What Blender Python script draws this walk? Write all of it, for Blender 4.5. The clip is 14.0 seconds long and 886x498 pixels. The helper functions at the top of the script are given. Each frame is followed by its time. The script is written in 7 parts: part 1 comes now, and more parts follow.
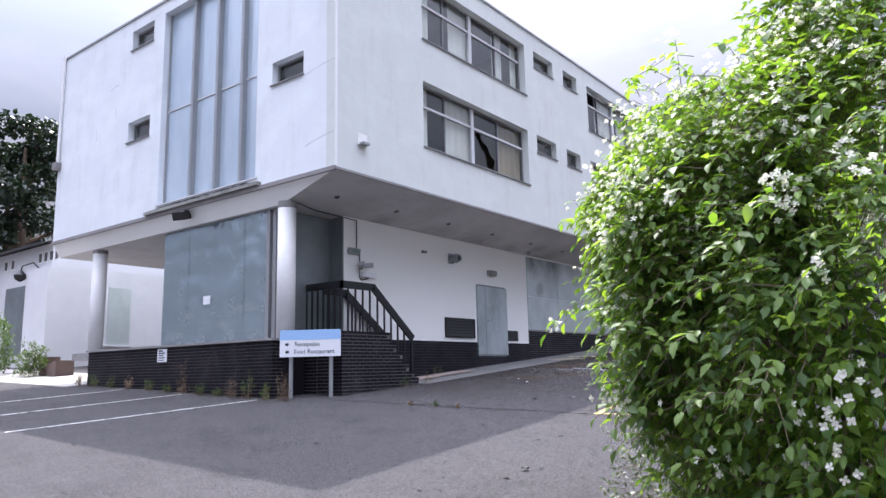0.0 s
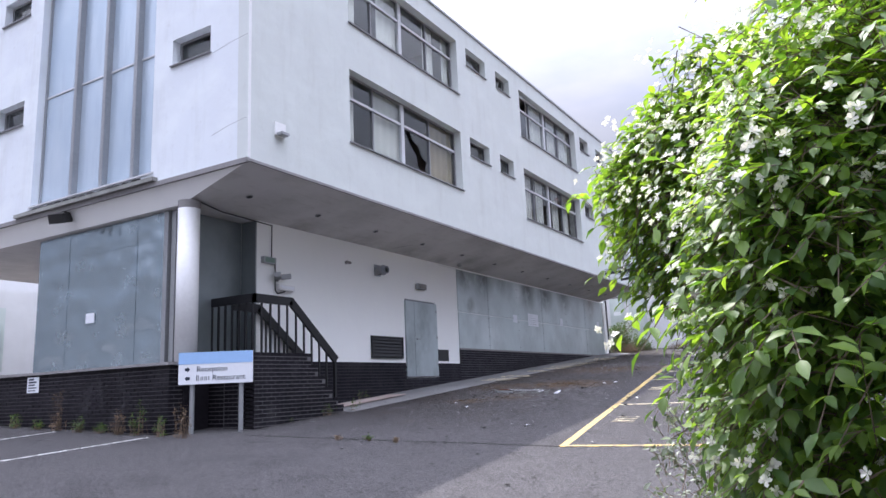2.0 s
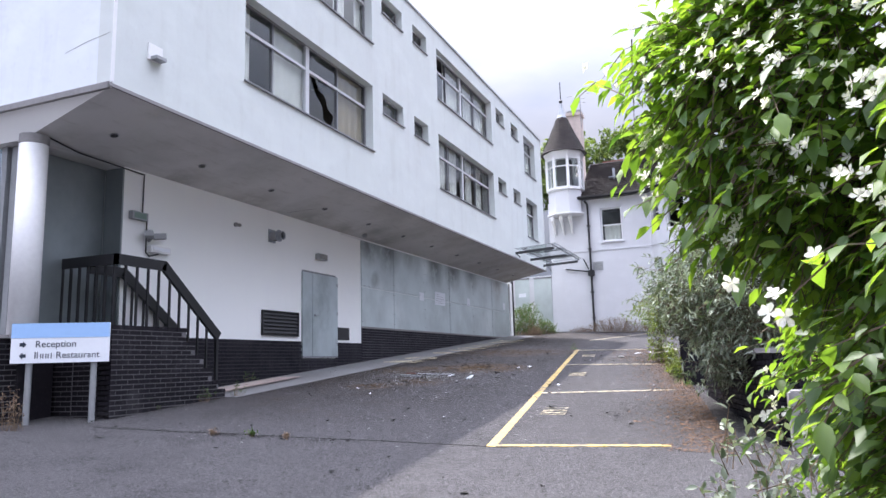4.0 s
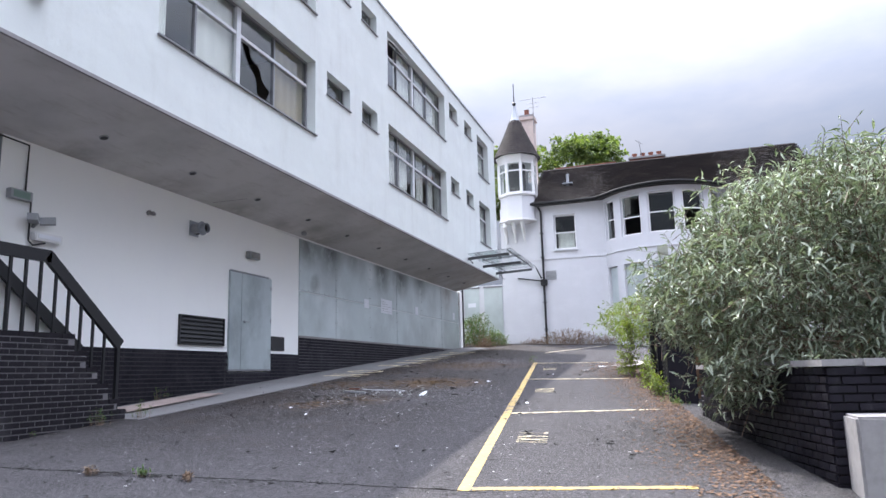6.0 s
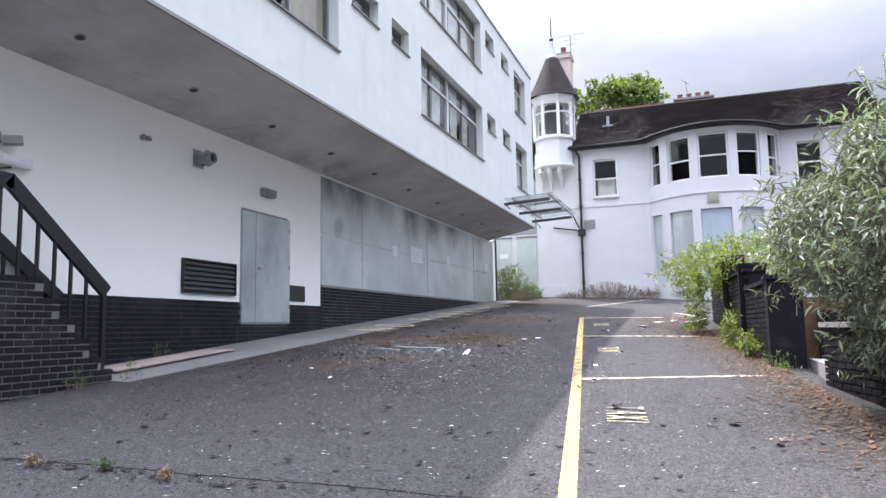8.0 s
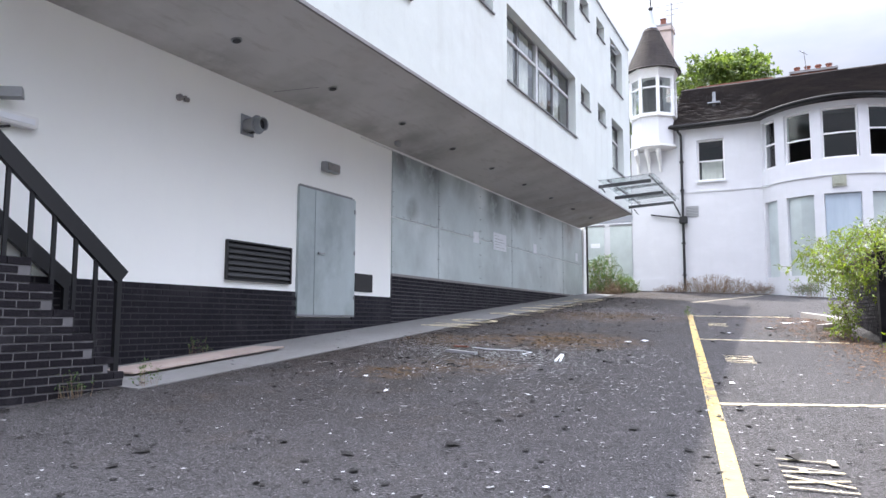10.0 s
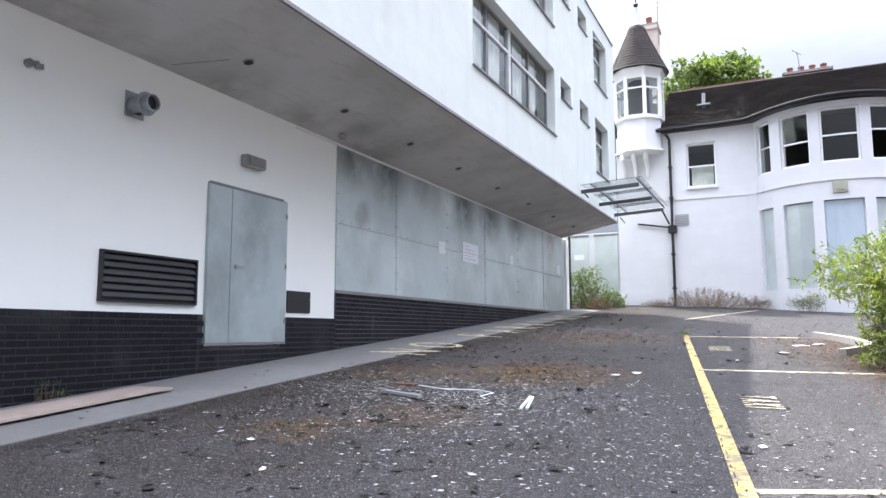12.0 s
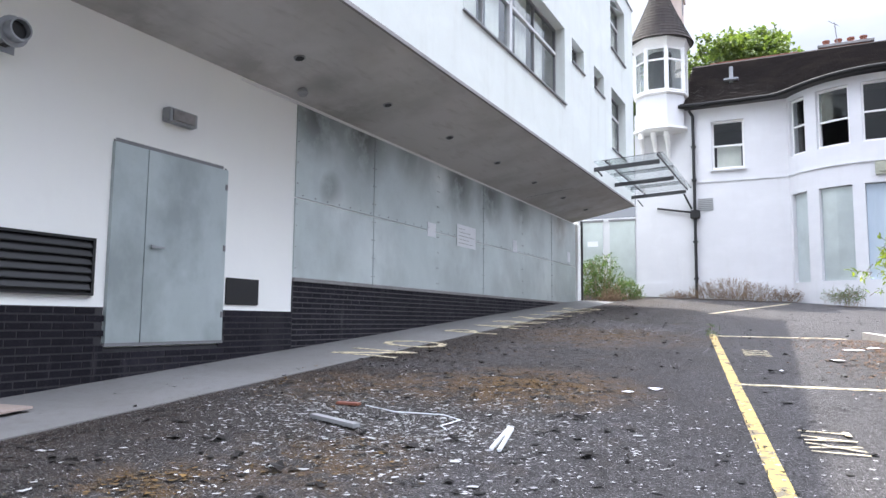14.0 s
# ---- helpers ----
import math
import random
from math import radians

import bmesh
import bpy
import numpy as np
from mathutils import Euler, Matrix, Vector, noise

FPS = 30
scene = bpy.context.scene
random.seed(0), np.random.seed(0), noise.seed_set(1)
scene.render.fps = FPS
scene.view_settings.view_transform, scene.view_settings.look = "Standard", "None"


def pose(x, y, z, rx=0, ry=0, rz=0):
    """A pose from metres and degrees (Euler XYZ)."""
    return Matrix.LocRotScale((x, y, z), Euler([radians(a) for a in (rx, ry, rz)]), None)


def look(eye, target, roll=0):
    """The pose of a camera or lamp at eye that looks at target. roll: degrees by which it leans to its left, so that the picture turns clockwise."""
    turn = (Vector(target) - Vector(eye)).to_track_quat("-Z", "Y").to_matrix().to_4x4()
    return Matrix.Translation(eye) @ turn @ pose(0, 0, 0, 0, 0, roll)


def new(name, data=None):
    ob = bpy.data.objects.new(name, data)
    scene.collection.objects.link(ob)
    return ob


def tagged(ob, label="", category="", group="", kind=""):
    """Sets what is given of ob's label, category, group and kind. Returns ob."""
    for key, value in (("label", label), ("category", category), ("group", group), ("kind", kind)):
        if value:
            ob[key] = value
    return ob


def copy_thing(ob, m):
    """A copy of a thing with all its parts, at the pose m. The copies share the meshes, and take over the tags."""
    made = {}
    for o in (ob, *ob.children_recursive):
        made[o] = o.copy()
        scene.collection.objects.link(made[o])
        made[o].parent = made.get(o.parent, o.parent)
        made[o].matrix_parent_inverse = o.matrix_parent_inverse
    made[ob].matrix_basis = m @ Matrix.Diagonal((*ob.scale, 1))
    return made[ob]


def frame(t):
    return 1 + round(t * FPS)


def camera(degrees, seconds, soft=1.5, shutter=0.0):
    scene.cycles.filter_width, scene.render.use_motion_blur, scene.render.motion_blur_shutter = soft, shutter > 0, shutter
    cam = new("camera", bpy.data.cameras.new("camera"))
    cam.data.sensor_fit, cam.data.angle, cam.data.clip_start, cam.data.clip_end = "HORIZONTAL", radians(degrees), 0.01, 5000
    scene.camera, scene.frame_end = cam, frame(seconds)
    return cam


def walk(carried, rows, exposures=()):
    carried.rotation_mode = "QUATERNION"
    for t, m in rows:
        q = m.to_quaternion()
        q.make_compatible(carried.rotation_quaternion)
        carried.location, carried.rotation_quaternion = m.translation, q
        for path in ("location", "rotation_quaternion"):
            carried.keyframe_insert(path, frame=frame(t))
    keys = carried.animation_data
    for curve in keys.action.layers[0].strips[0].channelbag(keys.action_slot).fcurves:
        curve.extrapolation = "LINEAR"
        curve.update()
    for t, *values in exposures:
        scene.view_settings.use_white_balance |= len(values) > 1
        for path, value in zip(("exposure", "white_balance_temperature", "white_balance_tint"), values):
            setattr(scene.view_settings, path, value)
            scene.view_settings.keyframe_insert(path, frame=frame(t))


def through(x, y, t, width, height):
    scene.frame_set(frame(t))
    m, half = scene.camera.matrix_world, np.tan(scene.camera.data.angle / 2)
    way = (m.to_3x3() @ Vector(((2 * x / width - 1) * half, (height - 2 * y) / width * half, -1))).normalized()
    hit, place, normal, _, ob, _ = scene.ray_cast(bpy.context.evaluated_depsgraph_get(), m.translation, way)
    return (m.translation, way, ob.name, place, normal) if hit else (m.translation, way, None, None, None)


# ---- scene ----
cam = camera(63.5, 14.0)
PATH = [
    (0, (1.556, -2.575, 1.463), (0.353, -1.013, 1.799), -1.3),
    (0.5, (1.184, -2.267, 1.507), (0.021, -0.681, 1.873), -0.9),
    (1, (0.81, -1.888, 1.565), (-0.312, -0.277, 1.949), -1.3),
    (1.5, (0.397, -1.581, 1.573), (-0.669, 0.066, 1.964), -2.0),
    (2, (0.079, -1.253, 1.575), (-0.915, 0.44, 1.956), -2.5),
    (2.5, (-0.225, -0.876, 1.593), (-1.142, 0.862, 1.962), -2.8),
    (3, (-0.528, -0.51, 1.629), (-1.374, 1.268, 1.981), -2.4),
    (3.5, (-0.764, -0.089, 1.66), (-1.554, 1.718, 1.993), -2.0),
    (4, (-1.014, 0.34, 1.657), (-1.764, 2.166, 1.974), -1.6),
    (6.3, (-2.11, 2.445, 1.706), (-2.699, 4.324, 2.055), -1.5),
    (6.5, (-2.238, 2.633, 1.726), (-2.825, 4.514, 2.067), -1.5),
    (7, (-2.476, 3.105, 1.711), (-3.073, 4.989, 2.018), -1.5),
    (7.5, (-2.75, 3.611, 1.703), (-3.377, 5.491, 1.97), -1.5),
    (8, (-2.975, 4.052, 1.732), (-3.639, 5.925, 1.955), -1.0),
    (8.5, (-3.155, 4.532, 1.758), (-3.87, 6.39, 1.95), -0.4),
    (8.7, (-3.258, 4.718, 1.746), (-3.986, 6.571, 1.93), -0.1),
    (11, (-4.002, 7.029, 1.956), (-4.958, 8.772, 2.176), -0.1),
    (11.5, (-4.163, 7.604, 2.0), (-5.049, 9.385, 2.214), -0.5),
    (12, (-4.176, 8.145, 2.046), (-5.022, 9.942, 2.28), -0.1),
    (12.5, (-4.276, 8.671, 2.064), (-5.116, 10.469, 2.306), 0.3),
    (13, (-4.343, 9.169, 2.105), (-5.188, 10.966, 2.336), 0.6),
    (13.5, (-4.385, 9.716, 2.143), (-5.257, 11.503, 2.36), 0.6),
    (14, (-4.571, 10.193, 2.195), (-5.46, 11.974, 2.393), 0.6),
]
walk(cam, [(t, look(eye, target, roll)) for t, eye, target, roll in PATH], [(0.0, 1.77, 6120, 15), (1.5, 1.73, 6120, 15), (3.5, 1.95, 6150, 14), (5.0, 1.97, 6150, 13), (6.5, 1.97, 6200, 11), (7.5, 2.05, 6250, 11), (11.0, 2.33, 6400, 9), (14.0, 2.35, 6400, 8)])

# world: a bright, thinly clouded sky
SUN_TO = Vector((-0.362, 0.364, 0.858)).normalized()
world = bpy.data.worlds.new("sky")
scene.world = world
world.use_nodes = True
wn, wl = world.node_tree.nodes, world.node_tree.links
bg = wn["Background"]
sky = wn.new("ShaderNodeTexSky")
sky.sky_type = "NISHITA"
sky.sun_disc = False
sky.sun_elevation = math.asin(SUN_TO.z)
sky.sun_rotation = math.atan2(SUN_TO.x, SUN_TO.y)
sky.dust_density = 3.0
wtc = wn.new("ShaderNodeTexCoord")
wmap = wn.new("ShaderNodeMapping")
wmap.inputs["Scale"].default_value = (1.0, 1.0, 2.6)
wmap.inputs["Location"].default_value = (0.35, 0.1, 0.0)
wl.new(wtc.outputs["Generated"], wmap.inputs[0])
wno = wn.new("ShaderNodeTexNoise")
wno.inputs["Scale"].default_value = 2.3
wno.inputs["Detail"].default_value = 7.0
wno.inputs["Roughness"].default_value = 0.55
wl.new(wmap.outputs[0], wno.inputs["Vector"])
wcr = wn.new("ShaderNodeValToRGB")
wcr.color_ramp.elements[0].position, wcr.color_ramp.elements[0].color = 0.41, (1.85, 2.0, 2.45, 1)
wcr.color_ramp.elements[1].position, wcr.color_ramp.elements[1].color = 0.60, (2.5, 2.5, 2.75, 1)
wl.new(wno.outputs[0], wcr.inputs[0])
wmix = wn.new("ShaderNodeMix")
wmix.data_type = "RGBA"
wmix.inputs[0].default_value = 0.94
wl.new(sky.outputs[0], wmix.inputs[6])
wl.new(wcr.outputs[0], wmix.inputs[7])
wsep = wn.new("ShaderNodeSeparateXYZ")
wl.new(wtc.outputs["Generated"], wsep.inputs[0])
wsq = wn.new("ShaderNodeMath")
wsq.operation = "POWER"
wsq.use_clamp = True
wsq.inputs[1].default_value = 2.6
wl.new(wsep.outputs[2], wsq.inputs[0])
wgr = wn.new("ShaderNodeMapRange")
wgr.inputs[1].default_value, wgr.inputs[2].default_value = 0.0, 1.0
wgr.inputs[3].default_value, wgr.inputs[4].default_value = 0.29, 7.0
wl.new(wsq.outputs[0], wgr.inputs[0])
wmul = wn.new("ShaderNodeVectorMath")
wmul.operation = "SCALE"
wl.new(wmix.outputs[2], wmul.inputs[0])
wl.new(wgr.outputs[0], wmul.inputs[3])
wl.new(wmul.outputs[0], bg.inputs[0])
bg.inputs[1].default_value = 0.12
sun = new("sun", bpy.data.lights.new("sun", "SUN"))
sun.data.energy = 2.1
sun.data.angle = radians(0.6)
sun.data.color = (1.0, 0.95, 0.88)
sun.matrix_world = look(SUN_TO * 50, (0, 0, 0))


# materials
class Mat:
    """A node material: a Principled shader with colour, grain and bump built from noise in object space."""

    def __init__(self, name, col, rough=0.6, metal=0.0, spec=0.5):
        self.m = bpy.data.materials.new(name)
        self.m.use_nodes = True
        self.n, self.l = self.m.node_tree.nodes, self.m.node_tree.links
        self.b = self.n["Principled BSDF"]
        self.b.inputs["Roughness"].default_value = rough
        self.b.inputs["Metallic"].default_value = metal
        self.b.inputs["Specular IOR Level"].default_value = spec
        rgb = self.n.new("ShaderNodeRGB")
        rgb.outputs[0].default_value = (*col, 1)
        self.col = rgb.outputs[0]
        geo = self.n.new("ShaderNodeNewGeometry")
        self.geo = geo
        self.pos = geo.outputs["Position"]
        self.height = None

    def stretch(self, sx, sy, sz):
        mp = self.n.new("ShaderNodeMapping")
        mp.inputs["Scale"].default_value = (sx, sy, sz)
        self.l.new(self.pos, mp.inputs[0])
        return mp.outputs[0]

    def noise(self, scale, detail=4.0, lo=0.35, hi=0.65, vec=None, rough=0.6):
        no = self.n.new("ShaderNodeTexNoise")
        no.inputs["Scale"].default_value = scale
        no.inputs["Detail"].default_value = detail
        no.inputs["Roughness"].default_value = rough
        self.l.new(vec or self.pos, no.inputs["Vector"])
        mr = self.n.new("ShaderNodeMapRange")
        mr.inputs[1].default_value, mr.inputs[2].default_value = lo, hi
        self.l.new(no.outputs[0], mr.inputs[0])
        return mr.outputs[0]

    def times(self, a, b):
        mu = self.n.new("ShaderNodeMath")
        mu.operation = "MULTIPLY"
        for k, v in enumerate((a, b)):
            if isinstance(v, (int, float)):
                mu.inputs[k].default_value = v
            else:
                self.l.new(v, mu.inputs[k])
        return mu.outputs[0]

    def ramp(self, sock, lo, hi):
        mr = self.n.new("ShaderNodeMapRange")
        mr.inputs[1].default_value, mr.inputs[2].default_value = lo, hi
        self.l.new(sock, mr.inputs[0])
        return mr.outputs[0]

    def axis(self, k):
        s = self.n.new("ShaderNodeSeparateXYZ")
        self.l.new(self.pos, s.inputs[0])
        return s.outputs[k]

    def tint(self, fac, col, amount=1.0, mode="MIX"):
        mx = self.n.new("ShaderNodeMix")
        mx.data_type = "RGBA"
        mx.blend_type = mode
        self.l.new(self.times(fac, amount), mx.inputs[0])
        self.l.new(self.col, mx.inputs[6])
        mx.inputs[7].default_value = (*col, 1)
        self.col = mx.outputs[2]
        return self

    def bump(self, sock, strength=0.3, dist=0.01):
        bu = self.n.new("ShaderNodeBump")
        bu.inputs["Strength"].default_value = strength
        bu.inputs["Distance"].default_value = dist
        self.l.new(sock, bu.inputs["Height"])
        if self.height:
            self.l.new(self.height, bu.inputs["Normal"])
        self.height = bu.outputs[0]
        return self

    def rough(self, sock, lo, hi):
        mr = self.n.new("ShaderNodeMapRange")
        mr.inputs[3].default_value, mr.inputs[4].default_value = lo, hi
        self.l.new(sock, mr.inputs[0])
        self.l.new(mr.outputs[0], self.b.inputs["Roughness"])
        return self

    def random(self):
        """A value of its own for each joined piece."""
        return self.geo.outputs["Random Per Island"]

    def object_random(self):
        return self.n.new("ShaderNodeObjectInfo").outputs["Random"]

    def done(self):
        self.l.new(self.col, self.b.inputs["Base Color"])
        if self.height:
            self.l.new(self.height, self.b.inputs["Normal"])
        return self.m


def plain(name, col, rough=0.5, metal=0.0, grain=0.25, scale=14.0):
    a = Mat(name, col, rough, metal)
    a.tint(a.noise(scale), tuple(c * 0.6 for c in col), grain)
    a.tint(a.noise(scale * 0.13, 3), tuple(min(1, c * 1.2) for c in col), grain)
    return a.done()


def render_white(name, col, dirt=0.5):
    a = Mat(name, col, 0.75)
    streak = a.stretch(1.8, 1.8, 0.28)
    a.tint(a.noise(0.5, 5, 0.4, 0.75), (0.60, 0.62, 0.62), 0.45 * dirt)
    a.tint(a.noise(1.6, 6, 0.52, 0.8, vec=streak), (0.46, 0.47, 0.44), 0.45 * dirt)
    a.tint(a.noise(7.0, 6, 0.6, 0.78), (0.5, 0.5, 0.48), 0.35 * dirt)
    a.tint(a.noise(0.9, 3, 0.45, 0.7, vec=a.stretch(1, 1, 1.7)), tuple(min(0.88, c * 1.12) for c in col), 0.5)
    a.bump(a.noise(90, 3), 0.12, 0.004).bump(a.noise(2.5, 3), 0.15, 0.02)
    return a.done()


def make_asphalt():
    a = Mat("asphalt", (0.060, 0.056, 0.056), 0.92, spec=0.15)
    a.tint(a.noise(0.35, 6, 0.4, 0.7), (0.038, 0.036, 0.038), 0.8)
    a.tint(a.noise(1.7, 6, 0.45, 0.75), (0.074, 0.07, 0.072), 0.5)
    a.tint(a.noise(6.5, 6, 0.52, 0.7), (0.03, 0.028, 0.03), 0.6)
    # paler towards the forecourt: sunlit brightness put into the tarmac colour
    a.tint(a.times(a.ramp(a.axis(1), 13.0, 6.5), a.noise(0.9, 6, 0.25, 0.5)), (0.088, 0.083, 0.084), 0.85)
    # brown dirt and moss on the upper, building side of the drive
    near = a.times(a.ramp(a.axis(0), -4.6, -7.4), a.ramp(a.axis(1), 8.5, 12.5))
    a.tint(a.times(near, a.noise(0.55, 7, 0.36, 0.56)), (0.028, 0.022, 0.018), 0.9)
    a.tint(a.times(near, a.noise(2.4, 6, 0.54, 0.7)), (0.075, 0.048, 0.022), 0.6)
    # a damp brown band where the drive meets the paving
    edge = a.times(a.ramp(a.axis(0), -8.0, -9.0), a.ramp(a.axis(1), 10.5, 13.0))
    a.tint(a.times(edge, a.noise(1.1, 6, 0.34, 0.55)), (0.030, 0.020, 0.013), 0.9)
    a.tint(a.times(near, a.noise(34, 4, 0.55, 0.62)), (0.012, 0.010, 0.009), 0.9)
    a.tint(a.times(near, a.noise(13, 5, 0.56, 0.66)), (0.02, 0.015, 0.012), 0.8)
    a.tint(a.times(near, a.noise(52, 3, 0.60, 0.66, vec=a.stretch(1.1, 1, 1))), (0.22, 0.2, 0.17), 0.7)
    # rusty mossy patches
    for x, y, z, r, strength in ((-7.1, 17.2, 1.55, 1.5, 0.95), (-7.3, 14.0, 1.3, 0.9, 0.5), (-7.9, 13.1, 1.25, 0.6, 0.6), (-7.6, 22.4, 1.96, 2.0, 0.6), (-8.6, 16.4, 1.5, 1.2, 0.5)):
        spot = a.n.new("ShaderNodeVectorMath")
        spot.operation = "DISTANCE"
        a.l.new(a.pos, spot.inputs[0])
        spot.inputs[1].default_value = (x, y, z)
        a.tint(a.times(a.ramp(spot.outputs["Value"], r, r * 0.2), a.noise(4.5, 7, 0.40, 0.58)), (0.15, 0.082, 0.018), strength)
    a.tint(a.noise(150, 2, 0.54, 0.68), (0.27, 0.26, 0.27), 0.75)
    a.tint(a.noise(110, 2, 0.53, 0.66, vec=a.stretch(1.1, 1, 1)), (0.018, 0.018, 0.022), 0.8)
    a.tint(a.noise(28, 4, 0.56, 0.64), (0.022, 0.02, 0.02), 0.8)
    a.tint(a.noise(45, 3, 0.60, 0.68, vec=a.stretch(1, 1.2, 1)), (0.26, 0.25, 0.255), 0.75)
    a.bump(a.noise(110, 3, 0.2, 0.8), 1.0, 0.014).bump(a.noise(3, 4), 0.3, 0.02)
    return a.done()


def make_pavement():
    a = Mat("smooth_paving", (0.17, 0.167, 0.168), 0.85)
    a.tint(a.noise(0.8, 5, 0.4, 0.7), (0.12, 0.115, 0.11), 0.7)
    a.tint(a.noise(9, 6, 0.5, 0.75), (0.11, 0.1, 0.09), 0.5)
    a.bump(a.noise(160, 2), 0.25, 0.003)
    return a.done()


def make_brick(name, col, chalk=0.5):
    a = Mat(name, col, 0.6, spec=0.14)
    a.tint(a.object_random(), tuple(c * 1.5 + 0.004 for c in col), 0.6)
    a.tint(a.random(), tuple(c * 0.5 for c in col), 0.6)
    # chalky blooms and runs
    a.tint(a.noise(1.5, 7, 0.55, 0.74), (0.12, 0.115, 0.12), 0.55 * chalk)
    a.tint(a.noise(2.6, 6, 0.60, 0.74, vec=a.stretch(1.6, 1.6, 0.35)), (0.17, 0.165, 0.17), 0.6 * chalk)
    a.tint(a.noise(30, 5, 0.60, 0.75), (0.12, 0.11, 0.11), 0.4 * chalk)
    a.bump(a.noise(60, 4), 0.4, 0.003).bump(a.noise(14, 2), 0.3, 0.006)
    a.rough(a.noise(3, 4), 0.45, 0.75)
    return a.done()


def make_galvanised(name, col, metal=0.75, lo=0.3, hi=0.55, stains=(), crumple=1.0, mottle=0.75):
    a = Mat(name, col, 0.4, metal)
    smear = a.stretch(0.7, 0.7, 0.5)
    a.tint(a.noise(1.1, 5, 0.44, 0.6, vec=smear), tuple(c * 0.6 for c in col), mottle)
    a.tint(a.noise(0.7, 4, 0.48, 0.62), tuple(min(1, c * 1.25) for c in col), mottle * 0.8)
    a.tint(a.noise(26, 5, 0.55, 0.8), tuple(c * 0.7 for c in col), 0.25)
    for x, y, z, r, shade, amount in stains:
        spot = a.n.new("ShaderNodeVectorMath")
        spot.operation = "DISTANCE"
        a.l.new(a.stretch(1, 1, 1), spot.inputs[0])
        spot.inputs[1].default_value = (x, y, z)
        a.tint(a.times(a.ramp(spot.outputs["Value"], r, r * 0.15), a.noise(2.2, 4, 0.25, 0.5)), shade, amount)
    a.rough(a.noise(1.9, 6, 0.3, 0.7), lo, hi)
    a.bump(a.noise(0.9, 2, 0.2, 0.8), 0.35 * crumple, 0.06 * crumple).bump(a.noise(5, 2), 0.12, 0.01)
    return a.done()


def make_tiles():
    a = Mat("roof_tile", (0.034, 0.028, 0.028), 0.8, spec=0.25)
    a.tint(a.random(), (0.022, 0.018, 0.017), 0.8)
    a.tint(a.noise(0.9, 5, 0.45, 0.7), (0.075, 0.06, 0.05), 0.5)
    a.tint(a.noise(18, 4, 0.6, 0.75), (0.11, 0.10, 0.075), 0.3)
    a.bump(a.noise(40, 3), 0.3, 0.004)
    return a.done()


def make_leaf(name, dark, light, through=0.45, rough=0.45, glow=(2.4, 2.3, 0.9)):
    a = Mat(name, dark, rough)
    a.tint(a.random(), light, 0.9)
    a.tint(a.noise(1.3, 3, 0.4, 0.65), tuple(c * 0.6 for c in dark), 0.5)
    m = a.done()
    tr = a.n.new("ShaderNodeBsdfTranslucent")
    hue = a.n.new("ShaderNodeMix")
    hue.data_type, hue.blend_type = "RGBA", "MULTIPLY"
    hue.inputs[0].default_value = 1.0
    a.l.new(a.col, hue.inputs[6])
    hue.inputs[7].default_value = (*glow, 1)
    a.l.new(hue.outputs[2], tr.inputs[0])
    mix = a.n.new("ShaderNodeMixShader")
    mix.inputs[0].default_value = through
    a.l.new(a.b.outputs[0], mix.inputs[1])
    a.l.new(tr.outputs[0], mix.inputs[2])
    a.l.new(mix.outputs[0], a.n["Material Output"].inputs[0])
    return m


def make_glass(name, tint=(0.75, 0.8, 0.8)):
    a = Mat(name, tint, 0.02)
    a.b.inputs["Transmission Weight"].default_value = 1.0
    a.b.inputs["IOR"].default_value = 1.5
    return a.done()


def make_soffit():
    a = Mat("soffit_paint", (0.58, 0.57, 0.565), 0.8)
    a.tint(a.noise(0.6, 6, 0.46, 0.64), (0.42, 0.42, 0.41), 0.7)
    a.tint(a.noise(3.0, 6, 0.55, 0.8, vec=a.stretch(3, 0.6, 1)), (0.3, 0.28, 0.26), 0.5)
    # darker patches where the soffit meets the wall
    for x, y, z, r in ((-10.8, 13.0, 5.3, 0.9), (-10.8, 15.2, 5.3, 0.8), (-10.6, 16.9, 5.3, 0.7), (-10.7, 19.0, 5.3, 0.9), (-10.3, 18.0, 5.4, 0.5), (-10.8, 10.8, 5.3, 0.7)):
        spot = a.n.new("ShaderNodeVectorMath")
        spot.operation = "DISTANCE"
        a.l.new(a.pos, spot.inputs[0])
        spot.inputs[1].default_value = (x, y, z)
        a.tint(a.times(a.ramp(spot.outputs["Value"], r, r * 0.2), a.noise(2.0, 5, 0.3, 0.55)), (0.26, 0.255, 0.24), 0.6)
    # damp brown-grey patch towards the far end
    a.tint(a.times(a.ramp(a.axis(1), 23.0, 30.0), a.noise(0.8, 5, 0.35, 0.6)), (0.30, 0.26, 0.22), 0.6)
    a.bump(a.noise(70, 3), 0.1, 0.003)
    return a.done()


def make_film():
    a = Mat("blue_film_glass", (0.50, 0.60, 0.70), 0.22, 0.35)
    a.tint(a.noise(0.35, 3, 0.4, 0.65, vec=a.stretch(2, 2, 1)), (0.62, 0.70, 0.78), 0.8)
    a.tint(a.noise(1.5, 5, 0.5, 0.8, vec=a.stretch(3, 3, 0.4)), (0.42, 0.5, 0.58), 0.5)
    a.bump(a.noise(0.8, 2), 0.15, 0.03)
    return a.done()


def make_road_paint(name, col):
    a = Mat(name, col, 0.75)
    a.tint(a.noise(9, 7, 0.46, 0.56, rough=0.75), (0.09, 0.085, 0.08), 0.85)
    a.tint(a.noise(60, 3, 0.55, 0.7), (0.12, 0.11, 0.1), 0.6)
    return a.done()


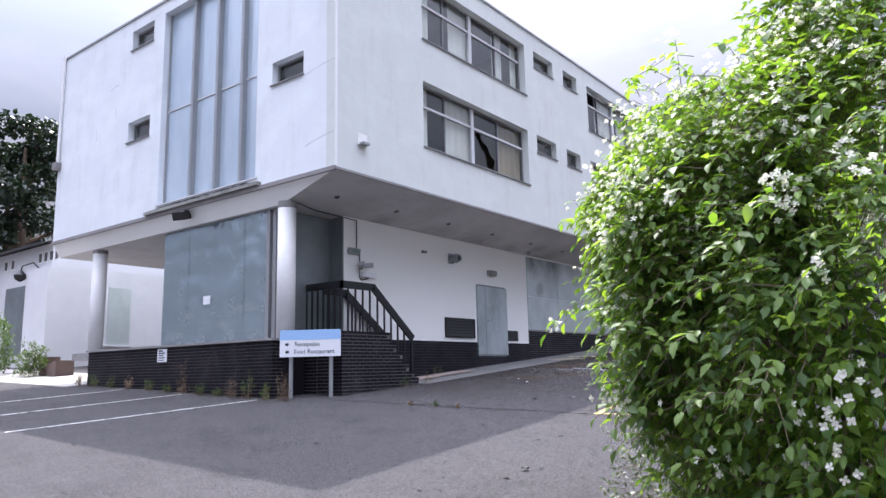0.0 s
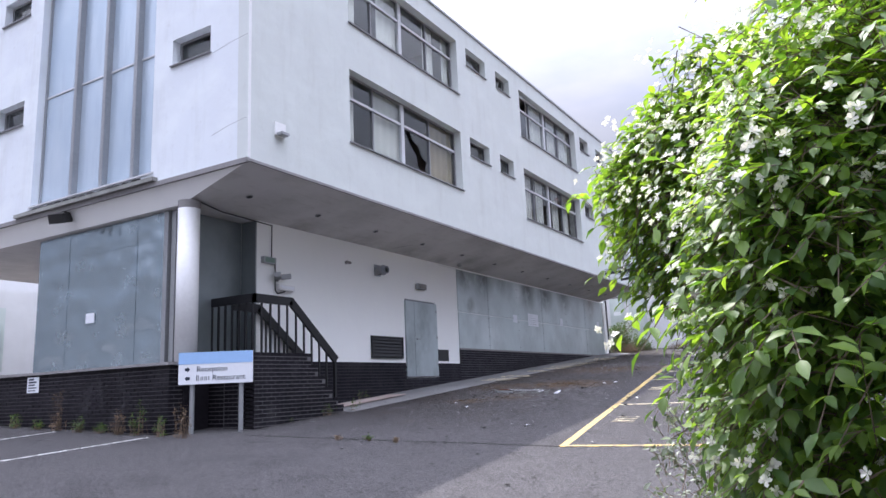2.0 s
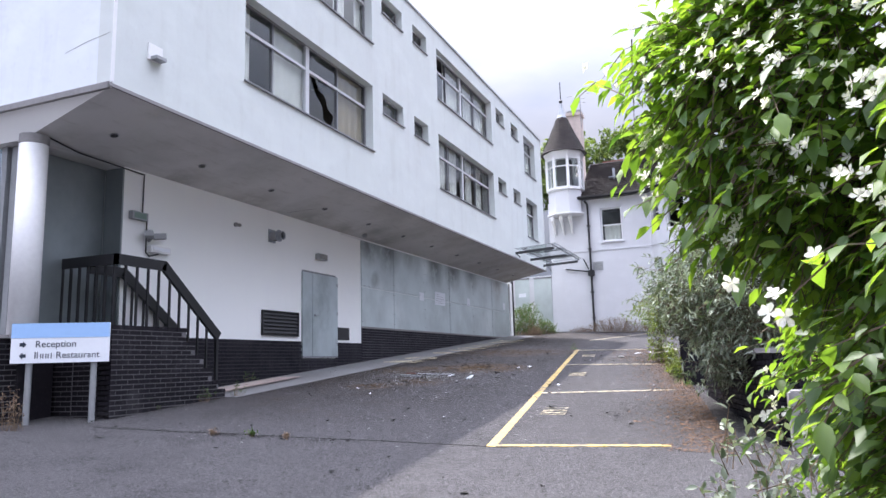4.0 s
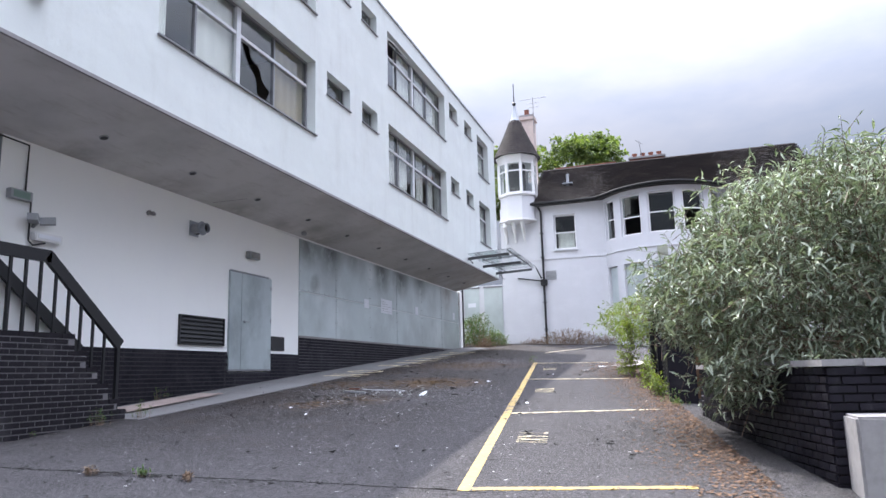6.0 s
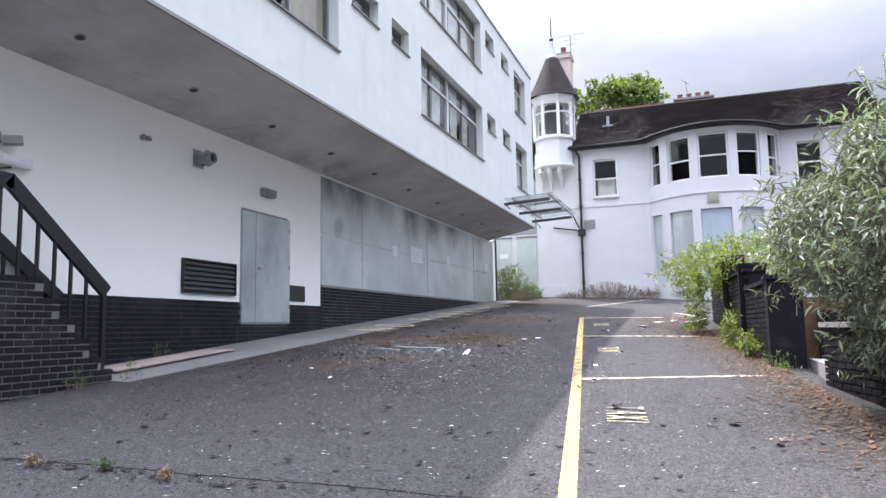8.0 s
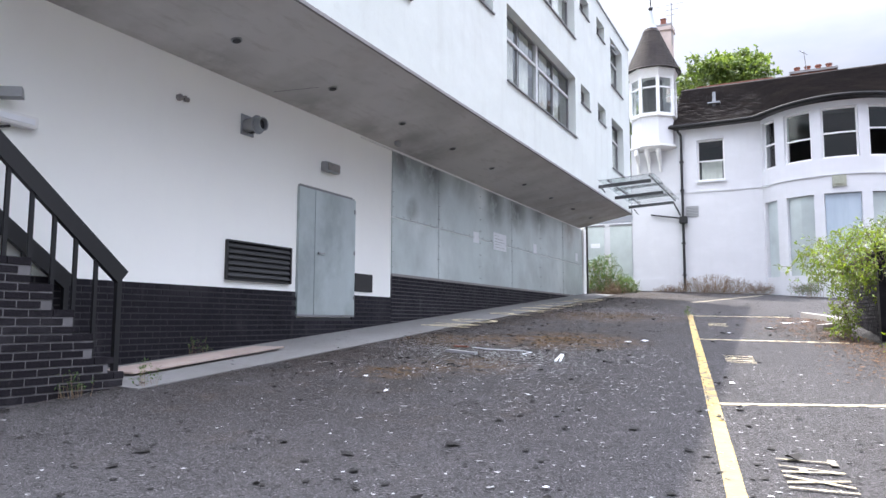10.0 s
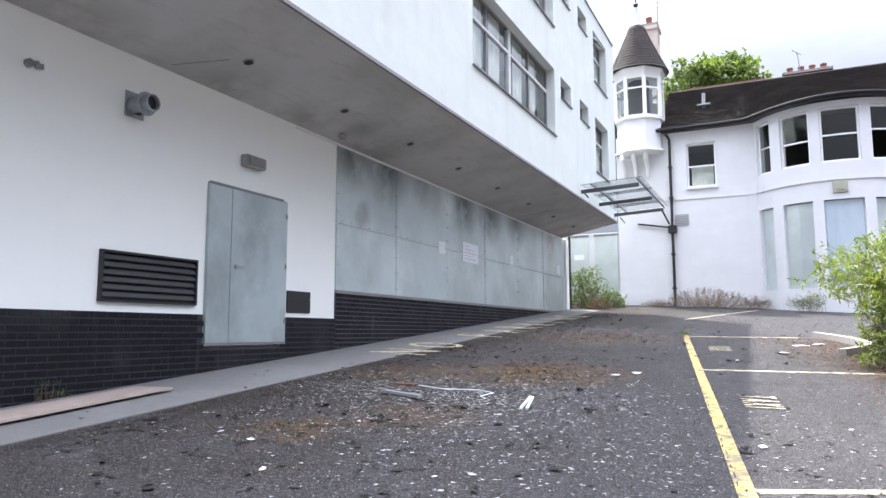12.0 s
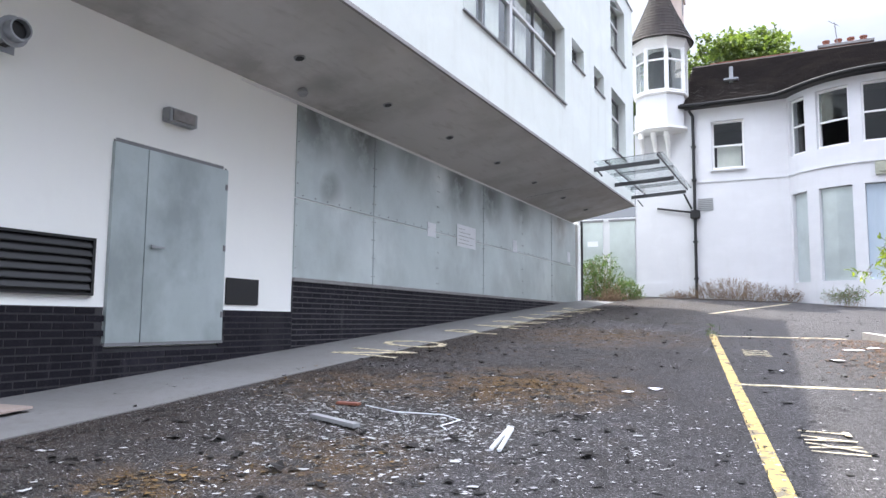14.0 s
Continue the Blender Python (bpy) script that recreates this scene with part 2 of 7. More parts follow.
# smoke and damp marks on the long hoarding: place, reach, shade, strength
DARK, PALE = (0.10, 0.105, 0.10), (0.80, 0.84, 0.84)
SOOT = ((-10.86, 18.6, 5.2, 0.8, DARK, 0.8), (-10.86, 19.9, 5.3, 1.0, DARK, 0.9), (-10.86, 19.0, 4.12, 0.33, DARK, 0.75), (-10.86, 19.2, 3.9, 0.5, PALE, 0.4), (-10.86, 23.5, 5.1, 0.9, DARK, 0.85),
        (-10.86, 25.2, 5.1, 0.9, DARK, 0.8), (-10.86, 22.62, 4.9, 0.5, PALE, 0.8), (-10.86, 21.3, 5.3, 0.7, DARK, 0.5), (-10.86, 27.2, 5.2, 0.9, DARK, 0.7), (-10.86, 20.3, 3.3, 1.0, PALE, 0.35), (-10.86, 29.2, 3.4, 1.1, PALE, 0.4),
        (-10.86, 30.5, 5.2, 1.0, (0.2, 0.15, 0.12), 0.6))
M = {
    # white under the overhang lifted, upper walls lowered: missing bounce light put into colour
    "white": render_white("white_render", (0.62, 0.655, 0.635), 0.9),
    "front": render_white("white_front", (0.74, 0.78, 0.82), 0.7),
    "white_lifted": render_white("white_paint_wall", (0.90, 0.905, 0.885), 0.1),
    "house": render_white("white_house_paint", (0.62, 0.625, 0.65), 0.4),
    "trim": plain("white_trim", (0.80, 0.80, 0.80), 0.5, grain=0.15),
    "soffit": make_soffit(),
    "brick": make_brick("black_painted_brick", (0.013, 0.0115, 0.017), 0.4),
    "brick_front": make_brick("dark_brick", (0.014, 0.012, 0.016), 0.6),
    "mortar": plain("grey_mortar", (0.13, 0.125, 0.13), 0.9, grain=0.9, scale=4),
    "mortar_black": plain("painted_over_mortar", (0.035, 0.034, 0.038), 0.9, grain=0.9, scale=5),
    "mortar_pale": plain("pale_mortar", (0.085, 0.082, 0.088), 0.9, grain=0.9, scale=4),
    "coping": plain("coping_stone", (0.26, 0.25, 0.25), 0.85, grain=0.6),
    "asphalt": make_asphalt(),
    "pavement": make_pavement(),
    "metal": make_galvanised("galvanised_sheet", (0.54, 0.60, 0.60), 0.5, mottle=0.3),
    "metal_sooty": make_galvanised("sooty_galvanised_sheet", (0.54, 0.60, 0.60), 0.5, 0.3, 0.5, mottle=0.35, stains=SOOT),
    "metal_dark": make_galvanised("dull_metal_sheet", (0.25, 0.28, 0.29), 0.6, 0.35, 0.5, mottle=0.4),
    "metal_blue": make_galvanised("shiny_metal_sheet", (0.47, 0.56, 0.61), 0.85, 0.16, 0.3, crumple=1.8, mottle=0.2),
    "door": make_galvanised("perforated_door_sheet", (0.45, 0.51, 0.52), 0.4, 0.35, 0.5, crumple=1.4, mottle=0.75),
    "glass": make_glass("window_glass"),
    "film": make_film(),
    "frame": plain("grey_window_frame", (0.20, 0.20, 0.21), 0.5),
    "frame_light": plain("pale_window_frame", (0.55, 0.56, 0.57), 0.45),
    "curtain": plain("net_curtain", (0.90, 0.86, 0.77), 0.9, grain=0.3, scale=3),
    "tan_cloth": plain("tan_cloth", (0.42, 0.33, 0.22), 0.9, grain=0.4, scale=3),
    "ledge": plain("mossy_ledge", (0.30, 0.30, 0.28), 0.9, grain=0.95, scale=3.5),
    "room": plain("room_plaster", (0.42, 0.38, 0.30), 0.9),
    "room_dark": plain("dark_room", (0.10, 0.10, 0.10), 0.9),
    "tile": make_tiles(),
    "gutter": plain("weathered_black_plastic", (0.012, 0.012, 0.013), 0.85, grain=0.5),
    "lead": plain("lead", (0.35, 0.37, 0.40), 0.5, 0.4),
    "black": plain("black_paint", (0.014, 0.014, 0.016), 0.45, grain=0.4),
    "rail": plain("black_rail_paint", (0.011, 0.011, 0.013), 0.4, grain=0.4),
    "steel": plain("dark_canopy_steel", (0.05, 0.052, 0.055), 0.5, 0.1),
    "grey": plain("grey_metal", (0.33, 0.34, 0.35), 0.45, 0.4),
    "sign_white": plain("sign_white", (0.78, 0.80, 0.84), 0.45, grain=0.08),
    "sign_blue": plain("sign_blue", (0.33, 0.52, 0.82), 0.45, grain=0.08),
    "ink": plain("dark_lettering", (0.02, 0.03, 0.05), 0.5),
    "yellow": make_road_paint("yellow_road_paint", (0.52, 0.36, 0.09)),
    "cream": make_road_paint("cream_road_paint", (0.62, 0.53, 0.34)),
    "white_line": make_road_paint("white_road_paint", (0.62, 0.61, 0.58)),
    "wood": plain("weathered_board", (0.36, 0.29, 0.26), 0.85, grain=0.7, scale=4),
    "bark": plain("bark", (0.12, 0.085, 0.06), 0.9, grain=0.8),
    "leaf": make_leaf("bright_leaf", (0.04, 0.09, 0.022), (0.19, 0.29, 0.055), 0.46, 0.5, (3.1, 3.0, 0.9)),
    "leaf_grey": make_leaf("grey_leaf", (0.075, 0.105, 0.06), (0.46, 0.50, 0.41), 0.18, 0.5, (1.4, 1.6, 0.8)),
    "leaf_lime": make_leaf("lime_leaf", (0.07, 0.115, 0.018), (0.20, 0.26, 0.045), 0.36),
    "leaf_tree": make_leaf("tree_leaf", (0.035, 0.075, 0.02), (0.10, 0.17, 0.045), 0.3),
    "leaf_far": make_leaf("distant_leaf", (0.06, 0.10, 0.03), (0.19, 0.25, 0.07), 0.35, 0.6, (1.7, 1.7, 0.8)),
    "needle": make_leaf("pine_needles", (0.012, 0.028, 0.016), (0.035, 0.06, 0.03), 0.1),
    "petal": make_leaf("white_petal", (0.88, 0.87, 0.78), (0.93, 0.92, 0.84), 0.4, 0.7, (1.05, 1.02, 0.9)),
    "petal_yellow": plain("yellow_petal", (0.75, 0.48, 0.02), 0.6),
    "dry": make_leaf("dry_stalk", (0.18, 0.12, 0.08), (0.34, 0.25, 0.16), 0.1, 0.8, (1.1, 1, 0.9)),
    "litter": make_leaf("leaf_litter", (0.06, 0.035, 0.022), (0.24, 0.14, 0.08), 0.05, 0.9, (1, 1, 1)),
    "flake": make_leaf("paint_flakes", (0.28, 0.28, 0.275), (0.66, 0.66, 0.65), 0.05, 0.6, (1, 1, 1)),
    "moss": make_leaf("dry_moss", (0.05, 0.032, 0.012), (0.20, 0.115, 0.03), 0.05, 0.9, (1, 1, 1)),
    "crumb": plain("dark_crumbs", (0.010, 0.008, 0.007), 0.9),
    "terracotta": plain("terracotta", (0.20, 0.075, 0.05), 0.8, grain=0.6),
    "stone": plain("carved_stone", (0.36, 0.37, 0.30), 0.8, grain=0.5),
    "chimney": plain("stained_render", (0.50, 0.42, 0.38), 0.9, grain=0.8, scale=5),
    "lichen": plain("yellow_lichen_tile", (0.34, 0.27, 0.08), 0.9, grain=0.8, scale=6),
    "kerb": plain("concrete_kerb", (0.45, 0.42, 0.39), 0.85, grain=0.5),
}


# mesh helpers
def box(bm, x0, x1, y0, y1, z0, z1):
    vs = [bm.verts.new((x, y, z)) for x in (x0, x1) for y in (y0, y1) for z in (z0, z1)]
    for f in ((0, 1, 3, 2), (4, 6, 7, 5), (0, 4, 5, 1), (2, 3, 7, 6), (0, 2, 6, 4), (1, 5, 7, 3)):
        bm.faces.new([vs[i] for i in f])
    return vs


def beam(bm, p, q, w, h=None, up=(0, 0, 1)):
    """A bar from p to q, w wide and h deep."""
    p, q, h = Vector(p), Vector(q), h or w
    d = (q - p).normalized()
    s = d.cross(Vector(up))
    s = (s if s.length > 1e-4 else d.cross(Vector((1, 0, 0)))).normalized()
    u = s.cross(d).normalized()
    ring = [[bm.verts.new(c + s * a * w / 2 + u * b * h / 2) for a, b in ((-1, -1), (1, -1), (1, 1), (-1, 1))] for c in (p, q)]
    for i in range(4):
        j = (i + 1) % 4
        bm.faces.new((ring[0][i], ring[0][j], ring[1][j], ring[1][i]))
    bm.faces.new(ring[0][::-1])
    bm.faces.new(ring[1])


def tube(bm, points, radii, segments=10):
    """A round, tapering tube along the points."""
    pts = [Vector(p) for p in points]
    radii = radii if isinstance(radii, (list, tuple)) else [radii] * len(pts)
    rings = []
    for i, p in enumerate(pts):
        d = (pts[min(i + 1, len(pts) - 1)] - pts[max(i - 1, 0)]).normalized()
        s = d.cross(Vector((0.31, 0.17, 0.93))).normalized()
        u = s.cross(d)
        rings.append([bm.verts.new(p + (s * math.cos(a) + u * math.sin(a)) * radii[i]) for a in [2 * math.pi * k / segments for k in range(segments)]])
    for a, b in zip(rings, rings[1:]):
        for k in range(segments):
            bm.faces.new((a[k], a[(k + 1) % segments], b[(k + 1) % segments], b[k]))
    bm.faces.new(rings[0][::-1])
    bm.faces.new(rings[-1])


def lathe(bm, centre, profile, segments=24, a0=0.0, a1=360.0, cap=True):
    """A turned body round a vertical axis; profile: (radius, z)."""
    full = abs(a1 - a0 - 360) < 1e-6
    n = segments if full else segments + 1
    rings = []
    for r, z in profile:
        rings.append([bm.verts.new((centre[0] + r * math.cos(radians(a0 + (a1 - a0) * k / segments)), centre[1] + r * math.sin(radians(a0 + (a1 - a0) * k / segments)), z)) for k in range(n)])
    for a, b in zip(rings, rings[1:]):
        for k in range(segments):
            bm.faces.new((a[k], a[(k + 1) % n], b[(k + 1) % n], b[k]))
    if cap and full:
        bm.faces.new(rings[0][::-1])
        bm.faces.new(rings[-1])


def mesh_of(name, bm, material, smooth=False):
    bmesh.ops.recalc_face_normals(bm, faces=bm.faces)
    me = bpy.data.meshes.new(name)
    bm.to_mesh(me)
    bm.free()
    me.materials.append(material)
    if smooth:
        me.polygons.foreach_set("use_smooth", [True] * len(me.polygons))
    return me


def attach(ob, parent):
    ob.parent = parent
    if parent and parent.type == "EMPTY":
        ob.matrix_parent_inverse = Matrix.Translation(-parent.location)
    return ob


def part(name, bm, material, parent=None, label="", smooth=False, kind=""):
    ob = new(name, mesh_of(name, bm, material, smooth))
    attach(ob, parent)
    return tagged(ob, label, kind=kind)


def boxed(name, dims, material, parent=None, label="", kind="", bevel=0.0):
    bm = bmesh.new()
    box(bm, *dims)
    if bevel:
        bmesh.ops.bevel(bm, geom=list(bm.edges), offset=bevel, segments=2, affect="EDGES")
    return part(name, bm, material, parent, label, kind=kind)


def thing(name, label, category, group="", kind="", at=(0, 0, 0)):
    ob = new(name)
    ob.location = at
    return tagged(ob, label, category, group, kind)


def fixed(name, dims, material, kind="structure", label=""):
    return boxed(name, dims, material, None, label, kind)


def raw(name, verts, faces, material, parent=None, label="", kind="", smooth=False):
    me = bpy.data.meshes.new(name)
    me.from_pydata([tuple(map(float, v)) for v in verts], [], faces)
    me.materials.append(material)
    if smooth:
        me.polygons.foreach_set("use_smooth", [True] * len(me.polygons))
    ob = new(name, me)
    attach(ob, parent)
    return tagged(ob, label, kind=kind)


def ground_z(x, y):
    return -0.065 - 0.0421 * max(-30, min(6, x)) + 0.076 * max(-10, min(40, y))


def lettering(name, text, size, matrix, material, parent, depth=0.002, label=""):
    cu = bpy.data.curves.new(name, "FONT")
    cu.body, cu.size, cu.extrude = text, size, depth
    cu.resolution_u = 3
    ob = bpy.data.objects.new(name, cu)
    me = bpy.data.meshes.new_from_object(ob)
    bpy.data.objects.remove(ob)
    me.transform(matrix)
    me.materials.clear()
    me.materials.append(material)
    out = new(name, me)
    attach(out, parent)
    return tagged(out, label)


def wall(name, axis, c, back, u0, u1, z0, z1, holes, material, label="", parent=None, kind="structure"):
    """A wall whose outer face is the plane axis = c, as thick as back, with holes (u0, u1, z0, z1)."""
    us = [u for u in sorted({u0, u1, *[h[0] for h in holes], *[h[1] for h in holes]}) if u0 <= u <= u1]
    zs = [z for z in sorted({z0, z1, *[h[2] for h in holes], *[h[3] for h in holes]}) if z0 <= z <= z1]

    def solid(i, j):
        if not (0 <= i < len(us) - 1 and 0 <= j < len(zs) - 1):
            return False
        u, z = (us[i] + us[i + 1]) / 2, (zs[j] + zs[j + 1]) / 2
        return not any(h[0] < u < h[1] and h[2] < z < h[3] for h in holes)

    bm = bmesh.new()
    cache = {}

    def v(i, j, k):
        if (i, j, k) not in cache:
            d = c + back * k
            cache[i, j, k] = bm.verts.new((d, us[i], zs[j]) if axis == "x" else (us[i], d, zs[j]))
        return cache[i, j, k]

    for i in range(len(us) - 1):
        for j in range(len(zs) - 1):
            if not solid(i, j):
                continue
            for k in (0, 1):
                bm.faces.new([v(i, j, k), v(i + 1, j, k), v(i + 1, j + 1, k), v(i, j + 1, k)])
            for di, dj, a, b in ((-1, 0, (i, j), (i, j + 1)), (1, 0, (i + 1, j), (i + 1, j + 1)), (0, -1, (i, j), (i + 1, j)), (0, 1, (i, j + 1), (i + 1, j + 1))):
                if not solid(i + di, j + dj):
                    bm.faces.new([v(*a, 0), v(*b, 0), v(*b, 1), v(*a, 1)])
    return part(name, bm, material, parent, label, kind=kind)


X1, X2, Y1, Y2 = -8.96, -10.88, 7.48, 36.7
ROOF, FASCIA, SOFFIT = 11.8, 5.69, 5.26
YEND, XWEST = 31.95, -21.7

# ground: one sheet to the horizon
def spread(lo, hi, step, far):
    a = list(np.arange(lo, hi + 1e-6, step))
    d, out = step, []
    x = hi
    while x < far:
        d *= 1.6
        x += d
        out.append(x)
    d, x, pre = step, lo, []
    while x > -far:
        d *= 1.6
        x -= d
        pre.append(x)
    return pre[::-1] + a + out


gx, gy = spread(-30, 6, 1.0, 900), spread(-10, 40, 1.0, 900)
raw("ground", [(x, y, ground_z(x, y)) for x in gx for y in gy],
    [(i * len(gy) + j, (i + 1) * len(gy) + j, (i + 1) * len(gy) + j + 1, i * len(gy) + j + 1) for i in range(len(gx) - 1) for j in range(len(gy) - 1)],
    M["asphalt"], kind="structure")


def on_ground(name, outline, material, lift=0.004, thick=0.0, parent=None, label="", kind="structure", step=1.0):
    """A thin sheet that lies on the ground; outline: a convex quad."""
    a, b, c, d = [Vector((*p, 0)) for p in outline]
    n = max(1, int(max((b - a).length, (d - c).length) / step))
    bm = bmesh.new()
    rows = []
    for i in range(n + 1):
        p, q = a.lerp(b, i / n), d.lerp(c, i / n)
        rows.append([bm.verts.new((v.x, v.y, ground_z(v.x, v.y) + lift + e)) for v in (p, q) for e in (0, -lift - 0.01)])
    for r, s in zip(rows, rows[1:]):
        bm.faces.new((r[0], s[0], s[2], r[2]))
        bm.faces.new((r[0], r[1], s[1], s[0]))
        bm.faces.new((r[2], s[2], s[3], r[3]))
    bm.faces.new((rows[0][0], rows[0][2], rows[0][3], rows[0][1]))
    bm.faces.new((rows[-1][0], rows[-1][1], rows[-1][3], rows[-1][2]))
    return part(name, bm, material, parent, label, kind=kind)


on_ground("pavement", ((-9.45, 10.95), (-9.72, 32.4), (X2, 32.4), (X2, 10.95)), M["pavement"], 0.01, label="smooth pale tarmac pavement strip along the wall")

# main block: walls, roof, soffit
windows_wide, windows_small = [], []
for y0, y1, n in ((10.42, 15.38, 4), (19.58, 24.8, 4), (29.1, 30.85, 2)):
    windows_wide += [(y0, y1, 6.86, 8.54, n), (y0, y1, 9.66, 11.28, n)]
for y0, y1 in ((15.92, 17.14), (17.84, 18.82), (25.35, 26.35), (27.28, 28.28)):
    windows_small += [(y0, y1, 8.0, 8.55), (y0, y1, 10.75, 11.29)]
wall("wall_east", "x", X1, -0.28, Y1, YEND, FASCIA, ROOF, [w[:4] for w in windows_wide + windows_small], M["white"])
front_small = [(-11.07, -9.99, 8.05, 8.6), (-17.45, -16.3, 8.05, 8.65), (-17.45, -16.3, 10.85, 11.45)]
STAIR_WIN = (-15.75, -11.62, 5.97, 11.45)
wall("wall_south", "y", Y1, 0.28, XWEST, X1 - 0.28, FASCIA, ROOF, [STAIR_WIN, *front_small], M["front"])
fixed("wall_west", (XWEST, XWEST + 0.28, Y1 + 0.28, YEND, FASCIA, ROOF), M["white"])
fixed("wall_north", (XWEST + 0.28, X1 - 0.28, YEND - 0.28, YEND, FASCIA, ROOF), M["white"])
fixed("roof", (XWEST + 0.28, X1 - 0.28, Y1 + 0.28, YEND - 0.28, ROOF - 0.5, ROOF - 0.25), M["coping"])
fixed("trim", (X1 - 0.3, X1 + 0.035, Y1 - 0.03, YEND + 0.03, ROOF, ROOF + 0.06), M["grey"])
fixed("trim", (XWEST - 0.03, X1 - 0.3, Y1 - 0.035, Y1 + 0.3, ROOF, ROOF + 0.06), M["grey"])
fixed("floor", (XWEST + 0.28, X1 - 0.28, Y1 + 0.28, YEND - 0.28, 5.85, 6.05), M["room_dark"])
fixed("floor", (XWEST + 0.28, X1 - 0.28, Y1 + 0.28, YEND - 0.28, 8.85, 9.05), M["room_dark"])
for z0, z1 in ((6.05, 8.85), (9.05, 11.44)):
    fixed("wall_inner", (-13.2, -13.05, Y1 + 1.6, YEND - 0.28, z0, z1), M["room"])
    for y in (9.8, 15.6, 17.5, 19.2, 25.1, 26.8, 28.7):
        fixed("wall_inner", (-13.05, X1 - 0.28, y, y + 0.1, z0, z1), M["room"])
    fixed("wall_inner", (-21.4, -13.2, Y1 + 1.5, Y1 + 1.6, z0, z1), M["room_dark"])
# sloping soffit, higher at the outer edge
bm = bmesh.new()
YB, XB = 7.72, -10.75
o = [bm.verts.new(p) for p in ((X1 - 0.02, Y1 + 0.02, FASCIA - 0.01), (X1 - 0.02, YEND, FASCIA - 0.01), (X2 - 0.1, YEND, SOFFIT), (X2 - 0.1, YB, SOFFIT), (XWEST, YB, SOFFIT), (XWEST, Y1 + 0.02, FASCIA - 0.01))]
t = [bm.verts.new(p) for p in ((X1 - 0.02, Y1 + 0.02, FASCIA + 0.15), (X1 - 0.02, YEND, FASCIA + 0.15), (X2 - 0.1, YEND, FASCIA + 0.15), (X2 - 0.1, YB, FASCIA + 0.15))]
bm.faces.new((o[0], o[1], o[2], o[3]))
bm.faces.new((o[0], t[0], t[1], o[1]))
bm.faces.new((o[1], t[1], t[2], o[2]))
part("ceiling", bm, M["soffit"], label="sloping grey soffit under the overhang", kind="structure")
bm = bmesh.new()
o = [bm.verts.new(p) for p in ((X1 - 0.03, Y1 + 0.02, FASCIA - 0.012), (X2 - 0.1, YB, SOFFIT), (XWEST, YB, SOFFIT), (XWEST, Y1 + 0.02, FASCIA - 0.012))]
bm.faces.new(o)
part("beam", bm, M["white_lifted"], label="white sloping underside along the front", kind="structure")
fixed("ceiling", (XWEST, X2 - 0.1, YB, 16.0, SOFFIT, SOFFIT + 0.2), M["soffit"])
bm = bmesh.new()
for x0, x1 in ((XWEST, -16.0), (-16.0, -12.8), (-12.8, X1 + 0.02)):
    box(bm, x0, x1 - 0.01, Y1 - 0.05, Y1 + 0.01, FASCIA - 0.05, FASCIA + 0.04)
part("trim", bm, M["coping"], label="thin weathered drip edge", kind="structure")
fixed("trim", (X1 - 0.01, X1 + 0.03, Y1 - 0.05, YEND, FASCIA - 0.03, FASCIA + 0.02), M["coping"])
# a flat ledge with dirt below the tall window
fixed("trim", (-16.2, -11.4, Y1 - 0.12, Y1, 5.74, 5.82), M["ledge"])
# a white bead up the corner and fine cracks in the front render
fixed("trim", (X1 + 0.002, X1 + 0.018, Y1 - 0.018, Y1 + 0.035, FASCIA + 0.05, ROOF - 0.01), M["trim"])
bm = bmesh.new()
for (xa, za), (xb, zb) in (((-9.9, 8.0), (-9.0, 8.12)), ((-9.9, 6.35), (-9.02, 6.5)), ((-18.6, 9.9), (-18.1, 10.0)), ((-19.3, 8.9), (-19.25, 8.5)), ((-10.7, 10.9), (-10.3, 11.05)), ((-18.2, 9.3), (-18.15, 8.95))):
    beam(bm, (xa, Y1 - 0.001, za), ((xa + xb) / 2, Y1 - 0.001, (za + zb) / 2 + 0.02), 0.004, 0.005)
    beam(bm, ((xa + xb) / 2, Y1 - 0.001, (za + zb) / 2 + 0.02), (xb, Y1 - 0.001, zb), 0.004, 0.005)
part("crack", bm, M["frame"], None, "fine dark cracks in the white front render", kind="structure")
# dirt caught on the ledge
lr = random.Random(12)
bm = bmesh.new()
for _ in range(170):
    u = -15.9 + 4.0 * lr.random() ** 0.8
    w, h = lr.uniform(0.03, 0.16), lr.uniform(0.01, 0.035)
    box(bm, u, u + w, Y1 - 0.125 + lr.uniform(0, 0.05), Y1 - 0.03, 5.821, 5.821 + h)
tagged(part("dirt", bm, M["crumb"], None, "dark clumps of dirt and moss on the ledge", kind="stuff"), category="dirt")
fixed("trim", (X2 + 0.002, X2 + 0.03, 17.0, 31.0, SOFFIT - 0.035, SOFFIT - 0.012), M["trim"])

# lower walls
wall("wall_lower", "x", X2, -0.3, 9.6, YEND + 0.55, 0.6, SOFFIT + 0.1, [(15.2, 16.74, 1.96, 4.0)], M["white_lifted"])
fixed("wall_lower", (-11.35, X2 - 0.3, 9.6, 9.85, 0.6, SOFFIT), M["white_lifted"])
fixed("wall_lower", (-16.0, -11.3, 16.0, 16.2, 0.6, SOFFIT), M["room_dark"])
fixed("wall_lower", (-15.5, -15.3, 8.05, 16.0, 0.6, SOFFIT), M["white_lifted"])
fixed("floor", (-20.2, -11.3, 7.6, 16.0, 2.0, 2.2), M["coping"])


# bricks
BRICK_L, BRICK_H = 0.225, 0.075
brick_meshes = {}
pending_bricks = []


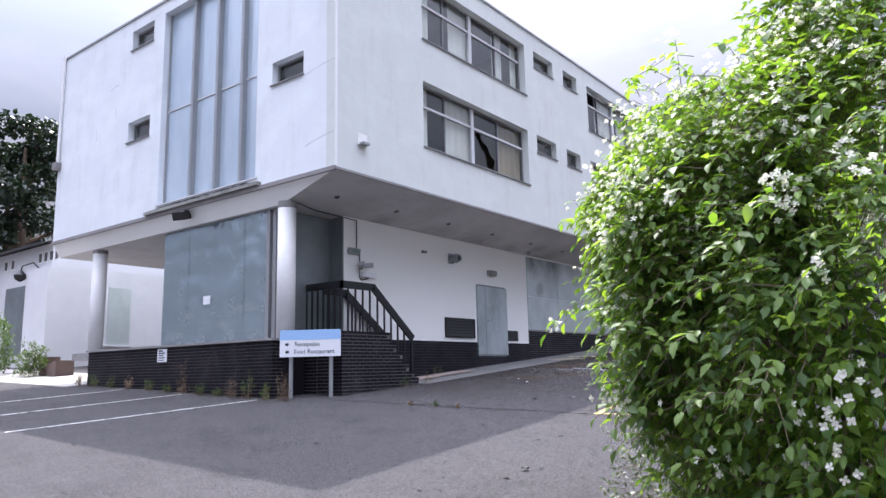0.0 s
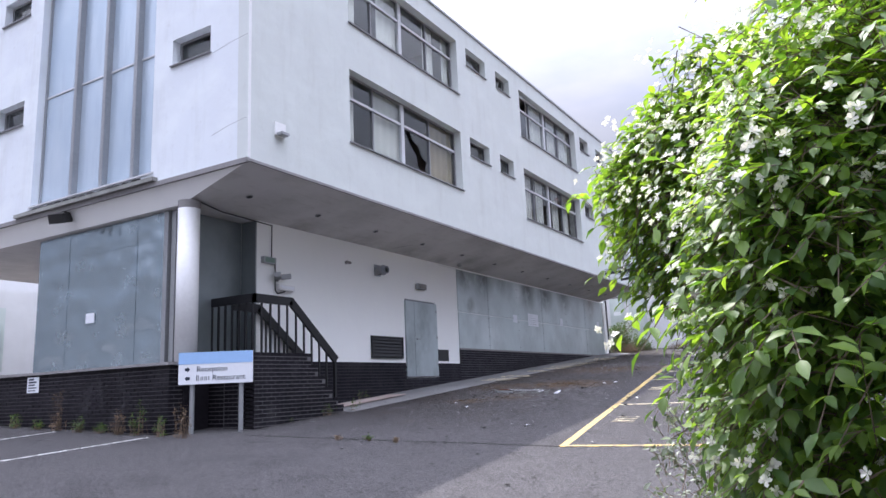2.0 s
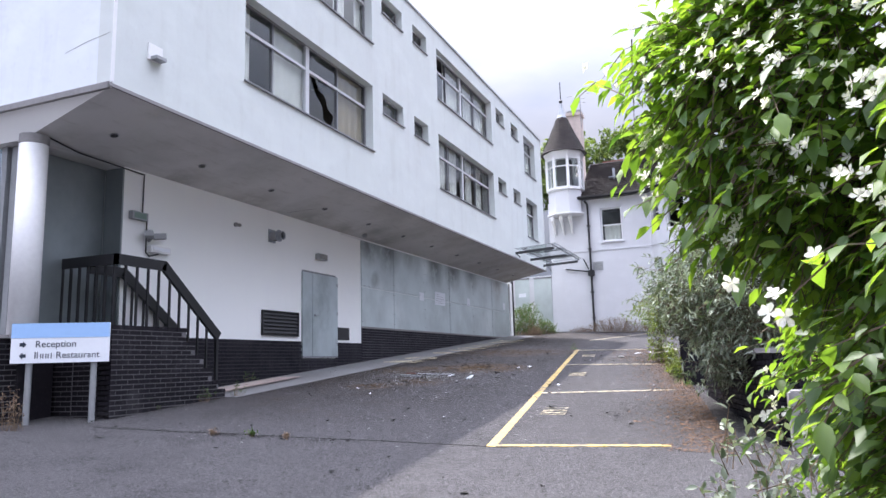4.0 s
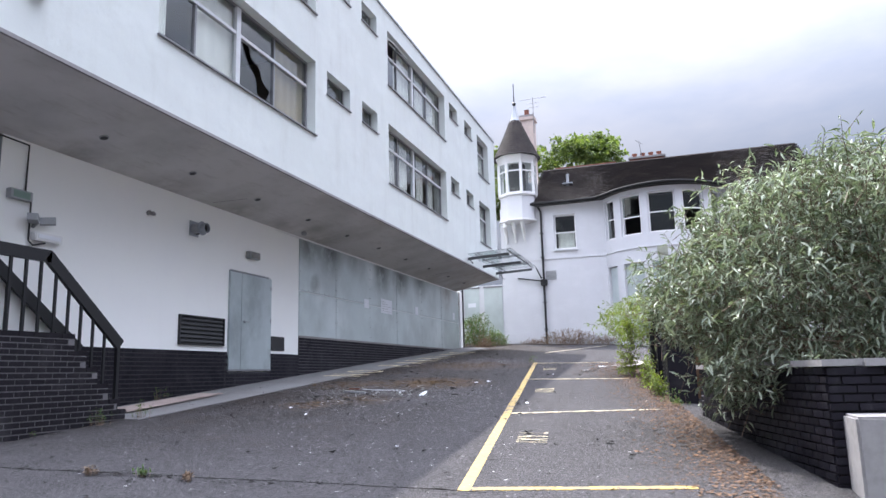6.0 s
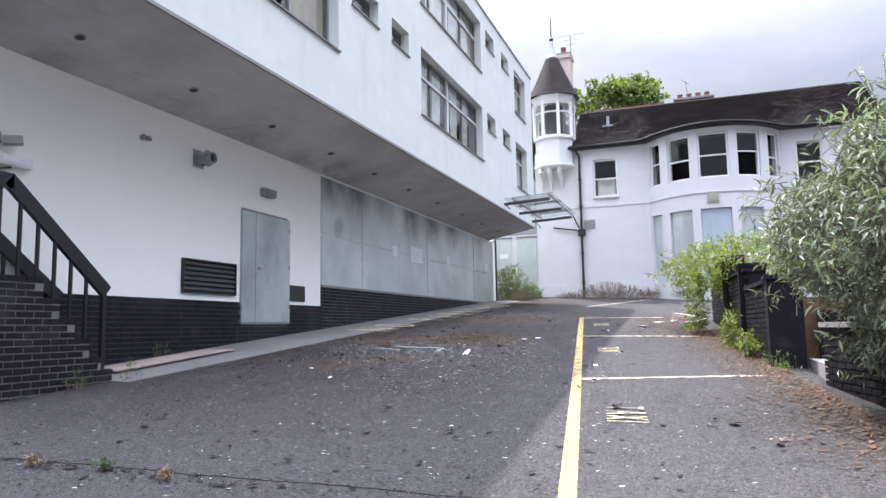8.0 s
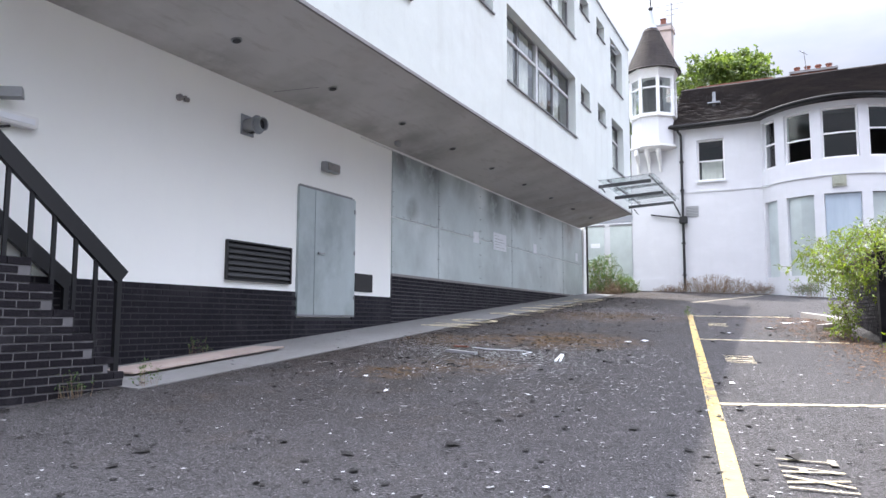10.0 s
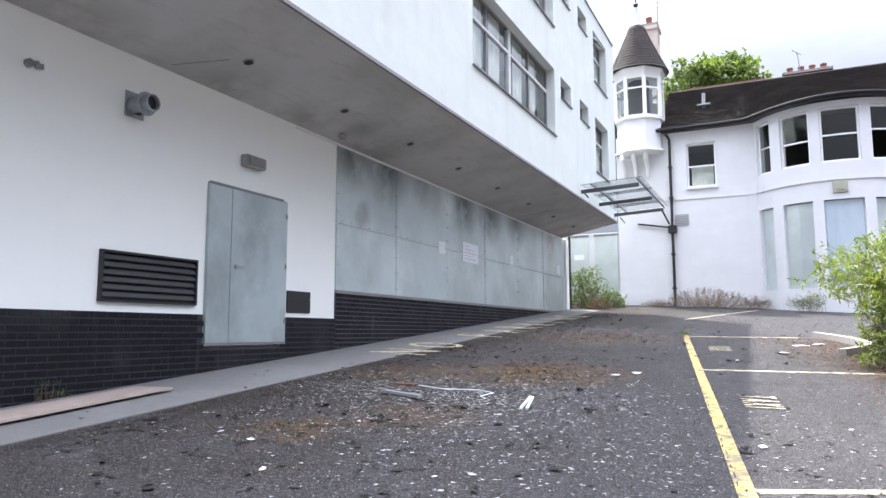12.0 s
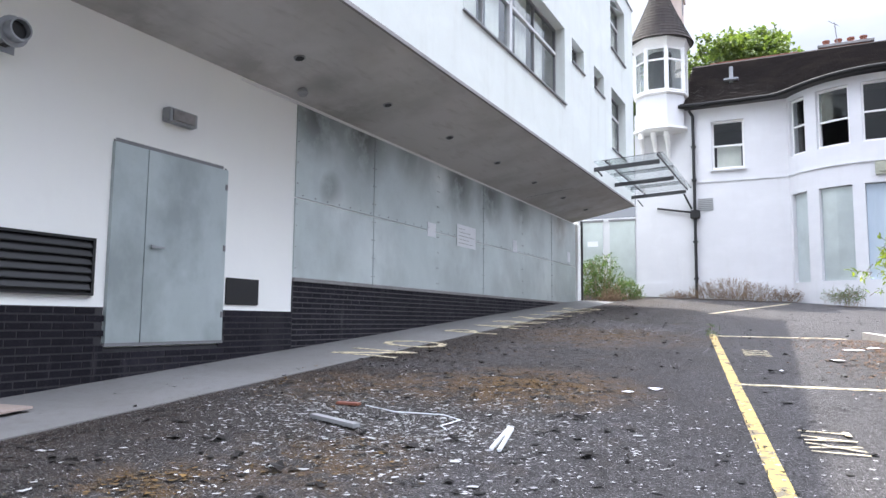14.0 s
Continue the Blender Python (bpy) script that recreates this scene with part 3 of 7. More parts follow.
def brick_mesh(length, material):
    key = (round(length, 3), material.name)
    if key not in brick_meshes:
        bm = bmesh.new()
        vs = box(bm, 0, length - 0.01, 0.0, 0.05, 0, BRICK_H - 0.011)
        for v in vs:
            if v.co.y == 0.0:
                v.co.x += 0.003 if v.co.x < length / 2 else -0.003
                v.co.z += 0.003 if v.co.z < BRICK_H / 2 else -0.003
        brick_meshes[key] = mesh_of("brick", bm, material)
    return brick_meshes[key]


def brickwork(parent, p, direction, z_top, length, material, singles=120, deep=0.05):
    """Courses of bricks on a face that starts at p and runs along direction (degrees from +x); the face
    looks to the right of that run. z_top(u): the top of the bricks at u metres along. Built at the end of the file."""
    pending_bricks.append((parent, p, direction, z_top, length, material, singles, deep))


def lay_bricks():
    rng = random.Random(5)
    for parent, p, direction, z_top, length, material, singles, deep in pending_bricks:
        ca, sa = math.cos(radians(direction)), math.sin(radians(direction))
        spots = []
        highest = max(z_top(u * length / 40) for u in range(41))
        lowest = min(ground_z(p[0] + ca * u * length / 10, p[1] + sa * u * length / 10) for u in range(11)) - 0.08
        rows = int((highest - lowest) / BRICK_H) + 1
        for r in range(rows):
            z = highest - (r + 1) * BRICK_H
            u = -BRICK_L / 2 if r % 2 else 0.0
            while u < length - 0.02:
                a, b = max(u, 0.0), min(u + BRICK_L, length)
                m = (a + b) / 2
                gz = ground_z(p[0] + ca * m, p[1] + sa * m)
                if b - a > 0.04 and z + BRICK_H <= z_top(m) + 0.012 and z + BRICK_H > gz:
                    spots.append((a, b - a, z))
                u += BRICK_L
        spots.sort(key=lambda s: -s[0] if parent.name.startswith("front") else abs(s[0] - length * 0.35))
        joined_v, joined_f = [], []
        for k, (u, w, z) in enumerate(spots):
            out = rng.uniform(0.002, 0.0055)
            base = Matrix.Translation((p[0] + ca * u, p[1] + sa * u, z)) @ Matrix.Rotation(radians(direction), 4, "Z") @ Matrix.Translation((0.005, -out, 0.005))
            me = brick_mesh(w, material)
            if k < singles:
                ob = new("brick", me)
                attach(ob, parent)
                ob.matrix_basis = base
            else:
                n = len(joined_v)
                joined_v += [tuple(base @ v.co) for v in me.vertices]
                joined_f += [tuple(n + i for i in f.vertices) for f in me.polygons]
        if joined_v:
            raw("bricks", joined_v, joined_f, material, parent, kind="stuff")


# windows of the main block
def sheet_grid(name, p, q, z0, z1, material, parent, waves=0.0, label=""):
    """A hanging, folded cloth from p to q."""
    n = max(6, int((Vector(q) - Vector(p)).length / 0.035))
    d = (Vector(q) - Vector(p))
    side = Vector((-d.y, d.x)).normalized()
    verts = []
    for i in range(n + 1):
        f = i / n
        for k in range(3):
            w = waves * (math.sin(f * n * 0.75) + 0.5 * math.sin(f * n * 0.31 + k)) * (0.7 + 0.2 * k)
            verts.append((p[0] + d.x * f + side.x * w, p[1] + d.y * f + side.y * w, z1 + (z0 - z1) * k / 2))
    return raw(name, verts, [(i * 3 + k, i * 3 + k + 1, i * 3 + k + 4, i * 3 + k + 3) for i in range(n) for k in range(2)], material, parent, label, smooth=True)


def pane_x(x, y0, y1, z0, z1, parent, material=None, jagged=False):
    if not jagged:
        ob = boxed("pane", (x - 0.003, x + 0.003, y0, y1, z0, z1), material or M["glass"], parent)
        ob.visible_shadow = False
        return ob
    # broken pane: a jagged gap runs from the upper near corner down to the lower far side
    w, h = y1 - y0, z1 - z0
    left = [(0, 0), (0.74, 0), (0.66, 0.12), (0.56, 0.22), (0.52, 0.48), (0.33, 0.62), (0.2, 0.82), (0.1, 1), (0, 1)]
    right = [(0.8, 0), (1, 0), (1, 1), (0.3, 1), (0.4, 0.78), (0.62, 0.72), (0.7, 0.5), (0.93, 0.38), (0.86, 0.25)]
    bm = bmesh.new()
    for poly in (left, right):
        a = [bm.verts.new((x, y0 + u * w, z0 + v * h)) for u, v in poly]
        b = [bm.verts.new((x - 0.004, y0 + u * w, z0 + v * h)) for u, v in poly]
        bm.faces.new(a)
        bm.faces.new(b[::-1])
        for i in range(len(a)):
            j = (i + 1) % len(a)
            bm.faces.new((a[i], b[i], b[j], a[j]))
    ob = part("pane", bm, M["glass"], parent, "broken glass pane with a jagged hole")
    ob.visible_shadow = False
    return ob


curtain_rng = random.Random(3)
for index, (y0, y1, z0, z1, n) in enumerate(windows_wide):
    x = X1 - 0.235
    win = tagged(new("window"), "wide grey-framed window with curtains behind the glass", kind="structure")
    fm, f = "frame", M["frame"]
    zt = z0 + (z1 - z0) * 0.67
    bm = bmesh.new()
    box(bm, x - 0.03, x + 0.03, y0, y1, z1 - 0.05, z1)
    box(bm, x - 0.03, x + 0.03, y0, y1, z0, z0 + 0.045)
    box(bm, x - 0.03, x + 0.03, y0, y0 + 0.05, z0 + 0.045, z1 - 0.05)
    box(bm, x - 0.03, x + 0.03, y1 - 0.05, y1, z0 + 0.045, z1 - 0.05)
    part("window_frame", bm, M["frame"], win)
    step = (y1 - y0) / n
    boxed("transom", (x - 0.035, x + 0.045, y0 + 0.05, y1 - 0.05, zt - 0.035, zt + 0.025), M["frame_light"], win)
    for k in range(1, n):
        y = y0 + k * step - (0.12 if k != 2 else 0.15 if n == 4 else 0)
        w = 0.065 if (k == 2 and n == 4) else 0.022
        boxed("mullion", (x - 0.04, x + (0.055 if w > 0.03 else 0.035), y - w, y + w, z0 + 0.04, z1 - 0.045), M["frame_light"] if w > 0.03 else M["frame"], win)
    edges = [y0] + [y0 + k * step - (0.12 if k != 2 else 0.15) for k in range(1, n)] + [y1]
    for k in range(n):
        a, b = edges[k] + 0.02, edges[k + 1] - 0.02
        pane_x(x, a, b, z0 + 0.03, zt - 0.03, win, jagged=(index == 0 and k == 2))
        opened = (index, k) in ((3, 0), (5, 0))
        if opened:
            bm = bmesh.new()
            for p, q in (((0, a, zt + .03), (0, b, zt + .03)), ((0, a, z1 - .06), (0, b, z1 - .06)), ((0, a, zt + .03), (0, a, z1 - .06)), ((0, b, zt + .03), (0, b, z1 - .06))):
                beam(bm, p, q, 0.04)
            sash = part("sash", bm, M["frame_light"], win, "top light standing open")
            bm = bmesh.new()
            box(bm, -0.003, 0.003, a, b, zt + 0.03, z1 - 0.06)
            gl = part("pane", bm, M["glass"], sash)
            gl.visible_shadow = False
            sash.matrix_basis = Matrix.Translation((x + 0.03, 0, z1 - 0.06)) @ Matrix.Rotation(radians(-48), 4, "Y") @ Matrix.Translation((0, 0, -(z1 - 0.06)))
        else:
            pane_x(x, a, b, zt + 0.02, z1 - 0.045, win)
    boxed("window_sill", (x + 0.03, X1 + 0.045, y0 - 0.02, y1 + 0.03, z0 - 0.03, z0 - 0.004), M["frame"], win)
    # curtains
    plan = {0: ((0.0, 0.42), (1.03, 1.98), (3.02, 3.97)), 1: ((0.0, 0.5), (1.2, 2.0), (2.9, 3.3), (3.7, 4.0)), 2: ((0.25, 0.9), (1.2, 1.7), (2.3, 2.8), (3.1, 3.5)),
            3: ((0.1, 0.5), (0.9, 1.9), (2.3, 2.9), (3.2, 3.9)), 4: ((0.0, 0.7), (1.3, 1.9)), 5: ((0.3, 0.9), (1.4, 2.0))}[index]
    for a, b in plan:
        cloth = sheet_grid("curtain", (x - 0.08, y0 + max(a, 0.03) * step, 0), (x - 0.085, y0 + min(b, n - 0.03) * step, 0), z0 + 0.004, z1 + 0.01, M["tan_cloth"] if index == 0 and a > 3 else M["curtain"], None, 0.012)
        tagged(cloth, "dull tan cloth hanging behind the pane beside the broken one" if index == 0 and a > 3 else "pale limp net curtain hanging behind a window", "curtain", "curtains")

for y0, y1, z0, z1 in windows_small:
    x = X1 - 0.2
    win = tagged(new("window"), "small recessed horizontal window with a grey frame", kind="structure")
    bm = bmesh.new()
    box(bm, x - 0.03, x + 0.02, y0, y1, z1 - 0.04, z1)
    box(bm, x - 0.03, x + 0.02, y0, y1, z0, z0 + 0.05)
    box(bm, x - 0.03, x + 0.02, y0, y0 + 0.05, z0 + 0.05, z1 - 0.04)
    box(bm, x - 0.03, x + 0.02, y1 - 0.05, y1, z0 + 0.05, z1 - 0.04)
    part("window_frame", bm, M["frame"], win)
    pane_x(x, y0 + 0.04, y1 - 0.04, z0 + 0.04, z1 - 0.03, win)
    boxed("window_sill", (x + 0.02, X1 + 0.04, y0 - 0.03, y1 + 0.03, z0 - 0.03, z0 - 0.004), M["frame"], win)

for x0, x1, z0, z1 in front_small:
    y = Y1 + 0.2
    win = tagged(new("window"), "small recessed horizontal window in the front wall", kind="structure")
    bm = bmesh.new()
    box(bm, x0, x1, y - 0.02, y + 0.03, z1 - 0.05, z1)
    box(bm, x0, x1, y - 0.02, y + 0.03, z0, z0 + 0.06)
    box(bm, x0, x0 + 0.06, y - 0.02, y + 0.03, z0 + 0.06, z1 - 0.05)
    box(bm, x1 - 0.06, x1, y - 0.02, y + 0.03, z0 + 0.06, z1 - 0.05)
    part("window_frame", bm, M["frame"], win)
    gl = boxed("pane", (x0 + 0.05, x1 - 0.05, y, y + 0.006, z0 + 0.05, z1 - 0.04), M["glass"], win)
    gl.visible_shadow = False
    boxed("window_sill", (x0 - 0.03, x1 + 0.03, Y1 - 0.05, y - 0.02, z0 - 0.03, z0 - 0.004), M["frame"], win)

# the tall stair window: four bays, one cross joint
win = tagged(new("window"), "tall stair window of four filmed pale blue bays", kind="structure")
x0, x1, z0, z1 = STAIR_WIN
edges = [x0, -14.42, -13.36, -12.33, x1]
for k in range(4):
    a, b = edges[k] + 0.03, edges[k + 1] - 0.03
    joint = 8.6
    for p, q in ((z0 + 0.02, joint - 0.02), (joint + 0.02, z1 - 0.02)):
        boxed("pane", (a, b, Y1 + 0.215, Y1 + 0.235, p, q), M["film"], win)
    boxed("transom", (a, b, Y1 + 0.19, Y1 + 0.24, joint - 0.02, joint + 0.02), M["frame_light"], win)
for k in (1, 2, 3):
    boxed("mullion", (edges[k] - 0.05, edges[k] + 0.05, Y1 + 0.08, Y1 + 0.235, z0, z1), M["grey"], win)
boxed("window_frame", (x0, x0 + 0.05, Y1 + 0.17, Y1 + 0.235, z0, z1), M["grey"], win)
boxed("window_frame", (x1 - 0.05, x1, Y1 + 0.17, Y1 + 0.235, z0, z1), M["grey"], win)
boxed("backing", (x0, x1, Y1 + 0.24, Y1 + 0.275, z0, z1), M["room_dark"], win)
boxed("window_sill", (x0 - 0.05, x1 + 0.08, Y1 - 0.03, Y1 + 0.17, z0 - 0.04, z0 - 0.004), M["frame_light"], win)


# columns
def column(x, y, label):
    th = thing("column", label, "column", "columns", at=(x, y, 2.2))
    bm = bmesh.new()
    lathe(bm, (x, y), ((0.205, 2.2), (0.205, 5.15)), 32)
    part("shaft", bm, M["trim"], th, smooth=True)
    bm = bmesh.new()
    lathe(bm, (x, y), ((0.2, 5.15), (0.21, 5.17), (0.21, 5.3)), 32)
    part("collar", bm, M["coping"], th)


column(-10.83, 7.78, "round white painted column at the corner of the block")
column(-19.55, 7.95, "round white painted column standing on the low brick wall")

def soffit_z(x):
    f = (x - (X2 - 0.1)) / ((X1 - 0.02) - (X2 - 0.1))
    return SOFFIT + f * (FASCIA - 0.01 - SOFFIT)


# sheeted ground floor behind the columns
th = thing("metal_hoarding", "large bluish galvanised security sheets closing the front of the ground floor", "hoarding", at=(-13.3, 7.9, 2.25))
xs = (-15.9, -14.75, -13.6, -12.45, -11.62)
for k in range(4):
    for z0, z1 in ((2.25, 4.7), (4.7, 5.24)):
        boxed("panel", (xs[k] + 0.003, xs[k + 1] - 0.003, 7.86 + 0.006 * (k % 2) - (0.008 if z0 > 4 else 0), 7.89, z0, z1), M["metal_blue"], th)
th2 = thing("corner_posts", "grey metal corner posts beside the round column", "post", at=(-11.3, 7.9, 2.25))
for k in range(3):
    boxed("post", (-11.6 + 0.17 * k, -11.48 + 0.17 * k, 7.82 + 0.05 * k, 7.95, 2.25, 5.24), M["grey"], th2)
notice = thing("paper_notice", "small white paper notice fixed to the metal sheet", "notice", "notices", at=(-13.9, 7.84, 3.2))
boxed("sheet", (-14.05, -13.75, 7.846, 7.852, 3.22, 3.43), M["sign_white"], notice)
th = thing("metal_hoarding", "dull grey metal sheet closing the entrance behind the stairs", "hoarding", at=(-11.3, 8.8, 2.25))
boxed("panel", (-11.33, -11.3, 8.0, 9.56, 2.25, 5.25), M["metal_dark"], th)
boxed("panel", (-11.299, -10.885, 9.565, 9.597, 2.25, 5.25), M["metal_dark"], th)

# long hoarding along the drive
th = thing("metal_hoarding", "long row of weathered galvanised sheets covering ground-floor windows", "hoarding", at=(X2, 25, 2.25))
LOWP = 2.72
ys = (18.14, 20.2, 22.55, 24.8, 27.3, 29.7, 32.1)
rivets = bmesh.new()
for k in range(6):
    low = LOWP + 0.05
    a, b = ys[k] + 0.004, ys[k + 1] - 0.004
    out = 0.02 + 0.006 * (k % 2)
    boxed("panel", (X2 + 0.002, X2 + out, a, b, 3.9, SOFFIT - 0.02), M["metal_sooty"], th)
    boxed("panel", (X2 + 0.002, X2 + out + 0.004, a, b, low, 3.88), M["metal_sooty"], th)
    for y in (a + 0.03, b - 0.03):
        for z in np.arange(low + 0.12, 5.15, 0.3):
            box(rivets, X2 + out, X2 + out + 0.012, y - 0.006, y + 0.006, z, z + 0.014)
    for y in np.arange(a + 0.15, b, 0.3):
        box(rivets, X2 + out, X2 + out + 0.012, y, y + 0.014, 3.93, 3.944)
part("rivets", rivets, M["frame"], th, kind="stuff")
fixed("trim", (X2 + 0.002, X2 + 0.05, 18.14, 32.1, LOWP - 0.005, LOWP + 0.045), M["coping"])
th = thing("soffit_crack", "thin dark crack across the soffit panels", "crack", kind="structure", at=(-10.1, 14.0, 5.5))
bm = bmesh.new()
for y, x0, x1 in ((14.35, -10.75, -10.2), (27.2, -10.7, -9.6)):
    beam(bm, (x0, y, soffit_z(x0) - 0.001), (x1, y + 0.4, soffit_z(x1) - 0.001), 0.012, 0.006)
part("line", bm, M["frame"], th)
for y, z, w, h in ((22.1, 3.78, 0.35, 0.27), (23.4, 3.72, 0.95, 0.46), (26.6, 3.88, 0.3, 0.3), (31.2, 4.0, 0.3, 0.3)):
    notice = thing("paper_notice", "large torn white paper notice on the metal hoarding" if w > 0.5 else "small white paper notice on the metal hoarding", "notice", "notices", at=(X2 + 0.03, y, z))
    sh = boxed("sheet", (X2 + 0.031, X2 + 0.034, y, y + w, z, z + h), M["sign_white"], notice)
    if w > 0.5:
        bm = bmesh.new()
        for r in range(5):
            box(bm, X2 + 0.034, X2 + 0.0355, y + 0.1, y + 0.1 + (0.7, 0.5, 0.75, 0.6, 0.3)[r], z + 0.07 + 0.075 * r, z + 0.08 + 0.075 * r)
        part("print_lines", bm, M["grey"], sh)
fixed("trim", (X2, X2 + 0.09, YEND + 0.2, YEND + 0.54, 2.2, SOFFIT), M["white_lifted"])
th = thing("drainpipe", "thin black drainpipe at the end of the block", "drainpipe", "drainpipes", at=(X2 + 0.1, YEND + 0.62, 2.5))
bm = bmesh.new()
tube(bm, [(X2 + 0.1, YEND + 0.62, 2.5), (X2 + 0.1, YEND + 0.62, 5.4)], 0.045)
part("pipe", bm, M["black"], th)

# sheeted door, louvre, small vent
door = tagged(new("door"), "closed door covered with a perforated galvanised sheet and a side strip", kind="structure")
boxed("door_frame", (X2 - 0.12, X2 + 0.012, 15.17, 15.2, 1.93, 4.03), M["frame"], door)
boxed("door_frame", (X2 - 0.12, X2 + 0.012, 16.77, 16.8, 1.93, 4.03), M["frame"], door)
boxed("door_frame", (X2 - 0.12, X2 + 0.012, 15.2, 16.74, 4.0, 4.05), M["frame"], door)
boxed("side_panel", (X2 - 0.06, X2 + 0.048, 15.16, 15.58, 1.93, 4.0), M["door"], door)
leaf = boxed("door_leaf", (X2 - 0.06, X2 + 0.055, 15.585, 16.78, 1.93, 4.0), M["door"], door)
bm = bmesh.new()
box(bm, X2 + 0.055, X2 + 0.085, 15.66, 15.7, 2.93, 2.97)
box(bm, X2 + 0.08, X2 + 0.095, 15.64, 15.82, 2.94, 2.96)
part("handle", bm, M["grey"], leaf, "small grey lever handle")
for z in (2.2, 3.0, 3.75):
    boxed("hinge", (X2 + 0.055, X2 + 0.062, 16.74, 16.775, z, z + 0.07), M["frame"], leaf)
boxed("threshold", (X2 + 0.005, X2 + 0.05, 15.15, 16.8, 1.895, 1.93), M["frame"], door)

th = thing("louvre_vent", "wide black louvred ventilation grille let into the white wall", "vent", at=(X2, 14.28, 2.42))
boxed("backing", (X2, X2 + 0.01, 13.6, 14.97, 2.42, 2.95), M["black"], th)
for a in ((13.57, 13.6, 2.4, 2.97), (14.97, 15.0, 2.4, 2.97), (13.6, 14.97, 2.4, 2.425), (13.6, 14.97, 2.945, 2.97)):
    boxed("frame", (X2 + 0.001, X2 + 0.05, *a), M["black"], th)
for k in range(6):
    z = 2.46 + 0.083 * k
    bm = bmesh.new()
    vs = [bm.verts.new(p) for p in ((X2 + 0.01, 13.6, z + 0.06), (X2 + 0.045, 13.6, z - 0.01), (X2 + 0.045, 13.6, z), (X2 + 0.01, 13.6, z + 0.07))]
    ws = [bm.verts.new(v.co + Vector((0, 1.37, 0))) for v in vs]
    bm.faces.new(vs)
    bm.faces.new(ws[::-1])
    for i in range(4):
        bm.faces.new((vs[i], ws[i], ws[(i + 1) % 4], vs[(i + 1) % 4]))
    part("slat", bm, M["black"], th)
th = thing("vent_box", "small matt black vent beside the sheeted door", "vent", at=(X2, 17.15, 2.28))
boxed("cover", (X2, X2 + 0.02, 16.86, 17.45, 2.36, 2.69), M["black"], th, bevel=0.004)


# fittings on the white wall
def wall_box(name, label, cat, y, z, w, h, d, material):
    th = thing(name, label, cat, at=(X2, y, z))
    boxed("body", (X2, X2 + d, y - w / 2, y + w / 2, z - h / 2, z + h / 2), material, th, bevel=0.012)
    return th


lm = wall_box("wall_light", "oblong weathered bulkhead light above the metal door", "light", 15.98, 4.45, 0.42, 0.16, 0.12, M["grey"])
boxed("diffuser", (X2 + 0.12, X2 + 0.135, 15.82, 16.14, 4.39, 4.51), M["coping"], lm)
lm = wall_box("wall_light", "white bulkhead emergency light above the stairs", "light", 10.42, 3.88, 0.5, 0.13, 0.11, M["trim"])
boxed("diffuser", (X2 + 0.11, X2 + 0.12, 10.22, 10.62, 3.85, 3.91), M["sign_white"], lm)
th = thing("boiler_flue", "short galvanised flue pipe on a square plate on the white wall", "flue", at=(X2, 13.95, 4.68))
boxed("backplate", (X2, X2 + 0.012, 13.8, 14.07, 4.54, 4.84), M["lead"], th)
bm = bmesh.new()
tube(bm, [(X2 + 0.012, 13.93, 4.68), (X2 + 0.2, 13.93, 4.68)], 0.105, 18)
part("sleeve", bm, M["grey"], th)
bm = bmesh.new()
lathe(bm, (0, 0), ((0.1, 0.0), (0.14, 0.0), (0.14, 0.015), (0.1, 0.015), (0.1, 0.12), (0.085, 0.12), (0.085, 0.0)), 18, cap=False)
bmesh.ops.transform(bm, matrix=Matrix.Translation((X2 + 0.2, 13.93, 4.68)) @ Matrix.Rotation(math.pi / 2, 4, "Y"), verts=bm.verts)
part("collar", bm, M["lead"], th)
bm = bmesh.new()
tube(bm, [(X2 + 0.2, 13.93, 4.68), (X2 + 0.26, 13.93, 4.68)], 0.083, 16)
part("mouth", bm, M["black"], th)
for k in range(4):
    boxed("slot", (X2 + 0.05 + 0.035 * k, X2 + 0.07 + 0.035 * k, 13.89, 13.97, 4.57, 4.577), M["black"], th)
th = thing("broken_bracket", "small rusty broken lamp bracket on the white wall", "bracket", at=(X2, 12.62, 4.72))
bm = bmesh.new()
tube(bm, [(X2, 12.62, 4.74), (X2 + 0.05, 12.62, 4.74)], 0.045, 10)
tube(bm, [(X2 + 0.05, 12.6, 4.74), (X2 + 0.09, 12.68, 4.76)], 0.014, 6)
tube(bm, [(X2 + 0.02, 12.7, 4.74), (X2 + 0.05, 12.76, 4.74)], 0.03, 8)
part("arm", bm, M["coping"], th)
# the greenish-grey exit sign, a plain box without its print
th = thing("alarm_box", "grey exit sign box with a faded green face above the stairs", "sign", at=(X2, 10.1, 4.35))
boxed("body", (X2, X2 + 0.1, 9.72, 10.08, 4.36, 4.5), M["grey"], th)
boxed("face", (X2 + 0.1, X2 + 0.105, 9.76, 10.04, 4.38, 4.48), plain("faded_green_face", (0.16, 0.24, 0.20), 0.4), th)
th = thing("floodlight", "double grey floodlight on a small bracket by the stairs", "light", at=(X2, 10.45, 4.1))
for dy in (-0.13, 0.13):
    bm = bmesh.new()
    beam(bm, (X2 + 0.08, 10.2 + dy * 0.4, 4.1), (X2 + 0.22, 10.2 + dy * 1.6, 4.12), 0.14, 0.1)
    part("lamp_head", bm, M["grey"], th)
bm = bmesh.new()
tube(bm, [(X2, 10.2, 4.02), (X2 + 0.08, 10.2, 4.08)], 0.03, 8)
part("bracket", bm, M["grey"], th)
th = thing("wall_cable", "thin dark cable run down the wall and along the soffit edge", "cable", at=(X2, 10.3, 4.0))
bm = bmesh.new()
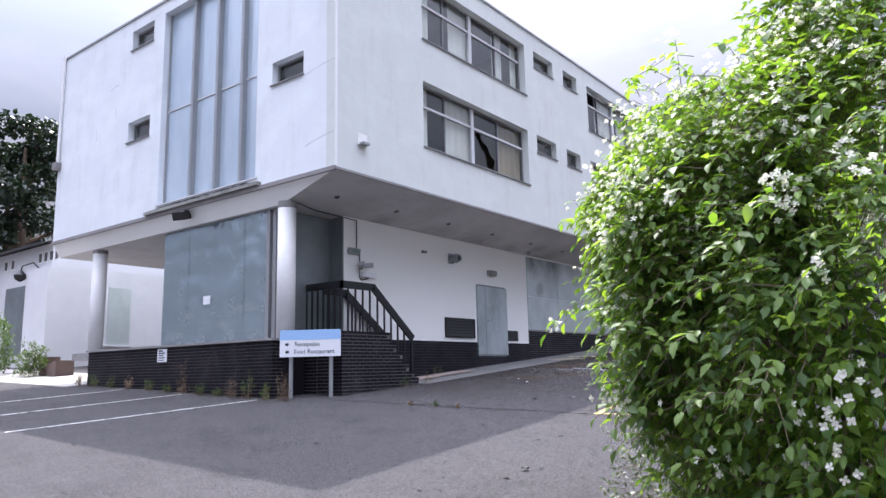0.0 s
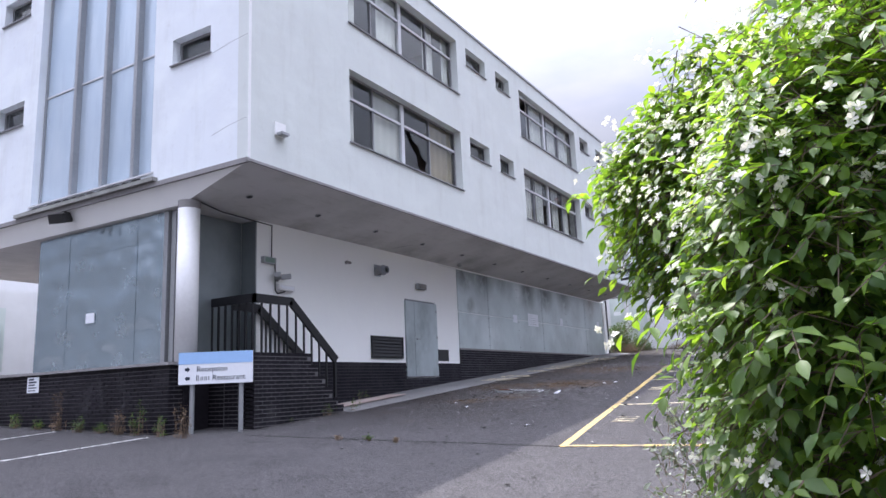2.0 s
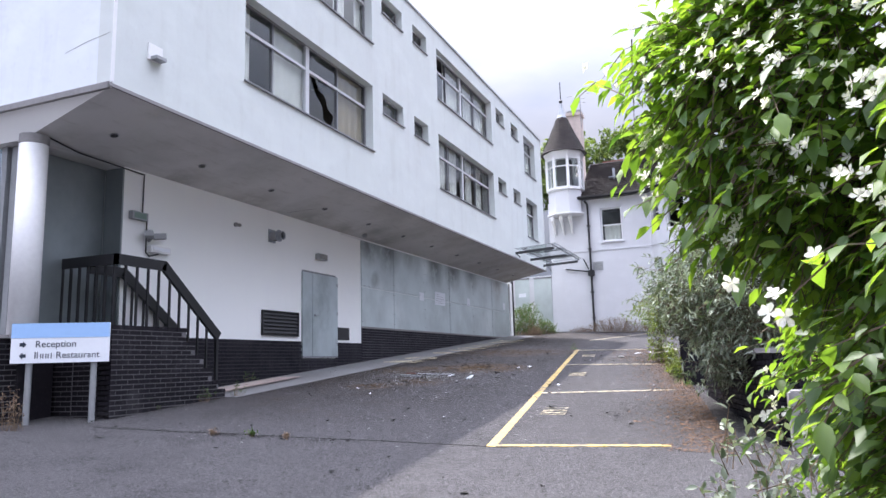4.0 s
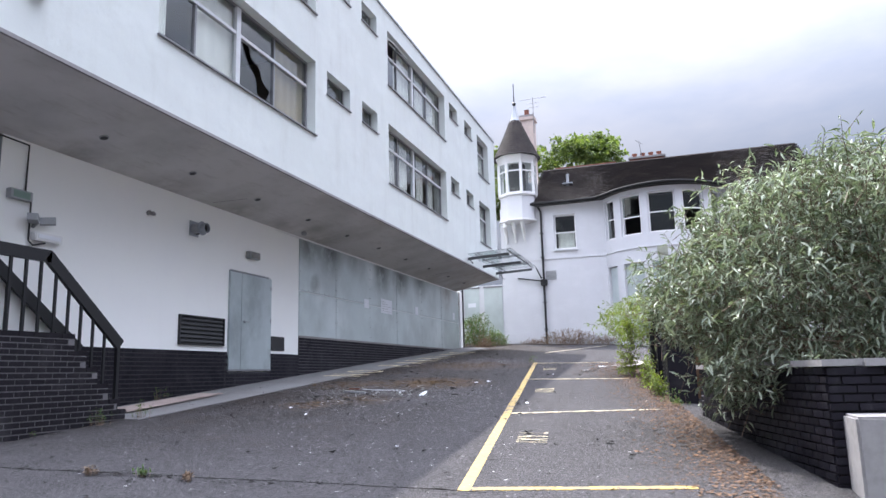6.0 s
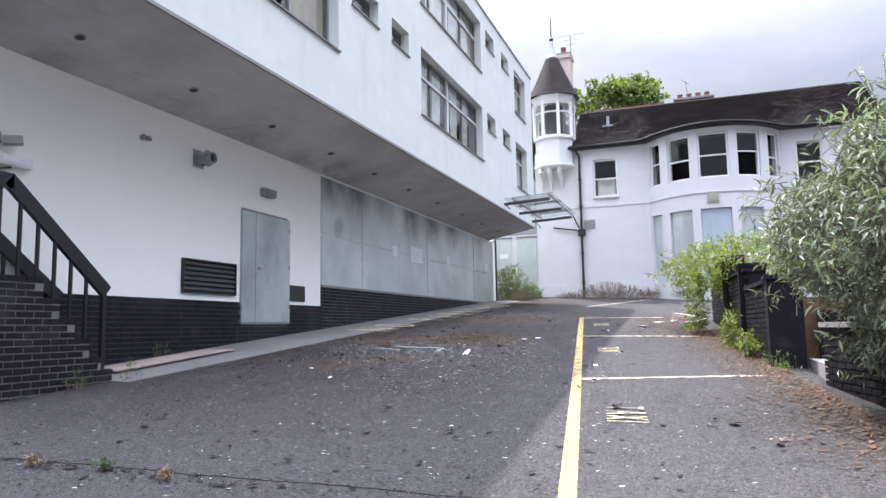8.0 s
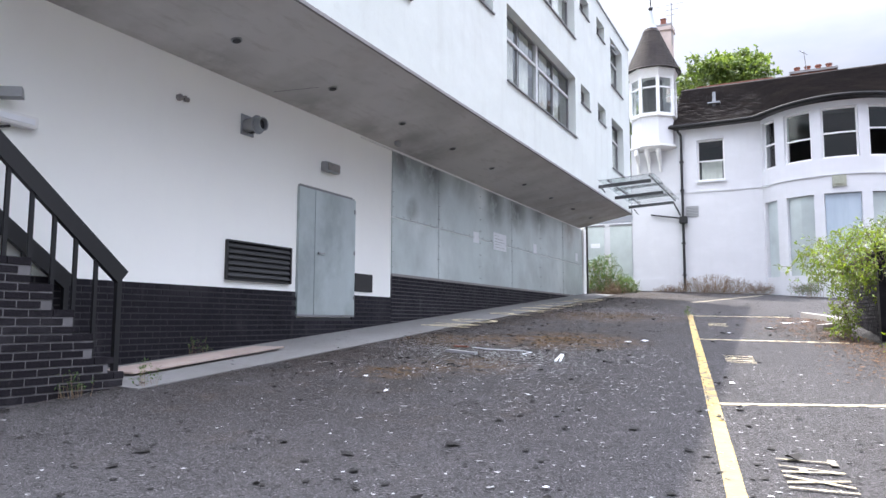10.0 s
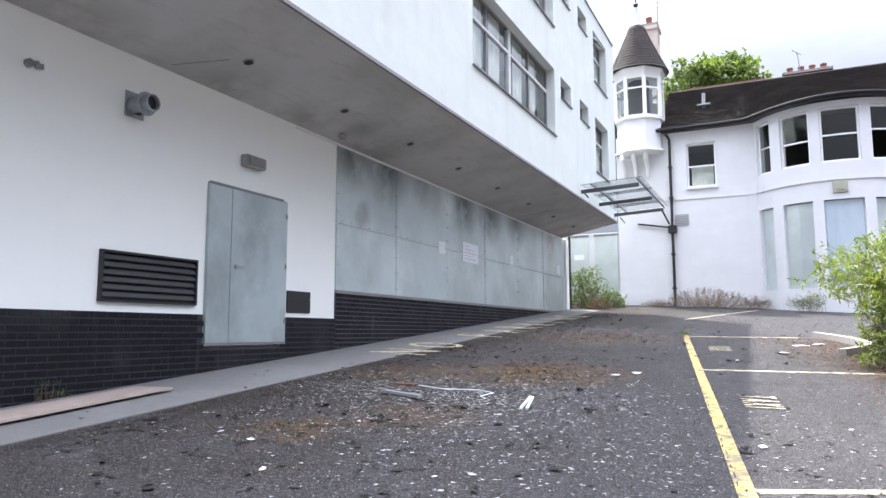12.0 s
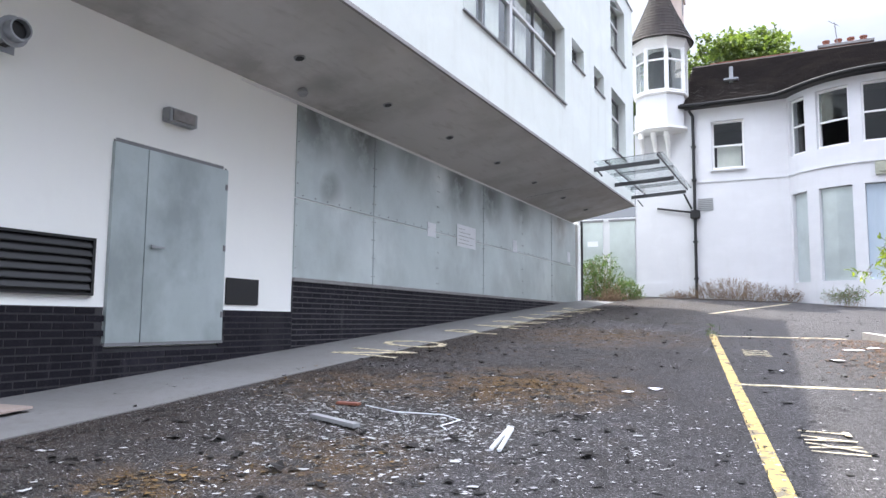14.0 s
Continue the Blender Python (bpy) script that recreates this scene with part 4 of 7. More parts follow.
tube(bm, [(-10.7, 7.95, 5.3), (X2 + 0.03, 8.6, 5.26), (X2 + 0.03, 10.02, 5.22), (X2 + 0.02, 10.02, 4.5), (X2 + 0.03, 10.12, 4.42), (X2 + 0.03, 10.12, 3.8), (X2 + 0.03, 10.2, 3.74), (X2 + 0.05, 10.4, 3.8)], 0.014, 6)
part("cable", bm, M["black"], th)

# downlights in the soffit
dl = thing("downlight", "small dark recessed downlight in the grey soffit", "light", "downlights", at=(0, 0, 0))
bm = bmesh.new()
lathe(bm, (0, 0), ((0.075, -0.012), (0.075, 0.012)), 14)
part("rim", bm, M["grey"], dl)
bm = bmesh.new()
lathe(bm, (0, 0), ((0.055, -0.02), (0.055, -0.013)), 14)
part("lamp", bm, M["black"], dl)


tilt = math.atan2(FASCIA - SOFFIT, X1 - X2)
first = True
for y in (8.6, 10.65, 12.8, 14.95, 17.15, 19.3, 21.45, 23.7, 26.0, 28.3, 30.5):
    m = Matrix.Translation((-10.08, y, soffit_z(-10.08) - 0.002)) @ Matrix.Rotation(-tilt, 4, "Y")
    if first:
        dl.matrix_basis = m
        for c in dl.children:
            c.matrix_parent_inverse = Matrix()
        first = False
    else:
        copy_thing(dl, m)
th = thing("smoke_detector", "small round detector on the soffit near the metal sheets", "detector", at=(-10.6, 17.9, soffit_z(-10.6)))
bm = bmesh.new()
lathe(bm, (-10.6, 17.9), ((0.05, soffit_z(-10.6) - 0.1), (0.08, soffit_z(-10.6) - 0.05), (0.05, soffit_z(-10.6) + 0.02)), 14)
part("body", bm, M["grey"], th)
th = thing("wall_socket_plate", "small white box bracket fixed high on the white side wall", "bracket", at=(X1, 8.25, 6.45))
boxed("plate", (X1, X1 + 0.03, 8.12, 8.4, 6.34, 6.6), M["trim"], th)
boxed("arm", (X1 + 0.03, X1 + 0.16, 8.16, 8.36, 6.34, 6.39), M["grey"], th)
th = thing("floodlight", "black floodlight under the front fascia", "light", at=(-14.0, 7.5, 5.5))
boxed("bracket", (-14.35, -14.31, 7.42, 7.6, 5.42, 5.62), M["black"], th)
bm = bmesh.new()
beam(bm, (-14.35, 7.42, 5.48), (-14.27, 7.2, 5.4), 0.34, 0.2)
part("lamp_head", bm, M["black"], th, "black floodlight head")
th = thing("downpipe", "thin white downpipe with a hopper at the building corner", "drainpipe", at=(-21.6, 7.4, 6))
bm = bmesh.new()
tube(bm, [(-21.6, 7.42, 8.2), (-21.6, 7.42, 11.9)], 0.05, 8)
part("pipe", bm, M["trim"], th)
boxed("hopper", (-21.72, -21.48, 7.3, 7.5, 8.05, 8.28), M["coping"], th)

# low front wall and stair block
TOPW = 2.25
front = thing("front_plinth", "low dark brick wall with stone coping in front of columns", "wall", kind="structure", at=(-14.7, 7.4, 1.0))
boxed("core", (-18.9, -10.86, 7.46, 7.75, 0.4, TOPW - 0.05), M["mortar"], front)
boxed("coping", (-18.95, -10.82, 7.39, 7.8, TOPW - 0.05, TOPW), M["coping"], front)
brickwork(front, (-18.9, 7.45), 0, lambda u: TOPW - 0.055, 8.05, M["brick_front"], 150)
brickwork(front, (-10.855, 7.45), 90, lambda u: TOPW - 0.055, 0.3, M["brick_front"], 20)
boxed("core", (-18.9, -18.6, 7.751, 12.0, 0.6, TOPW - 0.055), M["mortar"], front)
boxed("recess", (-10.95, -10.85, 7.76, 8.36, 0.4, 2.2), M["brick_front"], front)
boxed("recess_panel", (-10.95, -10.51, 8.42, 8.46, 0.4, 2.3), M["mortar"], front)
brickwork(front, (-10.95, 8.415), 0, lambda u: 2.3, 0.44, M["brick_front"], 40)
block = thing("stair_block", "stepped dark brick cheek wall with concrete steps", "stairs", kind="structure", at=(-10.3, 9.5, 1.2))
boxed("core", (-10.5, -9.735, 8.425, 9.96, 0.5, 2.3), M["mortar"], block)
boxed("landing", (-11.3, -10.51, 8.45, 9.7, 0.5, 2.3), M["coping"], block)


def cheek_top(u):
    y = 8.41 + u
    for lim, z in ((9.98, 2.38), (10.2, 2.155), (10.42, 1.93), (10.64, 1.705), (10.82, 1.48)):
        if y <= lim:
            return z
    return 1.33


for y0, y1, z in ((8.425, 9.98, 2.38), (9.98, 10.2, 2.155), (10.2, 10.42, 1.93), (10.42, 10.64, 1.705), (10.64, 10.82, 1.48), (10.82, 11.0, 1.33)):
    boxed("core", (-10.09, -9.733, y0, y1 - 0.001, 0.5, z - 0.07), M["mortar"], block)
    boxed("capping", (-10.1, -9.736, y0 - 0.004, y1 + 0.004, z - 0.068, z - 0.002), M["brick_front"], block)
    boxed("end_face", (-10.092, -9.736, y1 - 0.001, y1 + 0.003, 0.6, z - 0.07), M["brick_front"], block)
brickwork(block, (-9.73, 8.41), 90, cheek_top, 2.6, M["brick_front"], 160)
brickwork(block, (-10.5, 8.42), 0, lambda u: 2.38, 0.77, M["brick_front"], 60)
for k, y in enumerate((9.7, 9.97, 10.24, 10.51, 10.78)):
    z = 2.3 - 0.19 * (k + 1)
    boxed("step", (X2 + 0.02, -10.1, y, y + 0.285, 0.6, z), M["coping"], block)


# handrails
def railing(label, points, bars, foot):
    th = thing("stair_railing", label, "railing", "stair railings", at=tuple(points[0]))
    bm = bmesh.new()
    for p, q in zip(points, points[1:]):
        d = (Vector(q) - Vector(p)).normalized() * 0.03
        beam(bm, Vector(p) - d, Vector(q) + d, 0.06, 0.17)
    part("handrail", bm, M["rail"], th)
    for (x, y, z1, z0) in bars:
        boxed("baluster", (x - 0.014, x + 0.014, y - 0.02, y + 0.02, z0, z1), M["rail"], th)
    for x, y, z1, z0 in foot:
        boxed("newel", (x - 0.025, x + 0.025, y - 0.03, y + 0.03, z0, z1), M["rail"], th)
    return th


bars = [(-11.3 + 0.19 * k, 8.8, 3.42, 2.3) for k in range(7)] + [(-10.13, 9.0 + 0.24 * k, 3.42, 2.3) for k in range(4)]
for k in range(5):
    y = 9.98 + 0.24 * k
    z = 3.45 - (y - 9.83) * 0.86
    bars.append((-10.13, y, z, max(1.3, 2.28 - max(0, (y - 9.7)) * 0.72)))
railing("thick black painted railing with thin balusters down the stairs", [(-11.35, 8.8, 3.46), (-10.13, 8.8, 3.46), (-10.13, 9.83, 3.46), (-10.13, 11.24, 2.3)], bars, [(-10.13, 11.22, 2.3, 1.25)])
bars = [(-10.78, 9.0 + 0.2 * k, 3.3, 2.3) for k in range(3)] + [(-10.78, 9.78 + 0.27 * k, 3.24 - 0.27 * k * 0.75, 2.1 - 0.27 * k * 0.72) for k in range(4)]
railing("second black railing fixed along the wall side of the stairs", [(-10.78, 8.9, 3.36), (-10.78, 9.58, 3.36), (-10.78, 11.1, 2.24)], bars, [(-10.78, 11.08, 2.2, 1.35)])

# dark brick base along the drive
base = thing("drive_plinth", "black painted brick base along the drive", "wall", kind="structure", at=(X2, 20, 1.5))
TOPL = 2.29
boxed("core", (X2 + 0.001, X2 + 0.022, 9.61, 15.14, 0.5, TOPL), M["mortar_black"], base)
boxed("core", (X2 + 0.001, X2 + 0.022, 15.14, 16.8, 0.5, 1.88), M["mortar_black"], base)
boxed("core", (X2 + 0.001, X2 + 0.022, 16.8, 18.14, 0.5, TOPL), M["mortar_black"], base)
boxed("core", (X2 + 0.001, X2 + 0.022, 18.14, 32.1, 0.8, LOWP), M["mortar_pale"], base)
brickwork(base, (X2 + 0.024, 9.65), 90, lambda u: TOPL if not 5.48 < u < 7.16 else 1.88, 8.49, M["brick"], 300)
brickwork(base, (X2 + 0.024, 18.14), 90, lambda u: LOWP, 13.96, M["brick"], 200)
th = thing("timber_board", "weathered pinkish board lying on the paving along the wall", "board", at=(-10.3, 12.6, 1.4))
bm = bmesh.new()
zb = [ground_z(-10.3, 11.35) + 0.03, ground_z(-10.3, 13.95) + 0.03]
vs = [bm.verts.new(p) for p in ((-10.62, 11.35, zb[0]), (-10.05, 11.4, zb[0]), (-10.1, 13.95, zb[1]), (-10.6, 13.9, zb[1]))]
ws = [bm.verts.new(v.co + Vector((0, 0, 0.018))) for v in vs]
bm.faces.new(vs[::-1])
bm.faces.new(ws)
for i in range(4):
    bm.faces.new((vs[i], vs[(i + 1) % 4], ws[(i + 1) % 4], ws[i]))
part("board", bm, M["wood"], th)

# hotel sign
SA = radians(33.5)
sd, sn = Vector((math.cos(SA), math.sin(SA), 0)), Vector((math.sin(SA), -math.cos(SA), 0))
sc = Vector((-10.18, 7.94, 0))
th = thing("direction_sign", "blue and white direction sign on two grey posts", "sign", at=(sc.x, sc.y, 0.95))
for s in (-0.43, 0.44):
    bm = bmesh.new()
    p = sc + sd * s
    tube(bm, [(p.x, p.y, 0.8), (p.x, p.y, 2.3)], 0.045, 12)
    part("post", bm, M["grey"], th)
SZ0, SZ1, SW = 1.83, 2.4, 0.66
Q = Matrix.Translation(sc + sn * 0.06 + Vector((0, 0, SZ0))) @ Matrix.Rotation(SA, 4, "Z")
bm = bmesh.new()
box(bm, -SW, SW, -0.015, 0.015, 0, SZ1 - SZ0)
bmesh.ops.transform(bm, matrix=Q, verts=bm.verts)
panel = part("sign_panel", bm, M["sign_white"], th)
bm = bmesh.new()
box(bm, -SW, SW, -0.019, -0.0152, (SZ1 - SZ0) * 0.63, SZ1 - SZ0)
bmesh.ops.transform(bm, matrix=Q, verts=bm.verts)
part("blue_band", bm, M["sign_blue"], panel, "sky blue upper band")
stand = Matrix.Rotation(math.pi / 2, 4, "X")
lettering("lettering", "Reception", 0.135, Q @ Matrix.Translation((-0.34, -0.018, 0.225)) @ stand, M["ink"], panel)
lettering("lettering", "Restaurant", 0.135, Q @ Matrix.Translation((-0.06, -0.018, 0.065)) @ stand, M["ink"], panel)
bm = bmesh.new()
for u0, u1, z1 in ((-0.34, -0.325, 0.16), (-0.31, -0.298, 0.16), (-0.265, -0.252, 0.13), (-0.235, -0.222, 0.13), (-0.195, -0.182, 0.13), (-0.165, -0.153, 0.13), (-0.125, -0.112, 0.14)):
    box(bm, u0, u1, -0.0185, -0.0152, 0.065, z1)
bmesh.ops.transform(bm, matrix=Q, verts=bm.verts)
part("name_bars", bm, M["ink"], panel)
for z, flip in ((0.265, 1), (0.105, -1)):
    bm = bmesh.new()
    box(bm, -0.545, -0.5, -0.0185, -0.0152, z - 0.025, z + 0.025) if flip > 0 else box(bm, -0.5, -0.455, -0.0185, -0.0152, z - 0.025, z + 0.025)
    tip = -0.455 if flip > 0 else -0.545
    a = [bm.verts.new((-0.5, y, z + s)) for y in (-0.0185, -0.0152) for s in (-0.05, 0.05)]
    b = [bm.verts.new((tip, y, z)) for y in (-0.0185, -0.0152)]
    bm.faces.new((a[0], a[1], b[0]))
    bm.faces.new((a[2], b[1], a[3]))
    bm.faces.new((a[0], b[0], b[1], a[2]))
    bm.faces.new((a[1], a[3], b[1], b[0]))
    bmesh.ops.transform(bm, matrix=Q, verts=bm.verts)
    part("arrow", bm, M["ink"], panel)
th = thing("parking_notice", "small white notice fixed to the low brick wall", "notice", "notices", at=(-14.9, 7.43, 1.9))
sh = boxed("plate", (-15.3, -14.88, 7.42, 7.432, 1.84, 2.16), M["sign_white"], th)
bm = bmesh.new()
for r in range(5):
    box(bm, -15.24, -15.24 + (0.25, 0.28, 0.22, 0.28, 0.18)[r], 7.417, 7.4195, 1.875 + 0.055 * r, 1.895 + 0.06 * r)
part("print_lines", bm, M["ink"], sh)

# entrance canopy of glass on steel arms
th = thing("glass_canopy", "steel-framed glass canopy over the far entrance with a few fallen leaves", "canopy", at=(X1, 29.3, 5.85))
def can_z(x):
    return 5.88 + (x - X1) * 0.05
XC = X1 + 1.55
for y in (27.2, 29.35, 31.5):
    bm = bmesh.new()
    beam(bm, (X1 - 0.01, y, can_z(X1)), (XC, y, can_z(XC)), 0.05, 0.1)
    part("arm", bm, M["steel"], th)
for x in (X1 + 0.35, X1 + 1.55):
    bm = bmesh.new()
    tube(bm, [(x, 26.9, can_z(x) + 0.1), (x, 31.8, can_z(x) + 0.1)], 0.022, 8)
    part("rail", bm, M["steel"], th)
for y in (26.95, 28.6, 30.25):
    bm = bmesh.new()
    vs = [bm.verts.new(p) for p in ((X1 + 0.05, y, can_z(X1) + 0.14), (XC + 0.12, y, can_z(XC) + 0.15), (XC + 0.12, y + 1.6, can_z(XC) + 0.15), (X1 + 0.05, y + 1.6, can_z(X1) + 0.14))]
    ws = [bm.verts.new(v.co + Vector((0, 0, 0.012))) for v in vs]
    bm.faces.new(vs[::-1])
    bm.faces.new(ws)
    for i in range(4):
        bm.faces.new((vs[i], vs[(i + 1) % 4], ws[(i + 1) % 4], ws[i]))
    gl = part("glass_panel", bm, M["glass"], th)
    gl.visible_shadow = False
for y in (26.95, 31.9):
    bm = bmesh.new()
    tube(bm, [(X1 + 0.1, y, can_z(X1) - 0.02), (X1 + 0.25, y + 0.02, 5.66)], 0.02, 6)
    part("bracket", bm, M["black"], th)


# the old white house at the head of the drive
GH = ground_z(-6, Y2)
bay_c = Vector((-2.08, Y2 + 1.55, 0))
BAY_R = 3.1
wall("wall_house", "y", Y2, 0.35, -9.88, -4.72, 2.2, 9.85, [(-7.2, -6.13, 7.58, 9.32)], M["house"])
wall("wall_house", "y", Y2, 0.35, 0.56, 4.2, 2.2, 9.85, [(1.2, 2.2, 7.6, 9.3)], M["house"])
wall("wall_house", "x", -9.88, 0.3, Y2 + 0.35, Y2 + 8, 2.2, 9.85, [], M["house"])
wall("wall_link", "y", Y2 + 0.05, 0.3, -14.0, -9.88, 2.2, 6.05, [], M["house"])
fixed("wall_link", (-14.0, -13.7, 31.9, Y2 + 0.05, 2.2, 6.05), M["house"])
fixed("wall_house", (-9.58, 4.2, Y2 + 7.7, Y2 + 8, 2.2, 9.85), M["house"])
fixed("wall_house", (3.9, 4.2, Y2 + 0.35, Y2 + 7.7, 2.2, 9.85), M["house"])
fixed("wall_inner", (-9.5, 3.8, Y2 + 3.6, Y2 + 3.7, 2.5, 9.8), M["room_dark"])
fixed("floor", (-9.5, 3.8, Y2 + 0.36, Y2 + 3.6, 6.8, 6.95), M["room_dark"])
fixed("trim", (-9.9, -4.9, Y2 - 0.03, Y2, 7.14, 7.2), M["house"])
fixed("trim", (-9.9, -4.75, Y2 - 0.05, Y2, 2.6, 3.6), M["house"])
for x0, x1 in ((-11.9, -11.12), (-10.86, -9.93)):
    th = thing("metal_hoarding", "pale galvanised sheet closing a doorway of the link building", "hoarding", at=(x0, Y2, 3.0))
    boxed("panel", (x0, x1, Y2 + 0.01, Y2 + 0.045, 3.0, 5.92), M["metal"], th)
    boxed("head_trim", (x0 - 0.03, x1 + 0.03, Y2 - 0.02, Y2 + 0.045, 5.925, 6.0), M["frame"], th)
notice = thing("paper_notice", "small white notice on the sheeted doorway", "notice", "notices", at=(-11.8, Y2, 5.2))
boxed("sheet", (-11.7, -11.3, Y2, Y2 + 0.006, 5.0, 5.2), M["sign_white"], notice)
# bay wall: piers and bands of a bowed front
bay_win = ((-51, 6.5), (-27, 9.5), (0, 11.2), (27, 9.5), (51, 6.5))


def bow(name, radius_out, radius_in, a0, a1, z0, z1, material, parent, seg=None, label=""):
    seg = seg or max(2, int(abs(a1 - a0) / 4))
    bm = bmesh.new()
    cols = []
    for k in range(seg + 1):
        a = radians(-90 + a0 + (a1 - a0) * k / seg)
        cols.append([bm.verts.new((bay_c.x + r * math.cos(a), bay_c.y + r * math.sin(a), z)) for r in (radius_out, radius_in) for z in (z0, z1)])
    for p, q in zip(cols, cols[1:]):
        for i, j in ((0, 1), (1, 3), (3, 2), (2, 0)):
            bm.faces.new((p[i], q[i], q[j], p[j]))
    bm.faces.new((cols[0][0], cols[0][1], cols[0][3], cols[0][2]))
    bm.faces.new((cols[-1][0], cols[-1][2], cols[-1][3], cols[-1][1]))
    return part(name, bm, material, parent, label)


bay = thing("bow_window", "two-storey white rendered bow with tall sash windows above sheeted openings", "bay window", kind="structure", at=(bay_c.x, bay_c.y, GH))
SPAN = 61
LOW0, LOW1, UP0, UP1, BTOP = 3.55, 6.5, 7.78, 9.68, 9.9
bow("wall_band", BAY_R, BAY_R - 0.3, -SPAN, SPAN, 2.3, LOW0, M["house"], bay, 30)
bow("wall_band", BAY_R, BAY_R - 0.3, -SPAN, SPAN, LOW1, UP0, M["house"], bay, 30)
bow("wall_band", BAY_R, BAY_R - 0.3, -SPAN, SPAN, UP1, BTOP, M["house"], bay, 30)
bow("string_course", BAY_R + 0.04, BAY_R, -SPAN, SPAN, 7.15, 7.21, M["house"], bay, 30)
edges = [-SPAN] + [e for c, h in bay_win for e in (c - h, c + h)] + [SPAN]
for i in range(0, len(edges), 2):
    for z0, z1 in ((LOW0, LOW1), (UP0, UP1)):
        bow("pier", BAY_R, BAY_R - 0.3, edges[i], edges[i + 1], z0, z1, M["house"], bay)
for k, (c, h) in enumerate(bay_win):
    bow("metal_sheet", BAY_R - 0.12, BAY_R - 0.14, c - h + 0.2, c + h - 0.2, LOW0, LOW1 - 0.02, M["film"] if k == 2 else M["metal"], bay, 2, "pale sheet closing a lower bay opening")
    w = bow("window_frame", BAY_R - 0.1, BAY_R - 0.17, c - h, c - h + 1.1, UP0, UP1, M["trim"], bay, 1)
    bow("window_frame", BAY_R - 0.1, BAY_R - 0.17, c + h - 1.1, c + h, UP0, UP1, M["trim"], bay, 1)
    bow("window_frame", BAY_R - 0.1, BAY_R - 0.17, c - h + 1.1, c + h - 1.1, UP0, UP0 + 0.08, M["trim"], bay, 2)
    bow("window_frame", BAY_R - 0.1, BAY_R - 0.17, c - h + 1.1, c + h - 1.1, UP1 - 0.07, UP1, M["trim"], bay, 2)
    mid = (UP0 + UP1) / 2 + (0.02, -0.1, 0, 0.1, -0.1)[k]
    bow("meeting_rail", BAY_R - 0.09, BAY_R - 0.15, c - h + 1.1, c + h - 1.1, mid - 0.025, mid + 0.03, M["trim"], bay, 2)
    for z0, z1 in ((UP0 + 0.08, mid - 0.025), (mid + 0.03, UP1 - 0.07)):
        if k in (1, 3) and z0 < mid - 0.3:
            continue
        gl = bow("pane", BAY_R - 0.12, BAY_R - 0.125, c - h + 1.1, c + h - 1.1, z0, z1, M["glass"], bay, 2)
        gl.visible_shadow = False
th = thing("stone_plaque", "small square carved stone plaque on the bow", "plaque", at=(-2.15, bay_c.y - BAY_R, 6.95))
boxed("slab", (-2.4, -1.95, bay_c.y - BAY_R - 0.05, bay_c.y - BAY_R + 0.02, 6.72, 7.13), M["stone"], th, bevel=0.01)
boxed("relief", (-2.3, -2.05, bay_c.y - BAY_R - 0.08, bay_c.y - BAY_R - 0.05, 6.8, 7.05), M["stone"], th, bevel=0.02)


def sash_window(x0, x1, z0, z1):
    w = tagged(new("window"), "old white timber sash window with grey panes", kind="structure")
    y = Y2 + 0.12
    bm = bmesh.new()
    box(bm, x0, x0 + 0.07, y, y + 0.08, z0, z1)
    box(bm, x1 - 0.07, x1, y, y + 0.08, z0, z1)
    box(bm, x0 + 0.07, x1 - 0.07, y, y + 0.08, z0, z0 + 0.09)
    box(bm, x0 + 0.07, x1 - 0.07, y, y + 0.08, z1 - 0.07, z1)
    part("window_frame", bm, M["trim"], w)
    m = (z0 + z1) / 2 - 0.02
    boxed("meeting_rail", (x0 + 0.07, x1 - 0.07, y, y + 0.06, m - 0.03, m + 0.03), M["trim"], w)
    for a, b in ((z0 + 0.09, m - 0.03), (m + 0.03, z1 - 0.07)):
        g = boxed("pane", (x0 + 0.06, x1 - 0.06, y + 0.03, y + 0.036, a, b), M["glass"], w)
        g.visible_shadow = False
    boxed("window_sill", (x0 - 0.05, x1 + 0.05, Y2 - 0.08, y, z0 - 0.06, z0 - 0.004), M["house"], w)


sash_window(-7.2, -6.13, 7.58, 9.32)
sash_window(1.2, 2.2, 7.6, 9.3)
cloth = sheet_grid("curtain", (-7.05, Y2 + 0.27, 0), (-6.25, Y2 + 0.28, 0), 7.575, 8.42, M["curtain"], None, 0.02)
tagged(cloth, "faded beige curtain drooping in the lower sash", "curtain", "curtains")
th = thing("air_brick_vent", "white slatted vent in the house wall", "vent", at=(-7.47, Y2, 6.2))
for k in range(7):
    boxed("slat", (-7.7, -7.2, Y2 - 0.03, Y2 - 0.002, 6.14 + 0.065 * k, 6.18 + 0.065 * k), M["grey"], th)

# drainpipe with hopper
th = thing("drainpipe", "black cast-iron drainpipe with a hopper head on the white house", "drainpipe", "drainpipes", at=(-7.8, Y2 - 0.1, 3.1))
bm = bmesh.new()
tube(bm, [(-7.8, Y2 - 0.12, 3.05), (-7.8, Y2 - 0.12, 9.55), (-7.9, Y2 - 0.3, 9.72)], 0.055, 8)
part("pipe", bm, M["black"], th)
boxed("hopper", (-7.95, -7.63, Y2 - 0.25, Y2 - 0.02, 5.85, 6.15), M["black"], th, bevel=0.03)
bm = bmesh.new()
tube(bm, [(-9.1, Y2 - 0.06, 6.3), (-7.95, Y2 - 0.1, 6.1)], 0.035, 6)
tube(bm, [(-8.15, Y2 - 0.2, 6.75), (-7.9, Y2 - 0.15, 6.2)], 0.035, 6)
part("branch_pipe", bm, M["black"], th)
